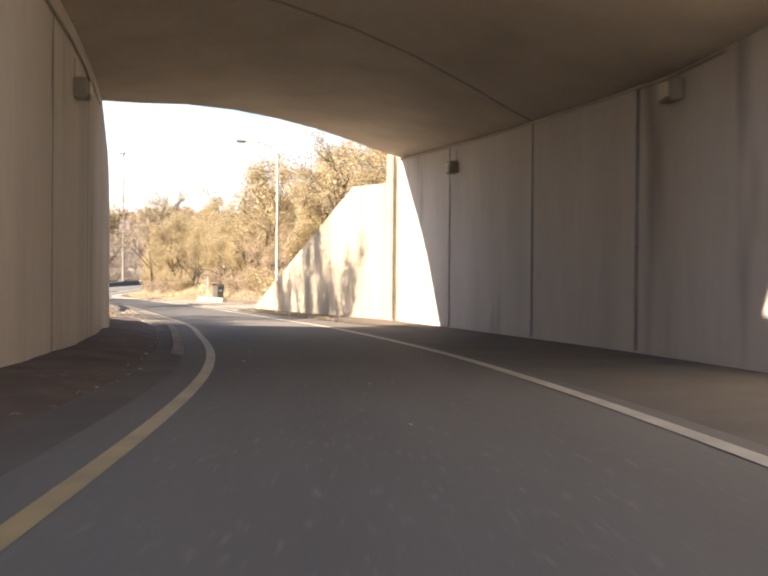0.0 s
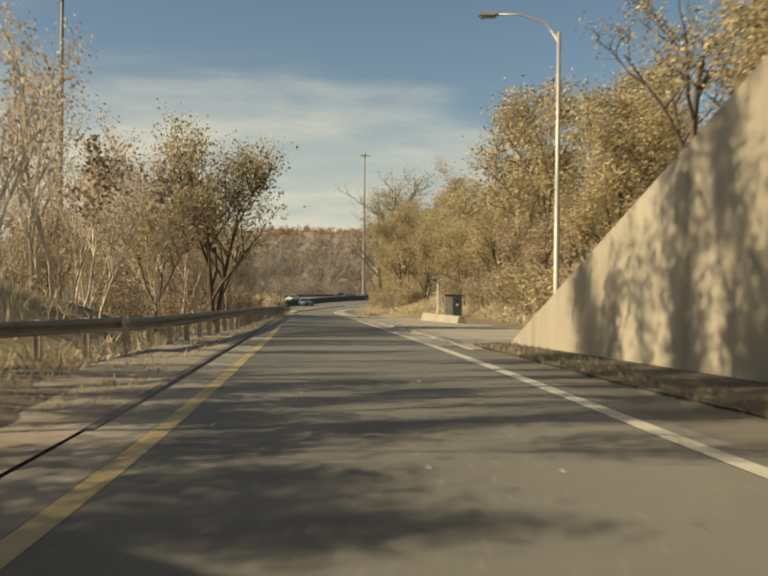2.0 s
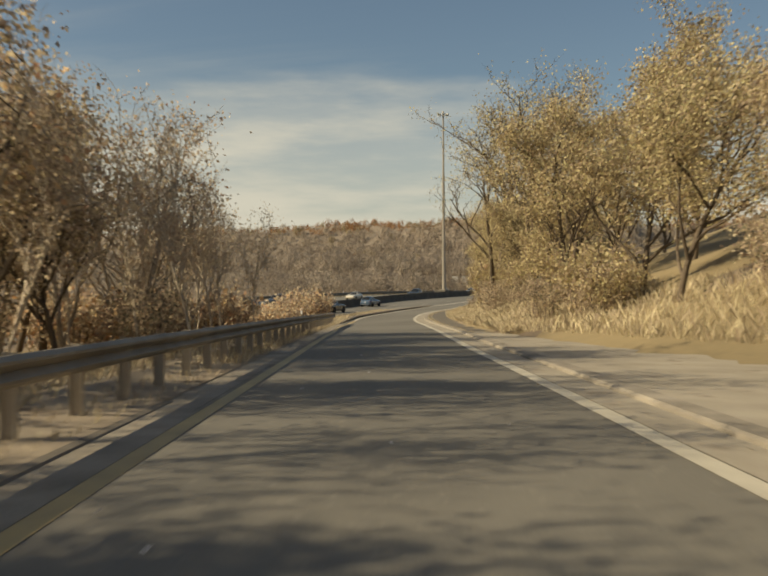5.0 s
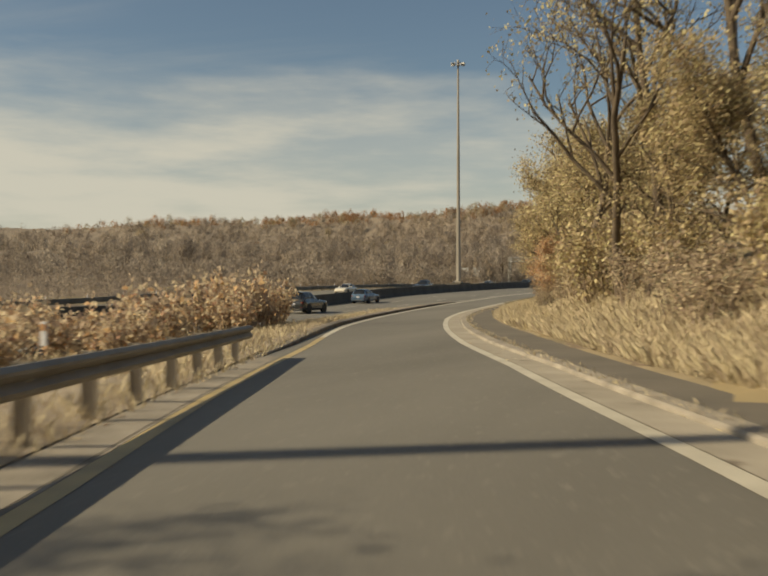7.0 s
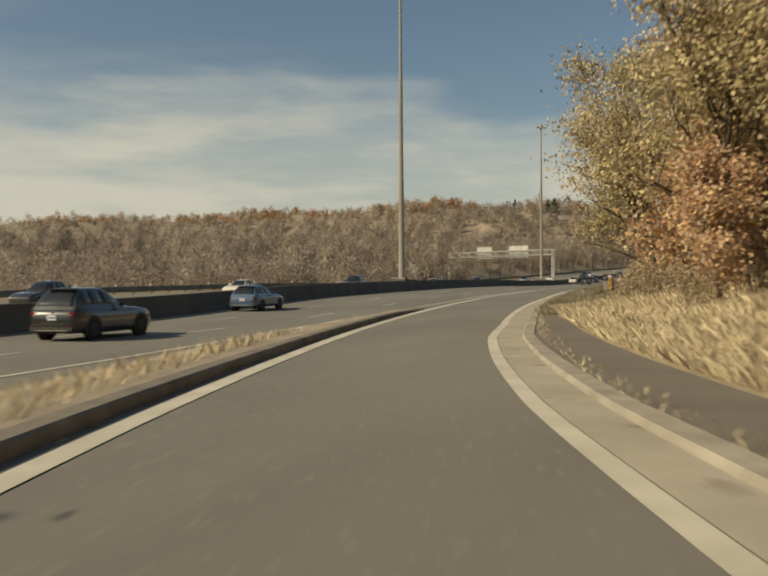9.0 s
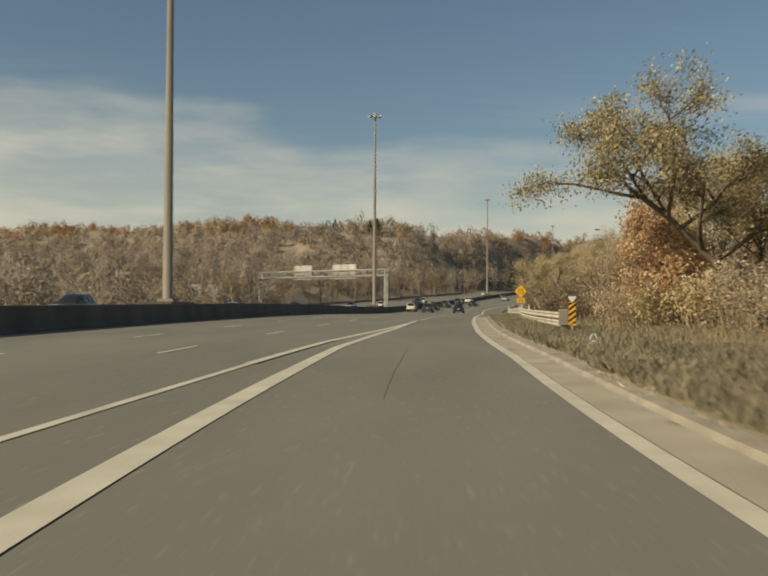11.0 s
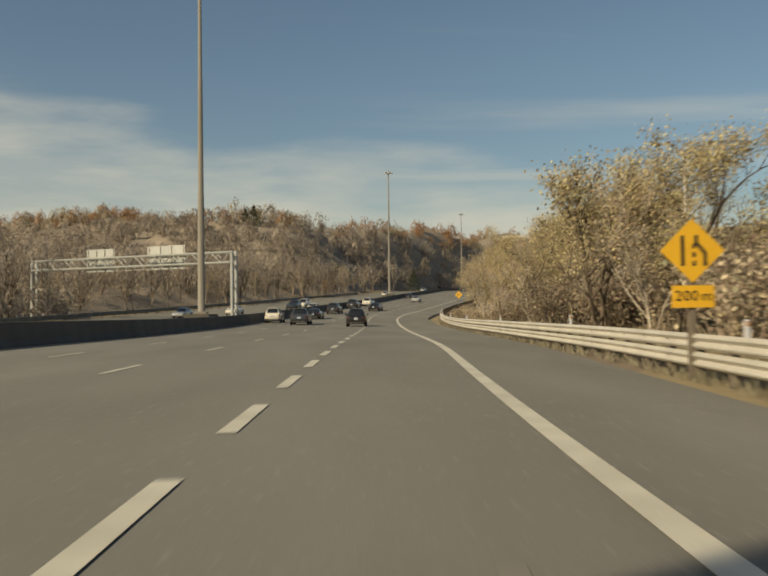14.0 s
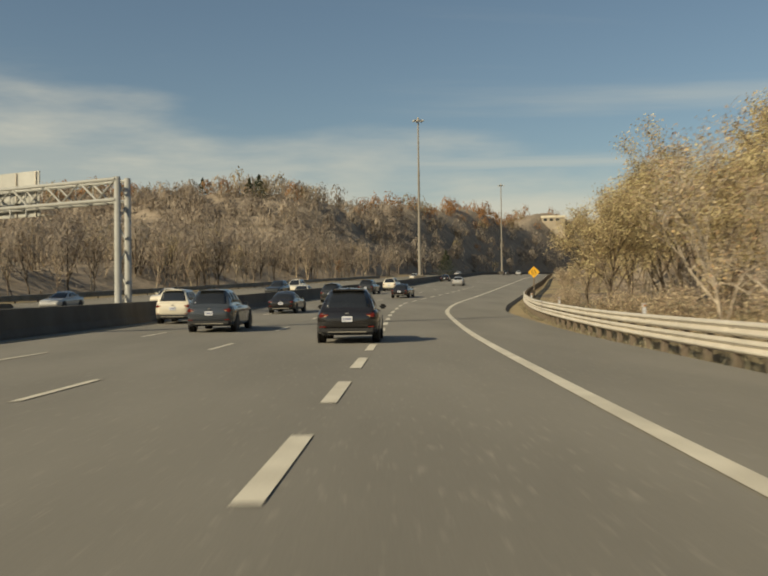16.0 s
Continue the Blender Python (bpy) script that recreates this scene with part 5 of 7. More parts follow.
def fast_mesh(name, verts, faces, mats, index=None, smooth=False):
    """A mesh from arrays; faces all of one size."""
    verts, faces = np.asarray(verts, np.float32), np.asarray(faces, np.int32)
    k = faces.shape[1]
    me = bpy.data.meshes.new(name)
    me.vertices.add(len(verts)); me.vertices.foreach_set("co", verts.ravel())
    me.loops.add(faces.size); me.loops.foreach_set("vertex_index", faces.ravel())
    me.polygons.add(len(faces)); me.polygons.foreach_set("loop_start", np.arange(0, faces.size, k, dtype=np.int32))
    for m in mats:
        me.materials.append(m)
    if index is not None:
        me.polygons.foreach_set("material_index", np.asarray(index, np.int32))
    if smooth:
        me.polygons.foreach_set("use_smooth", np.ones(len(faces), bool))
    me.update(calc_edges=True)
    return me


def leaf_quads(c, size, droop=0.0, long=1.5):
    """Pointed four-cornered leaves round the centres c."""
    n = len(c)
    a = rng.normal(size=(n, 3)); a[:, 2] -= droop
    a /= np.linalg.norm(a, axis=1)[:, None]
    b = rng.normal(size=(n, 3)); b -= a * (a * b).sum(1)[:, None]
    b /= np.linalg.norm(b, axis=1)[:, None]
    nn = np.cross(a, b)
    s = (size * rng.uniform(0.6, 1.35, n))[:, None]
    fold = nn * s * 0.22
    v = np.stack([c - a * s * long * 0.5, c + b * s * 0.5 + fold, c + a * s * long * 0.5, c - b * s * 0.5 + fold], 1).reshape(-1, 3)
    return v, np.arange(4 * n).reshape(n, 4)


def sticks(p0, p1, r0, r1, sides=3):
    """Many straight tapering sticks at once."""
    p0, p1 = np.asarray(p0, float), np.asarray(p1, float)
    n = len(p0)
    d = p1 - p0
    d /= np.linalg.norm(d, axis=1)[:, None] + 1e-9
    ref = np.where(np.abs(d[:, 2:3]) > 0.9, np.array([[1.0, 0, 0]]), np.array([[0, 0, 1.0]]))
    a = np.cross(d, ref); a /= np.linalg.norm(a, axis=1)[:, None] + 1e-9
    b = np.cross(d, a)
    t = 2 * np.pi * np.arange(sides) / sides
    ring = a[:, None] * np.cos(t)[None, :, None] + b[:, None] * np.sin(t)[None, :, None]
    v = np.concatenate([p0[:, None] + ring * np.reshape(r0, (-1, 1, 1)), p1[:, None] + ring * np.reshape(r1, (-1, 1, 1))], 1).reshape(-1, 3)
    base = (np.arange(n) * 2 * sides)[:, None]
    f = np.concatenate([base + np.array([k, (k + 1) % sides, sides + (k + 1) % sides, sides + k]) for k in range(sides)], 0)
    return v, f


def skeleton_of(height, spread, lean, levels, trunk_r, fork=0.3, up=0.55, first=6, kids=(3, 4), bend=0.13):
    """Limbs of a tree: lists of segments with radii, and the outer ends."""
    seg, ends = [], []

    def grow(p, d, length, r, level):
        n = 4 if level < 2 else 3
        q, pts = p, [p]
        for i in range(n):
            d = (d + Vector(rng.normal(0, bend + 0.05 * level, 3)) + Vector((0, 0, 0.05 * up))).normalized()
            q2 = q + d * (length / n)
            r2 = max(0.006, r * (1 - 0.6 * (i + 1) / n))
            seg.append((tuple(q), tuple(q2), max(0.006, r * (1 - 0.6 * i / n)), r2, level))
            q = q2
            pts.append(q)
        if level >= levels:
            ends.extend([(tuple(pts[i]), tuple(d)) for i in range(1, n + 1)])
            return
        m = first if level == 0 else int(rng.integers(kids[0], kids[1] + 1))
        for k in range(m):
            f = fork + (1 - fork) * (k + 0.6) / m if level == 0 else 0.35 + 0.65 * (k + 0.7) / m
            i = min(n - 1, int(f * n))
            b = pts[i].lerp(pts[i + 1], f * n - i) if i + 1 < len(pts) else pts[-1]
            t = rng.uniform(0, 2 * math.pi)
            out = Vector((math.cos(t), math.sin(t), 0)) * spread + Vector((0, 0, up + rng.uniform(-0.15, 0.35)))
            nd = (out.normalized() * 0.75 + d * 0.45).normalized()
            grow(b, nd, length * rng.uniform(0.42, 0.62) * (1.15 - 0.35 * f if level == 0 else 0.95), max(0.008, r * (0.62 - 0.3 * f) + 0.006), level + 1)

    grow(Vector((0, 0, -0.3)), Vector((lean[0], lean[1], 1)).normalized(), height * 0.82, trunk_r, 0)
    return seg, ends


def make_tree(label, leaf, height, spread=0.8, lean=(0, 0), levels=3, trunk_r=0.16, leaves=7000, size=0.13, bark="bark", fork=0.3, first=6, up=0.5, cloud=0.35, twigs=1, name="tree", category="tree", droop=0.1, kids=(3, 4), extra=None, share=0.2, bend=0.13, second=None):
    seg, ends = skeleton_of(height, spread, lean, levels, trunk_r, fork, up, first, kids, bend)
    if second:
        more = skeleton_of(height * 0.95, spread, second, levels, trunk_r * 0.85, fork, up, first, kids, bend)
        seg, ends = seg + more[0], ends + more[1]
    thick = [s for s in seg if s[2] > 0.045]
    thin = [s for s in seg if s[2] <= 0.045]
    vs, fs, n = [], [], 0
    for part_seg, sides in ((thick, 6), (thin, 3)):
        if part_seg:
            v, f = sticks([s[0] for s in part_seg], [s[1] for s in part_seg], [s[2] for s in part_seg], [s[3] for s in part_seg], sides)
            vs.append(v); fs.append(f + n); n += len(v)
    e = np.array([p for p, _ in ends]); dirs = np.array([d for _, d in ends])
    if twigs:
        i = np.repeat(np.arange(len(e)), twigs)
        dd = dirs[i] * 0.5 + rng.normal(0, 0.5, (len(i), 3)) + np.array((0, 0, 0.15 - droop))
        tips = e[i] + dd * rng.uniform(0.35, 0.9, (len(i), 1)) * (0.06 * height)
        v, f = sticks(e[i], tips, np.full(len(i), 0.010), np.full(len(i), 0.004), 3)
        vs.append(v); fs.append(f + n); n += len(v)
        e = np.concatenate([e, tips])
    ob = thing(name, label, category)
    part("trunk", fast_mesh("trunk", np.concatenate(vs), np.concatenate(fs), [M[bark]], smooth=True), ob)
    if leaves:
        c = e[rng.integers(0, len(e), leaves)] + rng.normal(0, cloud, (leaves, 3)) * np.array((1, 1, 0.8))
        c = c[c[:, 2] > 0.15]
        v, f = leaf_quads(c, size, droop)
        mats, idx = [M[leaf]], None
        if extra:
            mats.append(M[extra])
            idx = (rng.random(len(f)) < share).astype(int)
        part("crown", fast_mesh("crown", v, f, mats, idx), ob, "thinning autumn leaves")
    return ob


def make_bush(label, leaf, height, width, stems=22, leaves=2600, size=0.11, extra=None, bark="twig", share=0.3, name="bush", cloud=0.16):
    ob = thing(name, label, "bush")
    t = rng.uniform(0, 2 * np.pi, stems)
    r = np.sqrt(rng.random(stems)) * width * 0.3
    p0 = np.stack([r * np.cos(t), r * np.sin(t), np.full(stems, -0.2)], 1)
    h = height * rng.uniform(0.6, 1.0, stems)
    p1 = p0 + np.stack([np.cos(t) * width * 0.16 * rng.random(stems), np.sin(t) * width * 0.16 * rng.random(stems), h * 0.55], 1)
    p2 = p1 + np.stack([np.cos(t) * width * 0.25 * rng.random(stems) + rng.normal(0, .1, stems), np.sin(t) * width * 0.25 * rng.random(stems) + rng.normal(0, .1, stems), h * 0.45], 1)
    k = 4
    i = np.repeat(np.arange(stems), k)
    f0 = rng.random((len(i), 1))
    a = p1[i] * (1 - f0) + p2[i] * f0
    b = a + rng.normal(0, 0.3, (len(i), 3)) * np.array((1, 1, 0.6)) + np.array((0, 0, 0.25))
    A, B = np.concatenate([p0, p1, a]), np.concatenate([p1, p2, b])
    R0 = np.r_[np.full(stems, 0.03), np.full(stems, 0.02), np.full(len(i), 0.01)]
    R1 = np.r_[np.full(stems, 0.02), np.full(stems, 0.008), np.full(len(i), 0.004)]
    v, f = sticks(A, B, R0, R1, 3)
    part("stem", fast_mesh("stem", v, f, [M[bark]], smooth=True), ob)
    j = rng.integers(0, len(A), leaves)
    u = rng.random((leaves, 1))
    c = A[j] * (1 - u) + B[j] * u + rng.normal(0, cloud, (leaves, 3))
    c = c[c[:, 2] > 0.08]
    v, f = leaf_quads(c, size, 0.15)
    mats, idx = [M[leaf]], None
    if extra:
        mats.append(M[extra]); idx = (rng.random(len(f)) < share).astype(int)
    part("foliage", fast_mesh("foliage", v, f, mats, idx), ob, "dry autumn foliage")
    return ob


def plant(src, x, y, scale=1.0, turn=None, tall=1.0, sink=0.1, group=""):
    """A copy of a plant on the ground at x, y."""
    z = float(ground_z(x, y)) - sink
    turn = rng.uniform(0, 360) if turn is None else turn
    ob = copy_thing(src, Matrix.Translation((x, y, z)) @ pose(0, 0, 0, rng.uniform(-3, 3), rng.uniform(-3, 3), turn) @ Matrix.Diagonal((scale, scale, scale * tall, 1)))
    if group:
        tagged(ob, group=group)
    return ob


def drop_source(obs):
    """Take away the patterns from which the copies were made."""
    for ob in obs:
        for o in (*ob.children_recursive, ob):
            bpy.data.objects.remove(o)


SRC = {
    "gold": [make_tree("golden autumn tree with a loose rounded crown", "leaf_gold", h, 0.85, leaves=13500, size=0.105, extra="leaf_olive", share=0.4, cloud=0.45, first=9, fork=0.10) for h in (10, 11, 9)],
    "olive": [make_tree("olive-brown autumn tree with a thinning crown", "leaf_olive", h, 0.8, leaves=13500, size=0.10, extra="leaf_gold", share=0.4, cloud=0.42, first=9, fork=0.12) for h in (10, 12)],
    "brown": [make_tree("brown-leaved autumn tree on thin limbs", "leaf_brown", h, 0.75, leaves=4800, size=0.11, extra="leaf_gold", share=0.3, cloud=0.38, first=7, fork=0.15) for h in (8, 9)],
    "rust": [make_tree("rusty orange autumn tree of low growth", "leaf_rust", 6.5, 0.95, leaves=9500, size=0.14, extra="leaf_brown", share=0.4, cloud=0.42, first=8, fork=0.06, trunk_r=0.1)],
    "bare": [make_tree("nearly bare tree with dark spreading limbs", "leaf_olive", h, 0.9, leaves=1600, size=0.11, cloud=0.3, trunk_r=0.24, first=7, fork=0.35, twigs=2, kids=(3, 4)) for h in (14, 15)],
    "thicket": [make_tree("half-bare thicket tree with grey twigs and curled brown leaves", "leaf_brown", h, 0.7, leaves=950, size=0.10, bark="thicket", extra="leaf_rust", share=0.2, cloud=0.34, trunk_r=0.1, first=10, fork=0.06, twigs=2, bend=0.17) for h in (8.5, 7.5)],
    "sapling": [make_tree("slender pale sapling with few brown leaves", "leaf_brown", h, 0.35, levels=2, leaves=650, size=0.09, bark="bark_pale", trunk_r=0.065, first=9, fork=0.25, up=1.0, cloud=0.3, twigs=2, name="sapling", category="sapling") for h in (7.5, 8.5, 6.5)],
    "dark": [make_tree("dark two-limbed roadside tree with sparse leaves", "leaf_olive", 10.5, 0.6, lean=(0.14, 0.05), leaves=7000, size=0.115, extra="leaf_gold", share=0.45, cloud=0.36, trunk_r=0.15, first=7, fork=0.28, bend=0.04)],
    "forked": [make_tree("dark two-limbed tree with a dense olive-brown crown", "leaf_olive", 7.5, 0.6, lean=(-0.03, 0.0), second=(0.14, 0.05), leaves=8200, size=0.095, extra="leaf_gold", share=0.4, cloud=0.32, trunk_r=0.13, first=9, fork=0.22, bend=0.05, up=0.45)],
    "slim": [make_tree("slim pale-stemmed tree with clumps of dark curled leaves", "leaf_dull", h, 0.5, levels=2, leaves=750, size=0.12, bark="bark_pale", trunk_r=0.06, first=7, fork=0.4, up=0.9, cloud=0.16, twigs=2, extra="leaf_brown", share=0.3) for h in (5.6, 6.2)],
    "droop": [make_tree("large tree with drooping olive branches", "leaf_olive", 12, 1.1, lean=(-0.85, -0.05), leaves=26000, size=0.085, extra="weed", share=0.4, cloud=0.35, trunk_r=0.26, first=8, fork=0.4, up=0.15, droop=0.5, twigs=2)],
    "sumac": [make_bush("dry sumac bush with curled brown leaves", "leaf_brown", h, 2.6, leaves=900, size=0.15, extra="leaf_rust", share=0.18) for h in (2.1, 2.5)],
    "shrub": [make_bush("grey-brown roadside shrub, half bare", "leaf_brown", h, 2.8, stems=30, leaves=1600, size=0.08, extra="weed", share=0.25, cloud=0.2) for h in (2.4, 3.0)],
    "brush": [make_bush("dark brown brush with dead curled leaves", "leaf_dull", h, 2.8, stems=30, leaves=1700, size=0.075, extra="weed", share=0.3, cloud=0.2, bark="bark") for h in (2.4, 3.0)],
    "goldbush": [make_bush("yellow-leaved bush on a bank", "leaf_gold", 3.2, 3.4, stems=36, leaves=3000, size=0.11, extra="leaf_olive", share=0.4, cloud=0.22)],
}
for k, obs in SRC.items():
    for ob in obs:
        ob["group"] = {"sapling": "saplings of the thicket", "sumac": "sumac bushes", "shrub": "roadside shrubs", "brush": "brush on the slope", "goldbush": "bank bushes"}.get(k, "roadside trees")


def at(kind, s, d, scale=1.0, **kw):
    p = ramp(s, d)
    src = SRC[kind]
    return plant(src[int(rng.integers(0, len(src)))], float(p[0]), float(p[1]), scale, **kw)


def scatter(kind, n, s, d, lo=0.8, hi=1.2):
    for _ in range(n):
        at(kind, rng.uniform(*s), rng.uniform(*d), rng.uniform(lo, hi))


rng = np.random.default_rng(31)
# left thicket between the ramp and the highway
scatter("sapling", 36, (60, 92), (-21, -8.5), 0.75, 1.1)
scatter("sapling", 22, (84, 116), (-22, -7.5), 0.6, 0.95)
scatter("shrub", 24, (66, 116), (-16, -6.6), 0.5, 0.9)
at("forked", 76.9, -4.8, 1.0, turn=0); at("slim", 70.4, -6.1, 0.95); at("slim", 73, -5.9, 0.95); at("slim", 68, -8.4, 0.95); at("dark", 70, -6.4, 0.4)
for s, d, k in ((90, -9.5, .62), (100, -9, .64), (110, -8.2, .58), (98, -13, .66)):
    at("brown", s, d, k)
for s, d, k in ((108, -11.5, .9), (113, -13, .95), (118, -11.5, .9), (122, -14, .9), (126, -17, .9)):
    at("brown", s, d, k)
for s, d, k in ((50, -12.5, .62), (57, -11.2, .6), (66, -12, .7), (86, -8.2, .8), (98, -8.4, .95), (107, -8.6, 1.1), (114.6, -9.6, .95), (117.6, -8.0, .9), (121, -9.8, .85), (124.4, -8.6, .75), (128, -9.8, .6), (104, -13, 1.0), (113, -14, 1.05), (96, -12, 1.0)):
    at("thicket", s, d, k)
at("brown", 105.5, -9.4, 0.95); at("brown", 110, -10.6, 1.0); at("gold", 90, -15.5, 0.6); at("olive", 100, -15, 0.62); at("olive", 118, -13, 0.6)
scatter("sapling", 9, (64, 92), (-10, -7.4), 0.8, 1.0)
scatter("sapling", 7, (60, 84), (-8.5, -5.6), 0.5, 0.8)
for s, d, k in ((122.5, -9.6, 1.0), (125.5, -8.8, .95)):
    at("thicket", s, d, k)
scatter("sapling", 20, (82, 126), (-9.5, -5.2), 0.5, 0.8)
for x, y, k in ((-17.4, 39.5, 0.6), (-18.6, 42.1, 0.68), (-19.9, 44.7, 0.66), (-21.4, 47.7, 0.58)):
    plant(SRC["dark"][0], x, y, k, tall=1.7)
for s, d, k in ((39.5, -9.0, .5), (42, -9.4, .55), (44.5, -9.2, .5), (47.5, -9.6, .5)):
    at("dark", s, d, k)
# unseen trees added on the left bank to keep sun off the underpass
for x, y, k in ((-17, 18, 0.9), (-16, 8, 0.9), (-15, 12, .85)):
    plant(SRC["olive"][int(rng.integers(0, 2))], x, y, k)
scatter("sumac", 20, (114, 134), (-15, -6.8), 0.8, 1.2)
scatter("sumac", 30, (128, 172), (-13, -6.4), 0.6, 0.88)
scatter("sumac", 10, (118, 165), (-26, -14), 0.6, 0.9)
rng = np.random.default_rng(32)
# right bank
for s, d, k in ((52, 14, .7), (58, 16, .8), (64, 15, .85), (70, 17, .9), (78, 14, .8), (84, 16, .9), (90, 13.5, 1.1), (97, 15, .75), (104, 13, .62), (74, 22, 1), (92, 21, 1.05), (110, 15, .7), (128, 14, .9), (140, 13.5, .75), (150, 12.5, .65), (160, 12, .66), (174, 10.2, .92), (150, 19, .8), (166, 19, .8)):
    at("gold" if rng.random() < 0.6 else "olive", s, d, k)
for s, d, k in ((80, 12.5, .62), (85, 11.6, .55), (88, 14.6, .7), (93, 12.2, .58), (97.5, 12.4, .66), (102, 11.8, .6), (107, 11.4, .62), (112, 11.8, .66), (100, 17.5, .85), (83, 19, .85), (108, 18, .85), (76, 13.5, .6)):
    at(("olive", "brown", "gold")[int(rng.integers(0, 3))], s, d, k)
at("olive", 116.6, 9.6, 0.76); at("gold", 123, 10.2, 0.9); at("gold", 131, 9.2, 0.75); at("gold", 137, 10.5, 0.9)
at("bare", 70, 13, 0.85); at("bare", 60, 19, 0.8); at("bare", 172, 8.6, 1.05); at("bare", 164, 10.5, 1.1); at("bare", 184, 13, 0.9); at("bare", 155, 12, 1.05); at("bare", 147, 9.6, 0.85); at("bare", 48, 17, 0.6)
for s, d, k in ((180, 9.5, .8), (188, 11, .9), (196, 10, .95), (206, 12, 1.05), (214, 13.5, 1.0), (222, 14, .9), (200, 17, 1.1), (218, 19, 1.1)):
    at("olive" if rng.random() < 0.5 else "gold", s, d, k)
at("rust", 198, 8.2, 0.8); at("rust", 193, 7.6, 0.62); at("rust", 206, 9.0, 0.75); at("rust", 256, 9.8, 0.72)
at("droop", 249.5, 13.3, 0.82, turn=-4); at("olive", 258, 11.2, 0.72); at("rust", 251, 10.2, 0.6); at("goldbush", 252, 9.4, .7); at("goldbush", 247, 10.2, .7); at("goldbush", 258, 9.2, .6); at("shrub", 255, 8.6, .8); at("gold", 252, 13.5, 0.6); at("brown", 262, 14, 0.65); at("rust", 264, 12.5, 0.62); at("gold", 250, 17, 0.8)
scatter("goldbush", 9, (62, 114), (10.2, 14), 0.6, 1.0)
scatter("shrub", 14, (64, 114), (10.0, 13), 0.7, 1.05)
scatter("goldbush", 24, (118, 215), (8.0, 12), 0.6, 1.05)
scatter("shrub", 24, (216, 262), (8.8, 15), 0.6, 0.95)
scatter("shrub", 24, (118, 206), (6.8, 9.5), 0.45, 0.8)
at("gold", 197, 9.2, 0.95, turn=200); at("olive", 207, 9.0, 1.0); at("brown", 213, 9.4, 1.25); at("gold", 203, 7.8, 0.7); at("gold", 158, 9.6, 0.62); at("gold", 150, 10, 0.6); at("gold", 143, 9.6, 0.66)
rng = np.random.default_rng(33)
at("bare", 160, 8.3, 0.8, turn=120)
# brown slope behind the right guardrail
for _ in range(30):
    y = rng.uniform(256, 372)
    x = float(smooth_line(RR, y)) + 3.0 + 20 * rng.random()**1.5
    plant(SRC["brush"][int(rng.integers(0, 2))], x, y, rng.uniform(0.7, 1.15))
for _ in range(48):
    y = rng.uniform(262, 338)
    x = float(smooth_line(RR, y)) + 3.0 + 17 * rng.random()
    plant(SRC["brush" if rng.random() < 0.75 else "shrub"][int(rng.integers(0, 2))], x, y, rng.uniform(0.95, 1.4))
plant(SRC["forked"][0], -33, 318, 1.05); plant(SRC["thicket"][0], -37, 312, 0.7); plant(SRC["thicket"][1], -35.5, 322, 0.75); plant(SRC["olive"][1], -46.2, 344, 0.5)
for x, y, k in ((-42, 347, .62), (-39, 345, .58), (-45, 350.5, .6), (-36.5, 349, .66)):
    plant(SRC["olive"][int(rng.integers(0, 2))], x, y, k)
for x, y, k in ((-44.5, 293, .62), (-41, 281, .8), (-38, 274, .85), (-30, 300, .6)):
    plant(SRC["brown"][int(rng.integers(0, 2))], x, y, k)
for x, y, k in ((-43, 398, .68), (-40, 393, .8), (-38.5, 401, .85), (-42, 408, .65), (-36, 390, .85), (-33, 396, 1.0), (-41.5, 384, .6), (-37, 382, .75), (-43.8, 377, .6), (-40, 374, .72), (-34, 375, 1.0), (-29, 385, 1.0), (-37, 415, .8), (-34, 425, .8)):
    plant(SRC["gold" if rng.random() < 0.75 else "olive"][int(rng.integers(0, 2))], x, y, k)
for x, y, k in ((-49.6, 267, .5), (-48, 270.5, .6), (-48.4, 263.5, .5), (-46.5, 275, .6)):
    plant(SRC["brown"][int(rng.integers(0, 2))], x, y, k, sink=0.6)
for x, y, k in ((-50.2, 268.5, 1.2), (-49.2, 264.5, 1.2), (-48.6, 273, 1.3), (-47, 267, 1.3), (-49.4, 278, 1.2)):
    plant(SRC["brush"][int(rng.integers(0, 2))], x, y, k)
for x, y, k in ((-26, 372, .9), (-33, 356, .8), (-12, 400, 1.0)):
    plant(SRC["bare"][int(rng.integers(0, 2))], x, y, k)
for x, y, k in ((-45.6, 399, .7), (-44.6, 392, .75), (-45.2, 385, .7), (-45.4, 379, .75), (-44.2, 404, .7), (-43, 410, .7), (-46, 373, .8), (-45.5, 367, .8), (-42, 388, .8), (-42, 380, .9)):
    plant(SRC["shrub"][int(rng.integers(0, 2))], x, y, k)
for _ in range(12):
    y = rng.uniform(405, 600)
    plant(SRC["shrub"][int(rng.integers(0, 2))], float(f_redge(y)) + rng.uniform(9, 34), y, rng.uniform(0.8, 1.5))
for _ in range(14):
    y = rng.uniform(326, 372)
    plant(SRC["thicket"][int(rng.integers(0, 2))], float(smooth_line(RR, y)) + rng.uniform(3, 10), y, rng.uniform(0.5, 0.8))
plant(SRC["forked"][0], -50.6, 313.4, 0.8, turn=150); plant(SRC["olive"][0], -48.3, 312, 0.67); plant(SRC["thicket"][0], -49.6, 310.5, 0.6)
rng = np.random.default_rng(34)
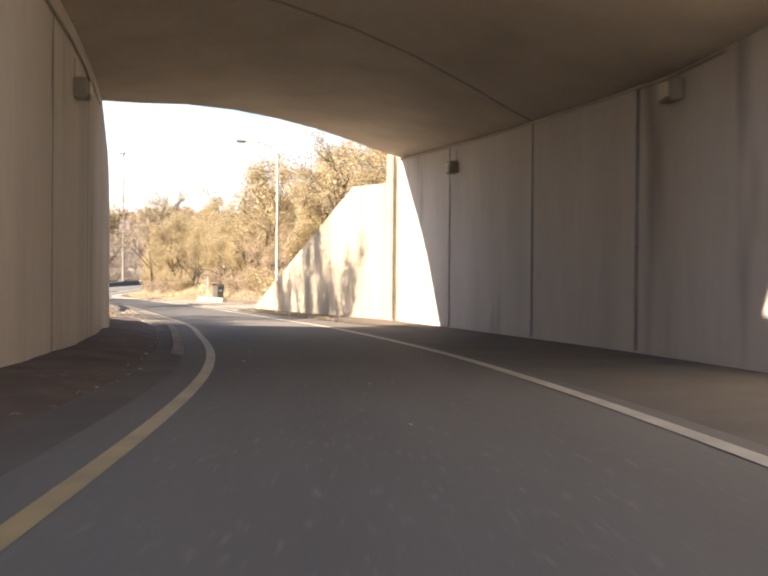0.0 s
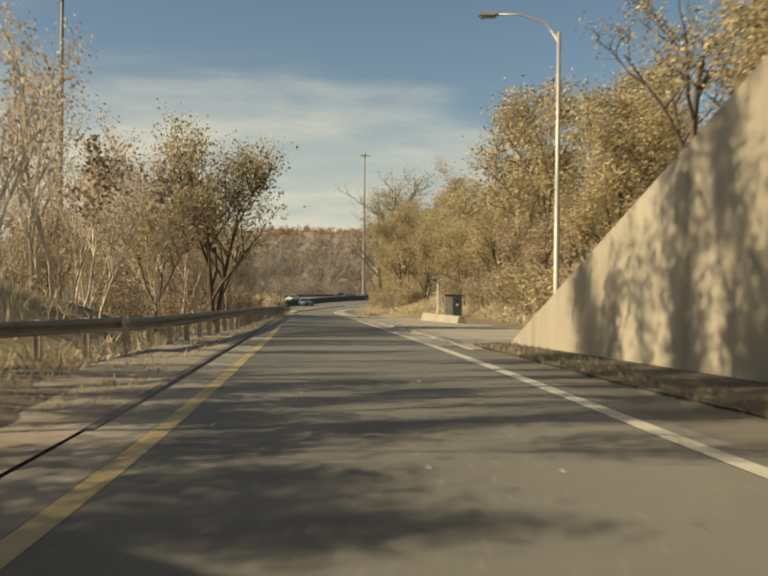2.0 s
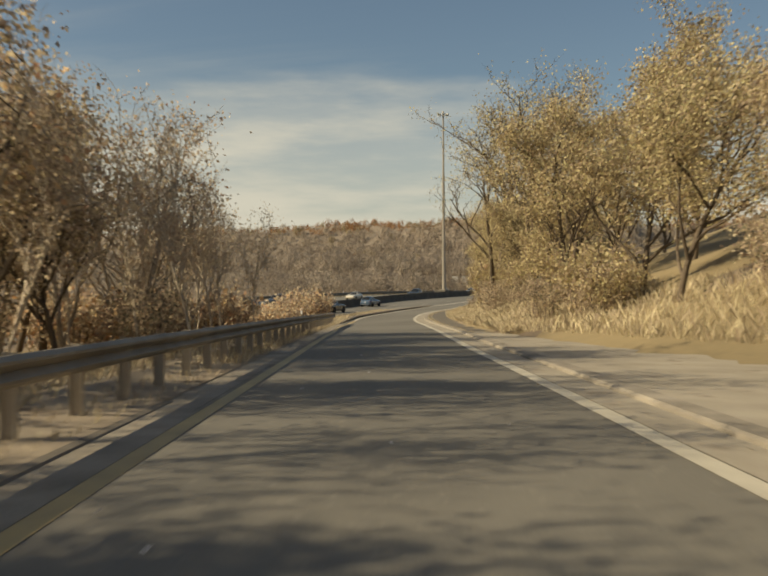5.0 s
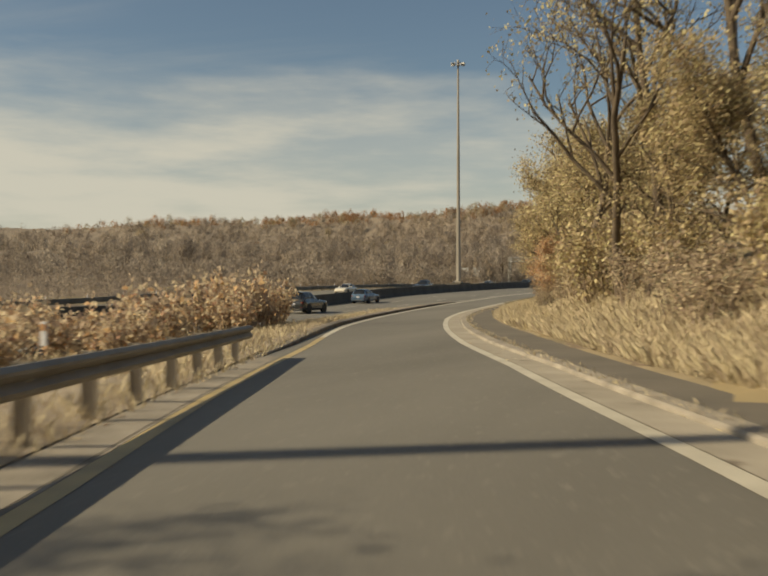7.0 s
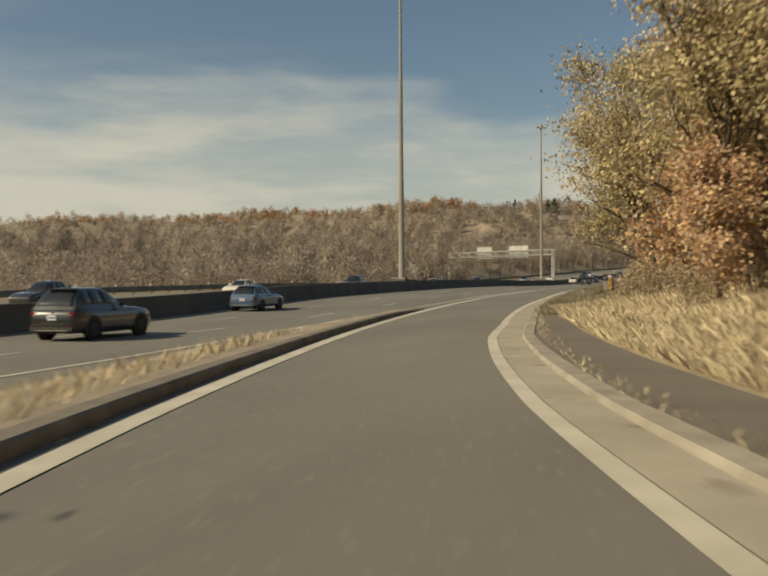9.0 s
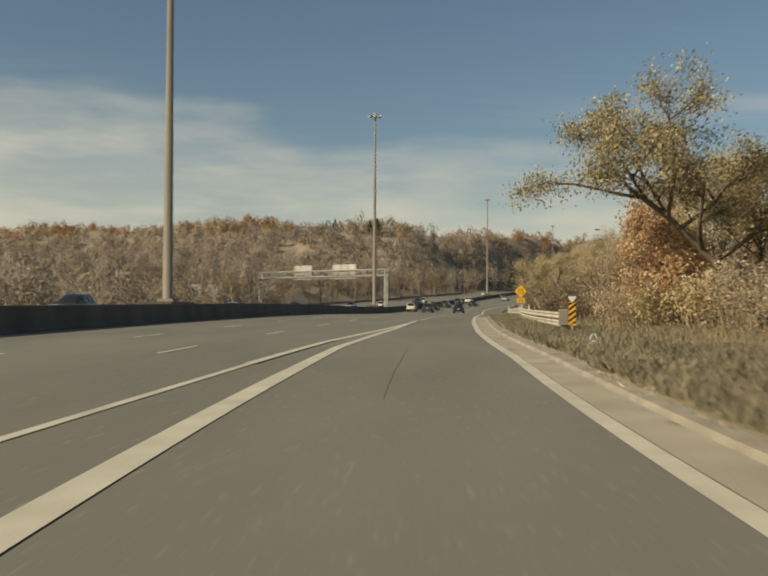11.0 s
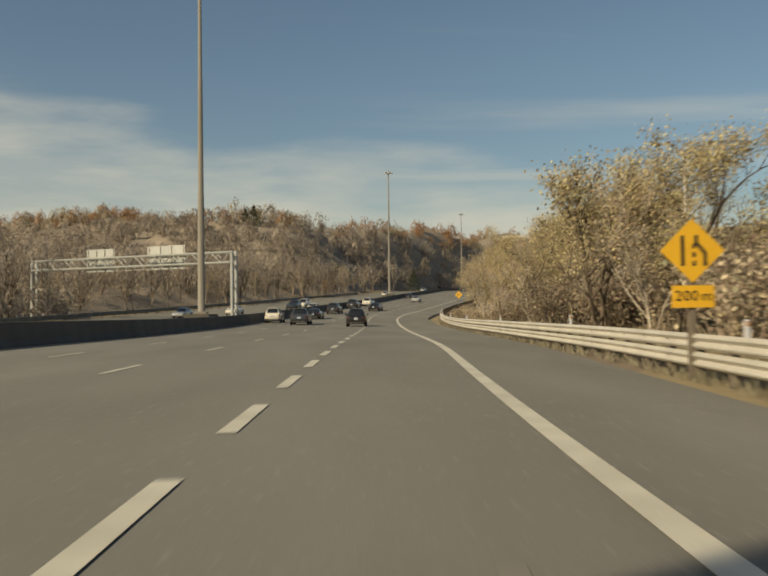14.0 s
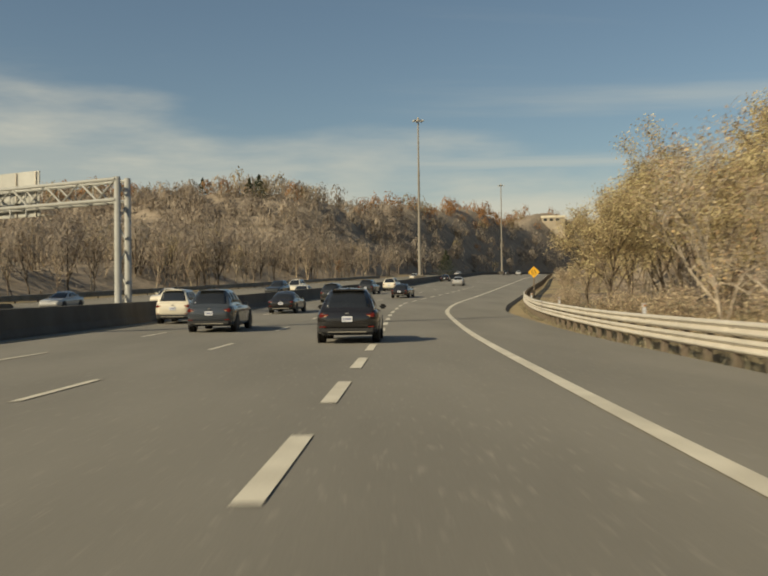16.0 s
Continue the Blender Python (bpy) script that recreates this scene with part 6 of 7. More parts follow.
# bare stems just beyond the underpass, on the left
scatter("sapling", 6, (50, 58), (-16, -10), 0.5, 0.66)
scatter("sapling", 5, (58, 66), (-13, -8.5), 0.55, 0.75)
for s, d, k in ((165, -9.0, 1.1), (167, -7.8, 1.2), (169.5, -8.6, 1.25), (171.5, -7.4, 1.15), (174, -8.4, 1.05), (163, -10.2, 1.1)):
    at("sumac", s, d, k)
drop_source([o for v in SRC.values() for o in v])


rng = np.random.default_rng(35)
def conifer(x, y, h, w):
    ob = thing("spruce", "small dark spruce on the bank", "tree", m=Matrix.Translation((x, y, float(ground_z(x, y)) - 0.1)))
    part("trunk", tube("trunk", [(0, 0, -0.2), (0, 0, h)], [0.1, 0.02], M["bark"], 7), ob)
    n = 5200
    z = rng.random(n)**0.8
    t = rng.uniform(0, 2 * np.pi, n)
    tier = 0.75 + 0.25 * np.cos(z * 34)
    r = (1 - z) * w / 2 * tier * np.sqrt(rng.uniform(0.15, 1, n))
    c = np.stack([r * np.cos(t), r * np.sin(t), 0.3 + z * (h - 0.3) - 0.12 * r], 1)
    v, f = leaf_quads(c, 0.13, 0.5, 2.2)
    part("crown", fast_mesh("crown", v, f, [M["needle"]]), ob, "dark green needles")


conifer(-38.7, 352, 5.5, 3.4)
conifer(-24, 330, 5, 3)


# ---- woods on the far hills: a canopy of rounded crowns, ragged with twigs ----
def wood_edge(x, y):
    """Metres inside the edge of the woods."""
    yc = np.clip(y, -299, 1099)
    left = np.minimum(f_far(yc) - 6 - x, y - np.interp(x, [-700, -260, -150, -100], [150, 260, 372, 392]))
    right = np.minimum(x - f_right(yc) - 15, y - 452)
    return np.where(x < f_bar(yc), left, right)


def twig_crown(n, width, low, high, size, long):
    """A loose rounded crown of twig bundles that face outwards."""
    u = rng.normal(size=(n, 3)); u[:, 2] += 0.35
    u /= np.linalg.norm(u, axis=1)[:, None]
    az, ph = np.arctan2(u[:, 1], u[:, 0]), rng.uniform(0, 6.3, 2)
    lump = (1 + 0.2 * np.sin(3 * az + ph[0]) + 0.12 * np.sin(5 * u[:, 2] + 2 * az + ph[1]))[:, None]
    c = u * np.array((width / 2, width / 2, (high - low) / 2)) * lump * rng.uniform(0.6, 1.0, (n, 1)) + np.array((0, 0, (high + low) / 2))
    nrm = u + 0.22 * rng.normal(size=(n, 3)); nrm /= np.linalg.norm(nrm, axis=1)[:, None]
    a = np.array((0, 0, 0.8)) + 0.6 * u + 0.3 * rng.normal(size=(n, 3)); a -= nrm * (a * nrm).sum(1)[:, None]
    a /= np.linalg.norm(a, axis=1)[:, None]
    b = np.cross(nrm, a)
    k = (size * rng.uniform(0.6, 1.35, n))[:, None]
    v = np.stack([c - a * k * long / 2, c + b * k / 2, c + a * k * long / 2, c - b * k / 2], 1).reshape(-1, 3)
    return v, np.arange(4 * n).reshape(n, 4)


def tint_of(x, y, top, tone):
    """How rusty the crowns are: most of all along the ridges."""
    return 0.3 * np.sin(x * 0.021 + 2) + 0.3 * np.sin(y * 0.017 + x * 0.008) + 0.6 * tone + np.clip(0.2 * (top - 20.5), -0.6, 1.6)


def canopy(x0, x1, y0, y1, step, cell, tall, twigs, size, seed, skip=None):
    r = np.random.default_rng(seed)
    gx, gy = np.arange(x0, x1, step), np.arange(y0, y1, step)
    X, Y = np.meshgrid(gx, gy)
    X, Y = X + r.uniform(-0.3, 0.3, X.shape) * step, Y + r.uniform(-0.3, 0.3, Y.shape) * step
    nx, ny = int((x1 - x0) / cell) + 4, int((y1 - y0) / cell) + 4
    CX, CY = r.random((ny, nx)), r.random((ny, nx))
    CH, TONE = r.uniform(0.55, 1.25, (ny, nx)), r.normal(size=(ny, nx))
    ix, iy = ((X - x0) / cell).astype(int) + 1, ((Y - y0) / cell).astype(int) + 1
    ix, iy = np.clip(ix, 1, nx - 2), np.clip(iy, 1, ny - 2)
    crown, tone = np.zeros(X.shape), np.zeros(X.shape)
    for dx in (-1, 0, 1):
        for dy in (-1, 0, 1):
            cx, cy = ix + dx, iy + dy
            px, py = x0 + (cx - 1 + CX[cy, cx]) * cell, y0 + (cy - 1 + CY[cy, cx]) * cell
            q = np.hypot(X - px, Y - py) / (0.85 * cell * (0.6 + 0.5 * CH[cy, cx]))
            c = CH[cy, cx] * np.sqrt(np.clip(1 - q * q, 0, 1))
            tone = np.where(c > crown, TONE[cy, cx], tone)
            crown = np.maximum(crown, c)
    edge = wood_edge(X, Y)
    Z = ground_z(X, Y) - 0.3 + smoothstep(0.5, 12, edge) * tall * (0.38 + 0.62 * crown) * (1 + 0.09 * r.normal(size=X.shape))
    ok = edge > -0.5
    if skip:
        away = np.maximum(np.maximum(skip[0] - X, X - skip[1]), np.maximum(skip[2] - Y, Y - skip[3]))
        Z = Z - 4 * (1 - smoothstep(0, 30, away))
        ok &= ~((X > skip[0]) & (X < skip[1]) & (Y > skip[2]) & (Y < skip[3]))
    top = hill(X, Y)
    warm = tint_of(X, Y, top, tone)
    kind = np.where(warm > 1.12, 2, np.where(warm > 0.75, 1, np.where(tone < -0.55, 4, 0)))
    n, k = X.shape
    f = np.arange((n - 1) * k).reshape(n - 1, k)[:, :-1].ravel()
    f = f[ok.ravel()[f] & ok.ravel()[f + k + 1]]
    P = np.stack([X, Y, Z], -1).reshape(-1, 3)
    F = np.stack([f, f + 1, f + k + 1, f + k], 1)
    face = (Y.ravel()[f] - 300) * (P[f + k, 2] - P[f, 2]) + (X.ravel()[f] + 55) * (P[f + 1, 2] - P[f, 2])
    front = f[face > -0.25 * step * np.hypot(Y.ravel()[f] - 300, X.ravel()[f] + 55)]
    j = front[r.integers(0, len(front), twigs)]
    u = r.random((twigs, 2))
    c = P[j] * (1 - u[:, :1]) + P[j + 1] * u[:, :1] + (P[j + k] - P[j]) * u[:, 1:]
    c[:, 2] += r.uniform(-0.2, 1.0, twigs) * (0.5 + size)
    v, q = leaf_quads(c, size, -1.5, 5.0)
    V = np.concatenate([P, v])
    used, inv = np.unique(np.concatenate([F.ravel(), q.ravel() + len(P)]), return_inverse=True)
    return V[used], inv.reshape(-1, 4), np.r_[kind.ravel()[f], kind.ravel()[j]], len(F)


rng = np.random.default_rng(36)
def woods():
    near = (-300, 110, 380, 760)
    a = canopy(*near, 2.0, 6.5, 3.6, 9000, 0.16, 1)
    b = canopy(-960, 420, 140, 1200, 4.2, 8.5, 5.0, 30000, 0.4, 2, skip=(-282, 92, 398, 742))
    V, F = np.concatenate([a[0], b[0]]), np.concatenate([a[1], b[1] + len(a[0])])
    me = fast_mesh("far_woods", V, F, [M["far_twig"], M["far_olive"], M["far_rust"], M["woods_under"], M["far_pale"]], np.r_[np.full(a[3], 3), a[2][a[3]:], np.full(b[3], 3), b[2][b[3]:]])
    tagged(new("far_woods", me), "bare grey and rusty November woods on the far hills", "woods", kind="stuff")
    # bare trees along the edge and scrub by the far guardrail
    kinds = []
    for i in range(5):
        seg, ends = skeleton_of(9, 0.62, (0, 0), 2, 0.12, 0.2, 0.75, 8, (3, 4))
        v2, f2 = sticks([q[0] for q in seg], [q[1] for q in seg], [q[2] for q in seg], [q[3] for q in seg], 3)
        e = np.array([q for q, _ in ends])
        j = rng.integers(0, len(e), 150)
        v, f = leaf_quads(e[j] + rng.normal(0, 0.4, (150, 3)), 0.16, -1.0, 4.0)
        kinds.append((np.concatenate([v, v2]), np.concatenate([f, f2 + len(v)]), np.r_[np.zeros(len(f)), np.ones(len(f2))]))
    for i in range(4):
        n = 76
        t, z = rng.uniform(0, 2 * np.pi, n), rng.random(n)
        q = 3.6 * np.sqrt(rng.random(n)) * (1 - 0.5 * z)
        v, f = leaf_quads(np.stack([q * np.cos(t), q * np.sin(t), z * 7 + 0.8], 1), 0.4, -1.0, 3.0)
        kinds.append((v, f, np.zeros(len(f))))
    for i in range(8):
        v, f = twig_crown(112, rng.uniform(6.0, 8.0), 1.6, rng.uniform(8.6, 10.4), 0.36, 4.0)
        v2, f2 = sticks(np.array([(0, 0, -0.5)]), np.array([(0, 0, 8.0)]), np.array([0.2]), np.array([0.06]), 3)
        kinds.append((np.concatenate([v, v2]), np.concatenate([f, f2 + len(v)]), np.r_[np.zeros(len(f)), np.ones(len(f2))]))
    for i in range(6):
        v, f = twig_crown(190, rng.uniform(5.0, 6.6), 1.2, rng.uniform(8.4, 10.0), 0.2, 5.5)
        a = rng.uniform(0, 2 * np.pi, 5)
        v2, f2 = sticks(np.array([(0, 0, -0.5)] + [(0, 0, 1.6)] * 5), np.array([(0, 0, 8.2)] + [(2.2 * math.cos(g), 2.2 * math.sin(g), rng.uniform(5.5, 8.6)) for g in a]), np.r_[0.15, np.full(5, 0.09)], np.r_[0.05, np.full(5, 0.02)], 3)
        kinds.append((np.concatenate([v, v2]), np.concatenate([f, f2 + len(v)]), np.r_[np.zeros(len(f)), np.ones(len(f2))]))
    n = 10500
    x4, y4 = rng.uniform(-560, 200, n), rng.uniform(300, 980, n)
    keep = (wood_edge(x4, y4) > 1) & (np.hypot(x4 + 60, y4 - 340) < 640) & (rng.random(n) < np.clip(1.45 - np.hypot(x4 + 90, y4 - 540) / 480, 0.3, 1))
    x4, y4 = x4[keep], y4[keep]
    # leave out what the ridges hide
    lie = lambda px, py: hill(px, py) + np.interp(py, [g for g, _ in HZ], [g for _, g in HZ])
    seen = np.zeros(len(x4), bool)
    for ex, ey in ((-37, 119), (-54, 172), (-60, 225), (-59, 290), (-58, 339)):
        far = np.hypot(x4 - ex, y4 - ey)
        most = np.max([(lie(ex + (x4 - ex) * k, ey + (y4 - ey) * k) + 4 * (k > 0.5) - 0.5) / (k * far) for k in np.linspace(0.3, 0.95, 16)], 0)
        seen |= (lie(x4, y4) + 8.5) / far > most
    x4, y4 = x4[seen], y4[seen]
    y1 = rng.uniform(385, 640, 900)
    x1 = f_far(y1) - 4 - 60 * rng.random(900)**1.6
    y2 = rng.uniform(100, 420, 1500)
    x2 = f_far(y2) - 3 - 95 * rng.random(1500)**1.7
    away = np.hypot(x2 + 45, y2 - np.minimum(150, y2 - 60))
    y3 = rng.uniform(395, 640, 600)
    x3 = f_right(y3) + 13 + 40 * rng.random(600)
    x, y = np.r_[x1[:320], x2, x3, x4], np.r_[y1[:320], y2, y3, y4]
    s = np.r_[rng.uniform(0.6, 1.05, 320), np.clip((0.05 * away - 2.2) / 9, 0.16, 0.7) * rng.uniform(0.5, 1.1, 1500), rng.uniform(0.10, 0.26, 600), rng.uniform(0.75, 1.2, len(x4))]
    z = ground_z(x, y)
    top = hill(x, y)
    tone = rng.normal(size=len(x))
    warm = tint_of(x, y, top, tone)
    tint = np.where(warm > 1.12, 2, np.where(warm > 0.75, 1, np.where(tone < -0.4, 5, 0)))
    V, F, I, b = [], [], [], 0
    for i in range(len(x)):
        v, f, k = kinds[int(rng.integers(0, 5)) if i < 320 else (int(rng.integers(5, 9)) if i < 2420 else int(rng.integers(17, 23) if math.hypot(x[i] + 58, y[i] - 340) < 220 else rng.integers(9, 17)))]
        t = rng.uniform(0, 2 * np.pi)
        c, q = math.cos(t) * s[i], math.sin(t) * s[i]
        V.append(np.stack([v[:, 0] * c - v[:, 1] * q + x[i], v[:, 0] * q + v[:, 1] * c + y[i], v[:, 2] * s[i] * rng.uniform(0.85, 1.2) + z[i]], 1))
        F.append(f + b); I.append(np.where(k > 0, 3 if rng.random() < 0.4 else 4, int(tint[i]))); b += len(v)
    me = fast_mesh("scrub", np.concatenate(V), np.concatenate(F), [M["far_twig"], M["far_olive"], M["far_rust"], M["bark"], M["twig"], M["far_pale"]], np.concatenate(I))
    tagged(new("scrub", me), "bare trees and brown scrub along the edge of the woods", "scrub", kind="stuff")


woods()
for x, y, h in ((-100, 676, 15), (-104, 680, 13), (-125, 700, 14), (-130, 702, 12), (-30, 700, 13)):
    conifer(x, y, h * 0.8, h * 1.0)


# ---- grass and weeds ----
def blades(name, x, y, height, width, mat, label, lean=0.35):
    n = len(x)
    z = ground_z(x, y)
    s, d = place_on(x, y)
    z = z + np.where((s > -60) & (s < 300) & (d > -4.2) & (d < 5.4), 0.3, np.where((y > 245) & (x < f_right(np.clip(y, -299, 1099)) + 4.2), 0.2, 0))
    t = rng.uniform(0, 2 * np.pi, n)
    h = height * rng.uniform(0.5, 1.2, n)
    wx, wy = np.cos(t) * width, np.sin(t) * width
    lx, ly = rng.normal(0, lean, n) * h, rng.normal(0, lean, n) * h
    v = np.stack([np.stack([x - wx, y - wy, z - 0.05], 1), np.stack([x + wx, y + wy, z - 0.05], 1),
                  np.stack([x + wx * 0.7 + lx * 0.5, y + wy * 0.7 + ly * 0.5, z + h * 0.6], 1), np.stack([x + lx, y + ly, z + h], 1)], 1).reshape(-1, 3)
    tagged(new(name, fast_mesh(name, v, np.arange(4 * n).reshape(n, 4), [M[mat]])), label, "grass", kind="stuff")


rng = np.random.default_rng(37)
def field(n, s, fd):
    q = rng.uniform(*s, n)
    p = ramp(q, fd(q, rng.random(n)))
    return p[:, 0], p[:, 1]


x, y = field(85000, (124, 212), lambda s, u: np.interp(s, [124, 158, 178, 200, 214, 268], [4.9, 4.9, 4.3, 4.3, 3.9, 3.8]) + u**1.5 * 6.5)
blades("dry_grass", x, y, 0.30, 0.0045, "blade", "tall dry tan grass on the right bank", 0.45)
x, y = field(2600, (124, END - 1), lambda s, u: np.interp(s, [124, 153, 178, 199, 241, 295], [3.72, 3.27, 2.62, 3.08, 3.36, 2.92]) + u**2 * 0.35)
blades("weeds", x, y, 0.11, 0.006, "blade", "tufts of dry grass along the kerb", 0.5)
x, y = field(42000, (205, END), lambda s, u: np.interp(s, [200, 215, 235, 253, 271, 295], [3.2, 3.4, 3.6, 3.3, 3.2, 3.0]) + u**1.2 * 3.4)
blades("weeds", x, y, 0.26, 0.010, "weed", "low dull weeds behind the kerb")
x, y = field(30000, (208, 268), lambda s, u: np.interp(s, [200, 214, 268], [4.0, 3.8, 3.8]) + u**1.4 * 7)
blades("weeds", x, y, 0.24, 0.008, "weed", "grey-brown dry weeds on the bank by the guardrail end")
x, y = field(2600, (46, 160), lambda s, u: -3.0 - u * 1.3)
blades("weeds", x, y, 0.1, 0.008, "blade", "short dry weeds behind the kerb")
x, y = field(4500, (106, 160), lambda s, u: -3.0 - u * 1.3)
blades("weeds", x, y, 0.17, 0.008, "blade", "dry grass between the guardrail posts")
x, y = field(9000, (66, 124), lambda s, u: np.interp(s, [66, 104, 112, 124], [9.9, 9.9, 7.4, 5.6]) + u**1.4 * 5)
blades("dry_grass", x, y, 0.45, 0.010, "blade", "dry grass at the foot of the bank")
x, y = field(12000, (46, 168), lambda s, u: -4.5 - u**1.3 * 6)
blades("weeds", x, y, 0.36, 0.009, "blade", "dry weeds under the guardrail")
x, y = field(12000, (140, 206), lambda s, u: -3.6 - u * np.interp(s, [140, 206], [6, 0.9]))
blades("dry_grass", x, y, 0.32, 0.009, "blade", "dry grass on the island beside the kerb")
x, y = field(3000, (42, 62), lambda s, u: np.interp(s, [42, 50, 62], [5.0, 4.4, 4.1]) + u * 2.0)
blades("weeds", x, y, 0.13, 0.014, "weed", "thin dull weeds at the foot of the wing wall")
yy = rng.uniform(254, 420, 5000)
blades("weeds", smooth_line(RR, yy) - 0.45 + 0.8 * rng.random(5000), yy, 0.2, 0.012, "weed", "short dry weeds under the guardrail")
yy = rng.uniform(254, 420, 15000)
xx = smooth_line(RR, yy) + 0.4 + 9 * rng.random(15000)**1.5
blades("weeds", xx, yy, 0.42, 0.012, "weed", "brown weeds below the guardrail")
# ---- vehicles ----
def lerp(a, b, t):
    return a + (b - a) * t


def wheel_meshes(r, w):
    prof = [(-w / 2, r * 0.62), (-w / 2, r * 0.93), (-w * 0.36, r), (w * 0.36, r), (w / 2, r * 0.93), (w / 2, r * 0.62)]
    n = 20
    vs = [(x, q * math.cos(2 * math.pi * k / n), q * math.sin(2 * math.pi * k / n)) for k in range(n) for x, q in prof]
    m = len(prof)
    fs = [(k * m + i, k * m + i + 1, ((k + 1) % n) * m + i + 1, ((k + 1) % n) * m + i) for k in range(n) for i in range(m - 1)]
    tyre = mesh_from("tyre", vs, fs, [M["tyre"]], smooth=True)
    bm = bmesh.new()
    for s in range(5):
        a = 2 * math.pi * s / 5
        b = box_bm(-w * 0.42, w * 0.42, -r * 0.09, r * 0.09, 0.0, r * 0.64)
        tmp = bpy.data.meshes.new("spoke"); b.to_mesh(tmp); b.free()
        tmp.transform(Matrix.Rotation(a, 4, "X"))
        bm.from_mesh(tmp); bpy.data.meshes.remove(tmp)
    bmesh.ops.create_cone(bm, cap_ends=True, segments=20, radius1=r * 0.2, radius2=r * 0.2, depth=w * 0.9, matrix=Matrix.Rotation(math.pi / 2, 4, "Y"))
    bmesh.ops.create_cone(bm, cap_ends=True, segments=20, radius1=r * 0.61, radius2=r * 0.61, depth=w * 0.5, matrix=Matrix.Rotation(math.pi / 2, 4, "Y"))
    return tyre, bm_mesh("rim", bm, M["rim"])


WHEELS = {}


def shell(name, f, ys, us, mat, th=0.0):
    """A smooth sheet through f(y, u), with a turned-in rim where th is given."""
    rows = [[Vector(f(y, u)) for u in us] for y in ys]
    n, k = len(rows), len(us)
    vs = [p for r in rows for p in r]
    i = np.arange((n - 1) * k).reshape(n - 1, k)[:, :-1].ravel()
    fs = np.stack([i, i + 1, i + k + 1, i + k], 1).tolist()
    if th:
        ring = [(0, j) for j in range(k)] + [(r, k - 1) for r in range(1, n)] + [(n - 1, j) for j in range(k - 2, -1, -1)] + [(r, 0) for r in range(n - 2, 0, -1)]
        base = len(vs)
        for r, j in ring:
            p = rows[r][j]
            vs.append(p + Vector((-p.x, 0, -0.6)).normalized() * th)
        m = len(ring)
        for q in range(m):
            a, c = ring[q], ring[(q + 1) % m]
            fs.append((a[0] * k + a[1], c[0] * k + c[1], base + (q + 1) % m, base + q))
    bm = bmesh.new()
    bv = [bm.verts.new(p) for p in vs]
    for q in fs:
        try:
            bm.faces.new([bv[j] for j in q])
        except ValueError:
            pass
    bmesh.ops.recalc_face_normals(bm, faces=bm.faces[:])
    return bm_mesh(name, bm, mat, smooth=True)


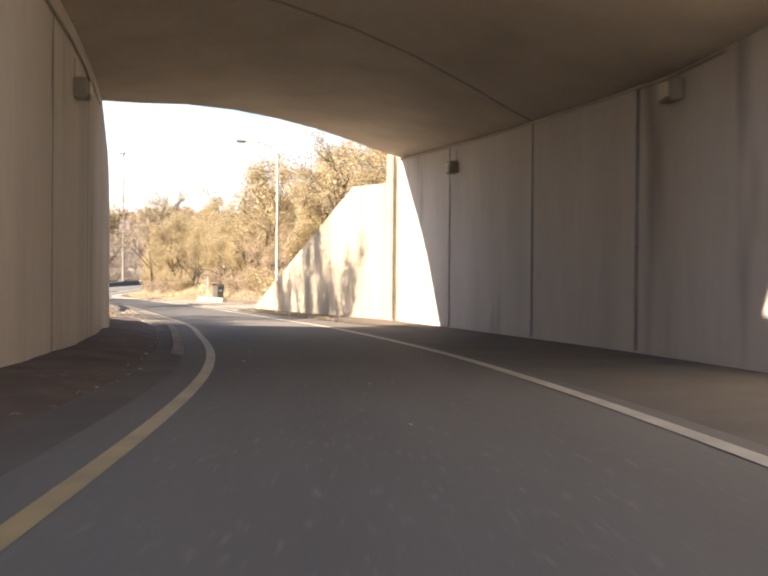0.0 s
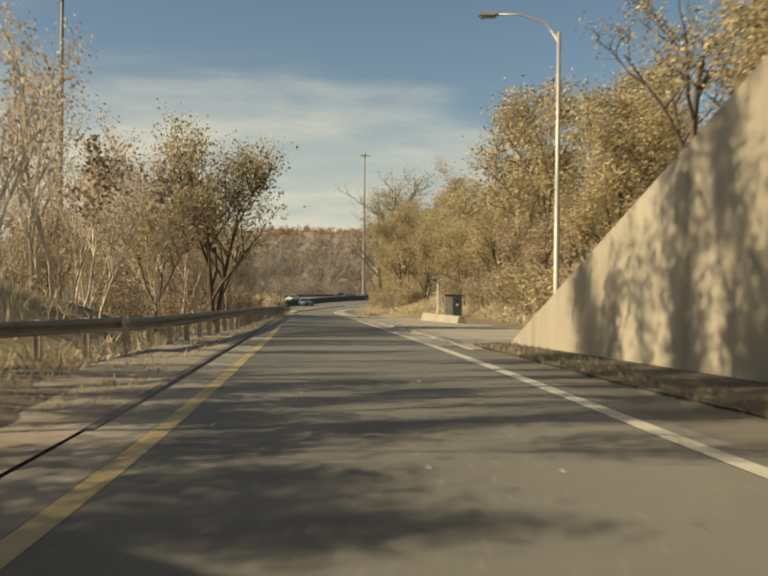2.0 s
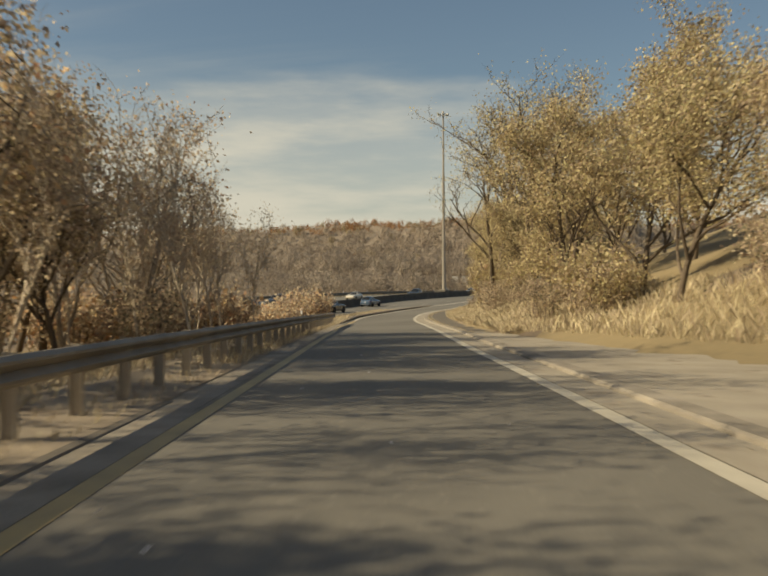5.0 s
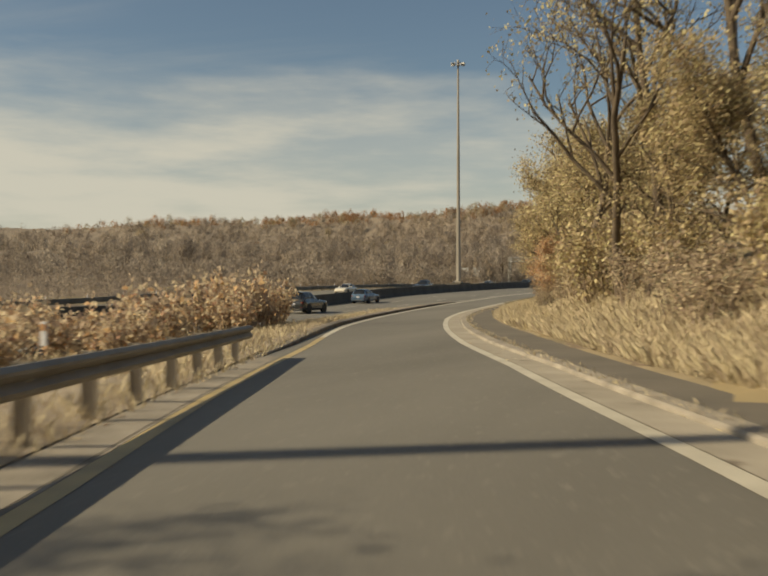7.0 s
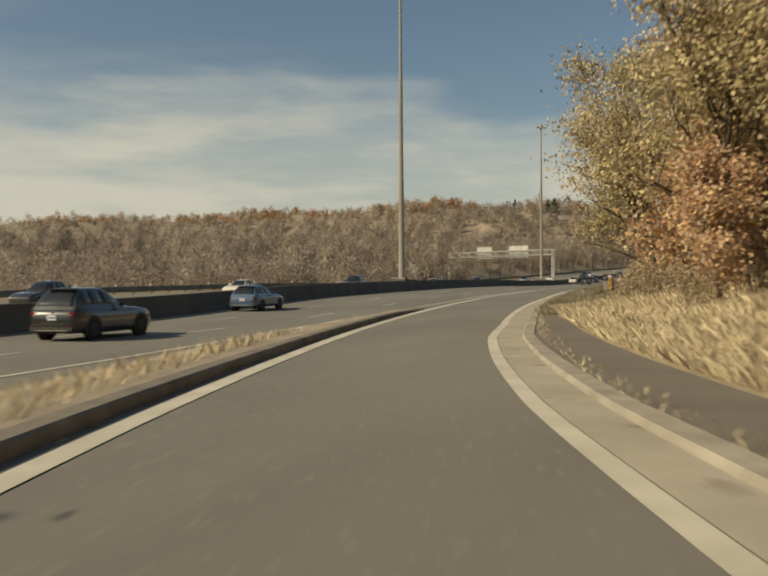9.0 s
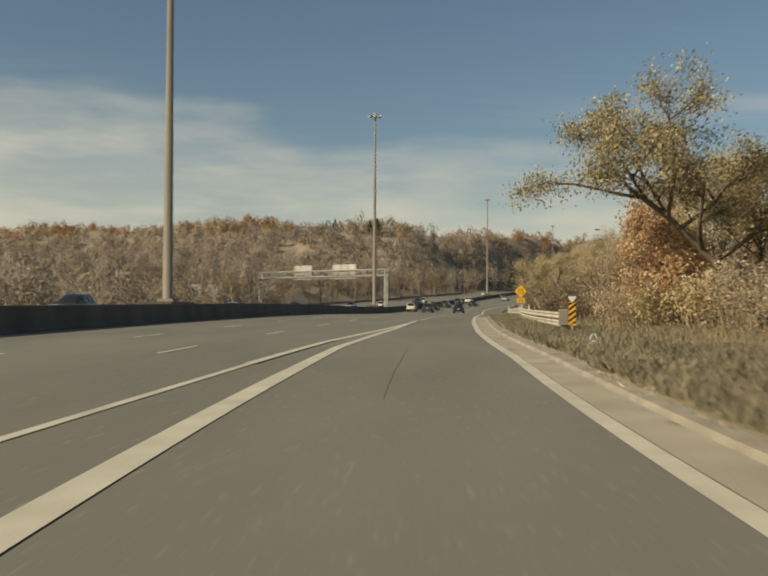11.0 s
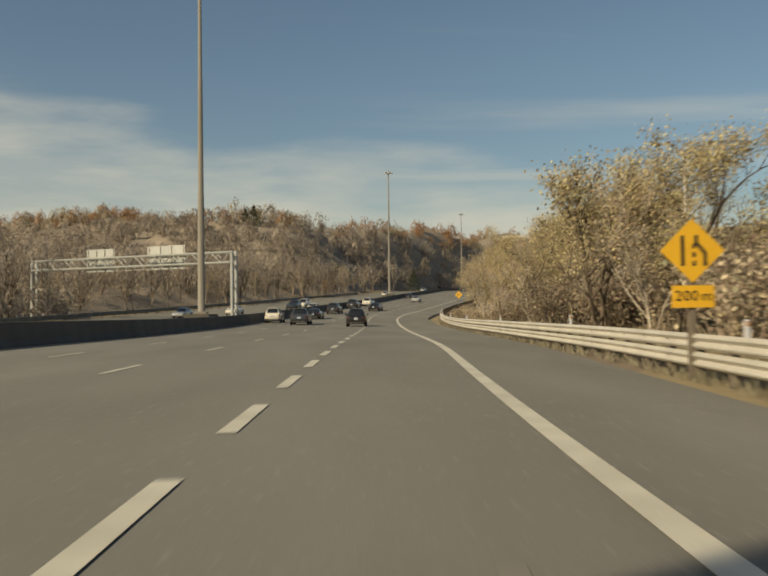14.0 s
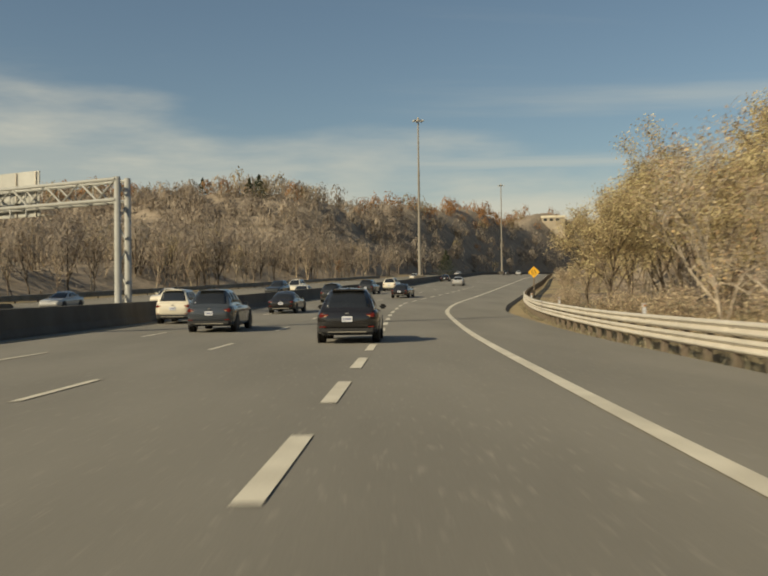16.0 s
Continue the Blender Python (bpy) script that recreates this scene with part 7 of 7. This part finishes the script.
def build_car(label, category, paint_key, L=4.5, W=1.82, H=1.66, belt=1.02, hood=0.98, rear_cut=0.28, tail=0.0, cabin_front=0.62, front_rake=0.85, wheel=0.35, cladding=True, sedan=False):
    ob = thing("car", label, category)
    P, hw = M[paint_key], W / 2
    # lower body: rounded sections from tail to nose: place, sill, top, width
    st = np.array([(-L / 2, 0.54, belt * 0.76, 0.66), (-L / 2 + 0.04, 0.46, belt * 0.87, 0.80), (-L / 2 + 0.12, 0.36, belt * 0.96, 0.905), (-L / 2 + 0.26, 0.29, belt, 0.965), (-L / 2 + 0.5, 0.25, belt * 1.01, 0.995), (-L * 0.28, 0.22, belt, 1.0), (0, 0.22, belt - 0.01, 1.0),
                   (L * 0.18, 0.22, belt - 0.02, 1.0), (L * 0.26, 0.22, hood, 0.995), (L * 0.36, 0.23, hood - 0.05, 0.985), (L * 0.43, 0.25, hood - 0.12, 0.95), (L / 2 - 0.12, 0.28, hood - 0.22, 0.88), (L / 2 - 0.03, 0.34, hood - 0.30, 0.80), (L / 2, 0.42, hood - 0.38, 0.70)])
    if sedan:
        st[3:5, 2] = belt - 0.02
    sec = ((0.0, 0.0), (0.86, 0.0), (0.955, 0.06), (0.985, 0.2), (0.995, 0.42), (1.0, 0.60), (0.985, 0.78), (0.955, 0.90), (0.90, 0.97), (0.80, 1.0), (0.0, 1.02))

    def skin(y, u):
        zb, zt, k = (np.interp(y, st[:, 0], st[:, i]) for i in (1, 2, 3))
        q = abs(u) * (len(sec) - 1)
        x, h = (np.interp(q, range(len(sec)), [p[i] for p in sec]) for i in (0, 1))
        return (math.copysign(1, u) * hw * k * x, y, zb + (zt - zb) * h)
    us = [i / 10 for i in range(-10, 11)]
    body_bm = bmesh.new()
    rows = [[body_bm.verts.new(skin(y, u)) for u in us] for y in st[:, 0]]
    for r, q in zip(rows, rows[1:]):
        for i in range(len(us) - 1):
            body_bm.faces.new((r[i], r[i + 1], q[i + 1], q[i]))
    body_bm.faces.new(rows[0]); body_bm.faces.new(rows[-1][::-1])
    bmesh.ops.remove_doubles(body_bm, verts=body_bm.verts[:], dist=1e-4)
    bmesh.ops.recalc_face_normals(body_bm, faces=body_bm.faces[:])
    body = part("body", bm_mesh("body", body_bm, P, smooth=True), ob)
    # cabin: roof line rises from the tail, runs level and falls to the bonnet
    yr, yf = -L / 2 + 0.10 + tail, L * cabin_front - L / 2
    rr, rf = yr + rear_cut, yf - front_rake
    bw, tw = hw * 0.90, hw * 0.63
    roof = np.array([(yr, belt - 0.06), (lerp(yr, rr, 0.5), lerp(belt, H, 0.52)), (rr, H - 0.085), (rr + 0.18, H - 0.025), (lerp(rr, rf, 0.45), H), (rf - 0.15, H - 0.02), (rf, H - 0.07), (lerp(rf, yf, 0.5), lerp(H, hood, 0.5)), (yf, hood - 0.05)])

    def cab(y, u, out=0.0):
        zr = np.interp(y, roof[:, 0], roof[:, 1])
        zb = belt - 0.06
        g = np.clip((zr - zb) / (H - zb), 0, 1)
        w, t = bw * np.interp(y, [yr, yr + 0.3, yf - 0.6, yf], [0.93, 1.0, 1.0, 0.94]), lerp(bw, tw, g) * np.interp(y, [yr, yr + 0.4, yf], [0.96, 1.0, 0.97])
        q = abs(u)
        x = np.interp(q, [0, 0.2, 0.38, 0.5, 0.58, 0.68, 1], [w, lerp(w, t, 0.42), lerp(w, t, 0.86), t * 0.97, t * 0.91, t * 0.80, 0])
        z = np.interp(q, [0, 0.2, 0.38, 0.5, 0.58, 0.68, 1], [zb, lerp(zb, zr, 0.42), lerp(zb, zr, 0.74), lerp(zb, zr, 0.87), lerp(zb, zr, 0.925), lerp(zb, zr, 0.955), zr + 0.012])
        sg = 1 if u >= 0 else -1
        n = Vector((sg * (0.95 if q < 0.45 else 0.15), (-0.6 if y < rr + 0.1 else (0.6 if y > rf - 0.05 else 0)) * (q > 0.45), 0.25 if q < 0.45 else 0.85)).normalized()
        return (sg * x + n.x * out, y + n.y * out, z + n.z * out)
    cu = [0.0, 0.1, 0.2, 0.3, 0.38, 0.44, 0.5, 0.54, 0.58, 0.63, 0.68, 0.84, 1.0]
    both = [-u if u else -1e-9 for u in cu] + [u for u in cu[::-1][1:]]
    yc = sorted({*roof[:, 0].tolist(), *np.linspace(yr, yf, 16).tolist()})
    part("cabin", shell("cabin", cab, yc, both, P), ob)
    top = lambda out: (lambda y, v: cab(y, math.copysign(1 - abs(v), v) if v else 1.0, out))
    part("rear_window", shell("rear_window", top(0.012), np.linspace(lerp(yr, rr, 0.16), lerp(yr, rr, 0.93), 5), [-0.37, -0.28, -0.14, 0, 0.14, 0.28, 0.37], M["glass"], 0.02), ob, "dark reflecting rear window")
    part("windscreen", shell("windscreen", top(0.012), np.linspace(lerp(rf, yf, 0.08), lerp(rf, yf, 0.92), 5), [-0.37, -0.28, -0.14, 0, 0.14, 0.28, 0.37], M["glass"], 0.02), ob, "dark windscreen")
    for sgn in (1, -1):
        y0, y1 = lerp(yr, rr, 0.55) + 0.10, lerp(rf, yf, 0.42)
        for f0, f1 in ((0.03, 0.24), (0.27, 0.57), (0.595, 0.97)):
            part("side_window", shell("side_window", lambda y, u: cab(y, sgn * u, 0.010), np.linspace(lerp(y0, y1, f0), lerp(y0, y1, f1), 4), [0.12, 0.2, 0.3, 0.38, 0.43], M["glass"], 0.02), ob, "dark side window")
        x0, x1 = sorted((sgn * (hw - 0.06), sgn * (hw + 0.17)))
        part("mirror", box("mirror", x0, x1, yf - 0.55, yf - 0.40, belt - 0.02, belt + 0.13, P, 0.05), ob)
        x0, x1 = sorted((sgn * hw * 0.56, sgn * hw * 0.885))
        lamp = part("tail_lamp", box("tail_lamp", x0, x1, -L / 2 + 0.03, -L / 2 + 0.30, belt * 0.74, belt * 0.90, M["lamp_red"], 0.04), ob, "red tail lamp")
        x0, x1 = sorted((sgn * hw * 0.62, sgn * hw * 0.72))
        part("indicator", box("indicator", x0, x1, -L / 2 + 0.022, -L / 2 + 0.045, belt * 0.775, belt * 0.825, M["lamp_amber"], 0.004), lamp, "pale amber lens")
        x0, x1 = sorted((sgn * hw * 0.45, sgn * hw * 0.80))
        part("headlamp", box("headlamp", x0, x1, L / 2 - 0.28, L / 2 - 0.06, hood - 0.38, hood - 0.25, M["plate"], 0.03), ob, "clear headlamp")
        x0, x1 = sorted((sgn * hw * 0.66, sgn * hw * 0.86))
        part("reflector", box("reflector", x0, x1, -L / 2 - 0.058, -L / 2 - 0.03, 0.50, 0.535, M["lamp_red"], 0.006), ob, "red bumper reflector")
    bump = part("bumper", box("bumper", -hw * 0.90, hw * 0.90, -L / 2 - 0.05, -L / 2 + 0.3, 0.27, 0.56, M["trim_black"] if cladding else P, 0.09), ob, "dark plastic bumper" if cladding else "")
    part("bumper_strip", box("bumper_strip", -hw * 0.62, hw * 0.62, -L / 2 - 0.062, -L / 2 - 0.03, 0.34, 0.39, M["cabinet_side"], 0.012), bump, "pale skid strip")
    pl = part("number_plate", box("number_plate", -0.16, 0.16, -L / 2 - 0.018, -L / 2 + 0.01, belt * 0.64, belt * 0.64 + 0.17, M["plate"], 0.004), ob, "white number plate")
    for k in range(5):
        part("bar", box("bar", -0.115 + k * 0.05, -0.085 + k * 0.05, -L / 2 - 0.022, -L / 2 - 0.0182, belt * 0.64 + 0.055, belt * 0.64 + 0.115, M["plate_ink"], 0.0), pl)
    part("emblem", box("emblem", -0.06, 0.06, -L / 2 + 0.0, -L / 2 + 0.06, belt * 0.86, belt * 0.86 + 0.05, M["rim"], 0.015), ob, "small chrome badge")
    if not sedan:
        part("spoiler", box("spoiler", -tw * 0.84, tw * 0.84, rr - 0.14, rr + 0.14, H - 0.10, H - 0.045, P, 0.025), ob)
    part("antenna", box("antenna", -0.02, 0.02, rr + 0.3, rr + 0.46, H - 0.03, H + 0.07, M["trim_black"], 0.015), ob, "black fin antenna")
    key = round(wheel, 2)
    if key not in WHEELS:
        WHEELS[key] = wheel_meshes(wheel, 0.235)
    for x in (-1, 1):
        for y in (-L * 0.30, L * 0.30):
            wh = part("wheel", WHEELS[key][0], ob, m=Matrix.Translation((x * (hw - 0.115), y, wheel - 0.005)))
            part("rim", WHEELS[key][1], wh, "alloy rim")
            arch = bmesh.new()
            bmesh.ops.create_cone(arch, cap_ends=True, segments=24, radius1=wheel * 1.16, radius2=wheel * 1.16, depth=0.05, matrix=Matrix.Translation((x * (hw - 0.025), y, wheel + 0.01)) @ Matrix.Rotation(math.pi / 2, 4, "Y"))
            part("wheel_arch", bm_mesh("wheel_arch", arch, M["trim_black"]), ob, "black wheel arch")
    return ob


def park(src, x, y, fz, heading=None, fx=None, back=False, label="", group=""):
    f = fx or f_l1
    t = math.degrees(math.atan2(-(float(f(y + 2)) - float(f(y - 2))), 4)) if heading is None else heading
    slope = math.degrees(math.atan2(float(fz(y + 2)) - float(fz(y - 2)), 4))
    ob = copy_thing(src, Matrix.Translation((x, y, float(fz(y)) + 0.002)) @ pose(0, 0, 0, 0, 0, t) @ pose(0, 0, 0, slope) @ pose(0, 0, 0, 0, 0, 180 if back else 0))
    if label:
        ob["label"] = label
    if group:
        ob["group"] = group
    return ob


CARS = {
    "black": build_car("black compact SUV driving ahead in the merging lane", "car", "car_black", 4.45, 1.92, 1.70, 1.04, 1.0, 0.62, wheel=0.36),
    "grey": build_car("dark blue-grey SUV in the highway lane", "car", "car_grey", 4.75, 1.95, 1.76, 1.08, 1.04, 0.56, wheel=0.38),
    "white": build_car("cream white boxy SUV in the highway lane", "car", "car_white", 4.5, 1.88, 1.76, 1.08, 1.02, 0.2, wheel=0.36),
    "dark": build_car("dark grey SUV on the highway", "car", "car_dark", 4.7, 1.94, 1.76, 1.08, 1.04, 0.5, wheel=0.38),
    "blue": build_car("blue hatchback on the highway", "car", "car_blue", 4.2, 1.8, 1.5, 0.94, 0.9, 0.5, wheel=0.32, cladding=False),
    "silver": build_car("silver sedan on the highway", "car", "car_silver", 4.7, 1.84, 1.46, 0.94, 0.9, 0.75, 0.55, 0.66, 0.95, wheel=0.33, cladding=False, sedan=True),
    "wsedan": build_car("white sedan on the highway", "car", "car_white", 4.7, 1.84, 1.46, 0.94, 0.9, 0.75, 0.55, 0.66, 0.95, wheel=0.33, cladding=False, sedan=True),
    "bsedan": build_car("black sedan on the highway", "car", "car_black", 4.7, 1.84, 1.46, 0.94, 0.9, 0.75, 0.55, 0.66, 0.95, wheel=0.33, cladding=False, sedan=True),
}
for k, x, y in (("black", -58.72, 369.2), ("grey", -64.5, 378.4), ("white", -68.0, 387.6), ("bsedan", -63.9, 402), ("dark", -61.7, 425), ("wsedan", -65.3, 436), ("bsedan", -55.0, 436), ("dark", -58.6, 450), ("white", -55.6, 463),
                ("silver", -44.2, 490), ("bsedan", -43.3, 530), ("dark", -15.0, 640), ("silver", -10.0, 646)):
    park(CARS[k], x, y, f_hz, fx=f_bar if y > 395 else f_l1, group="vehicles on the highway")
for k, x, y in (("dark", -69.3, 186.9), ("blue", -72.9, 209.0)):
    park(CARS[k], x, y, f_hz, fx=f_l1, group="vehicles on the highway")
for k, dx, y in (("silver", -11, 196), ("dark", -14.5, 212), ("wsedan", -12, 240), ("dark", -8, 262), ("silver", -11.5, 312), ("wsedan", -15.5, 303), ("dark", -9, 334), ("silver", -16, 414), ("wsedan", -11.5, 425), ("dark", -8.6, 449), ("white", -9.2, 458), ("wsedan", -9.5, 569), ("silver", -9, 672)):
    park(CARS[k], float(f_bar(y)) + dx, y, f_hz, fx=f_bar, back=True, label={"silver": "silver sedan in the oncoming lanes", "dark": "dark SUV in the oncoming lanes", "wsedan": "white sedan in the oncoming lanes", "white": "white SUV in the oncoming lanes"}[k], group="oncoming vehicles")
drop_source(list(CARS.values()))


# ---- far buildings on the ridge ----
def far_building(x, y, w, d, h, turn):
    z = float(ground_z(x, y))
    ob = thing("far_building", "low pale flat-roofed building on the far ridge", "building", m=Matrix.Translation((x, y, z)) @ pose(0, 0, 0, 0, 0, turn))
    part("wall", box("wall", -w / 2, w / 2, -d / 2, d / 2, -3, h, M["far_wall"], 0.05), ob)
    part("roof", box("roof", -w / 2 - 0.4, w / 2 + 0.4, -d / 2 - 0.4, d / 2 + 0.4, h - 0.5, h + 0.9, M["roof_far"], 0.05), ob, "pale roof edge")
    for k in range(int(w / 4)):
        part("window", box("window", -w / 2 + 1.2 + 4 * k, -w / 2 + 3.4 + 4 * k, -d / 2 - 0.06, -d / 2 + 0.02, h - 2.6, h - 1.1, M["glass"], 0.01), ob, "dark window")


far_building(60, 945, 15, 9, max(3.0, 56.0 - float(ground_z(60, 945))), -8)


far_building(150, 905, 58, 10, 8.5, -16)


# ---- road wear and litter ----
def seam(name, pts, w, label):
    p = np.array(pts)
    t = np.gradient(p, axis=0); t /= np.linalg.norm(t[:, :2], axis=1)[:, None]
    n = np.stack([t[:, 1], -t[:, 0], 0 * t[:, 0]], 1) * w / 2
    tagged(new(name, loft(name, np.stack([p - n, p + n], 1), M["rubber"] if w > 0.05 else M["tar"])), label, "road wear", kind="structure")


def wander(s0, s1, d0, amp, seed, dz=0.017, step=0.7):
    r = np.random.default_rng(seed)
    ss = np.arange(s0, s1, step)
    k = np.cumsum(r.normal(0, amp, len(ss))); k -= np.linspace(k[0], k[-1], len(ss))
    return [ramp(s, d0 + q, dz) for s, q in zip(ss, k)]


for s, d0 in ((283.5, 1.3), (287, 0.7)):
    seam("skid_mark", [(p[0], p[1], float(f_hz(p[1])) + 0.005) for p in wander(s, s + 9, d0, 0.02, 9)], 0.16, "faint curved tyre mark on the asphalt")


for s0, s1, d0, k in ((226, 238, -0.22, 3),):
    seam("crack", wander(s0, s1, d0, 0.007, k, 0.016), 0.014, "thin wandering crack in the asphalt")
for s in (160.0,):
    seam("crack", [ramp(s + 0.25 * math.sin(2.1 * d), d, 0.016) for d in np.linspace(-1.9, 1.5, 12)], 0.02, "thin cross joint in the asphalt")


def litter(n, s, d, size, mat, label):
    q = rng.uniform(*s, n)
    p = ramp(q, rng.uniform(*d, n), 0.03)
    v, f = leaf_quads(p, size, 0, 1.2)
    v[:, 2] = np.repeat(p[:, 2], 4) + (v[:, 2] - np.repeat(p[:, 2], 4)) * 0.25
    tagged(new("litter", fast_mesh("litter", v, f, [M[mat]])), label, "litter", kind="stuff")


rng = np.random.default_rng(38)
litter(90, (6, 130), (-2.0, 3.0), 0.05, "plate", "scattered pale scraps on the road")
litter(500, (44, 63), (4.6, 6.6), 0.09, "leaf_dull", "dead leaves at the foot of the wing wall")
litter(700, (10, 60), (-7.5, -3.2), 0.09, "leaf_brown", "fallen leaves on the dirt")
litter(1500, (44, 206), (-4.4, -2.95), 0.09, "leaf_brown", "fallen leaves behind the kerb")
litter(900, (62, 215), (3.4, 4.6), 0.07, "leaf_gold", "fallen leaves along the kerb")
litter(120, (60, 215), (2.3, 3.4), 0.06, "leaf_brown", "fallen leaves in the gutter")


def plastic_bag(s, d):
    """A crumpled white bag caught in the weeds."""
    p = ramp(s, d)
    r = np.random.default_rng(21)
    bm = bmesh.new()
    bmesh.ops.create_icosphere(bm, subdivisions=3, radius=0.17)
    for v in bm.verts:
        v.co *= 0.75 + 0.3 * r.random()
        v.co.z *= 1.15
    ob = thing("plastic_bag", "crumpled white plastic bag lying in dry weeds", "litter", m=Matrix.Translation((p[0], p[1], float(ground_z(p[0], p[1])) + 0.36)))
    part("bag", bm_mesh("bag", bm, M["plate"]), ob)
    part("handle", tube("handle", [(-0.1, 0, 0.18), (-0.04, 0.02, 0.34), (0.05, 0, 0.36), (0.1, 0, 0.2)], [0.03, 0.02, 0.02, 0.03], M["plate"], 6), ob)


plastic_bag(238.4, 4.75)
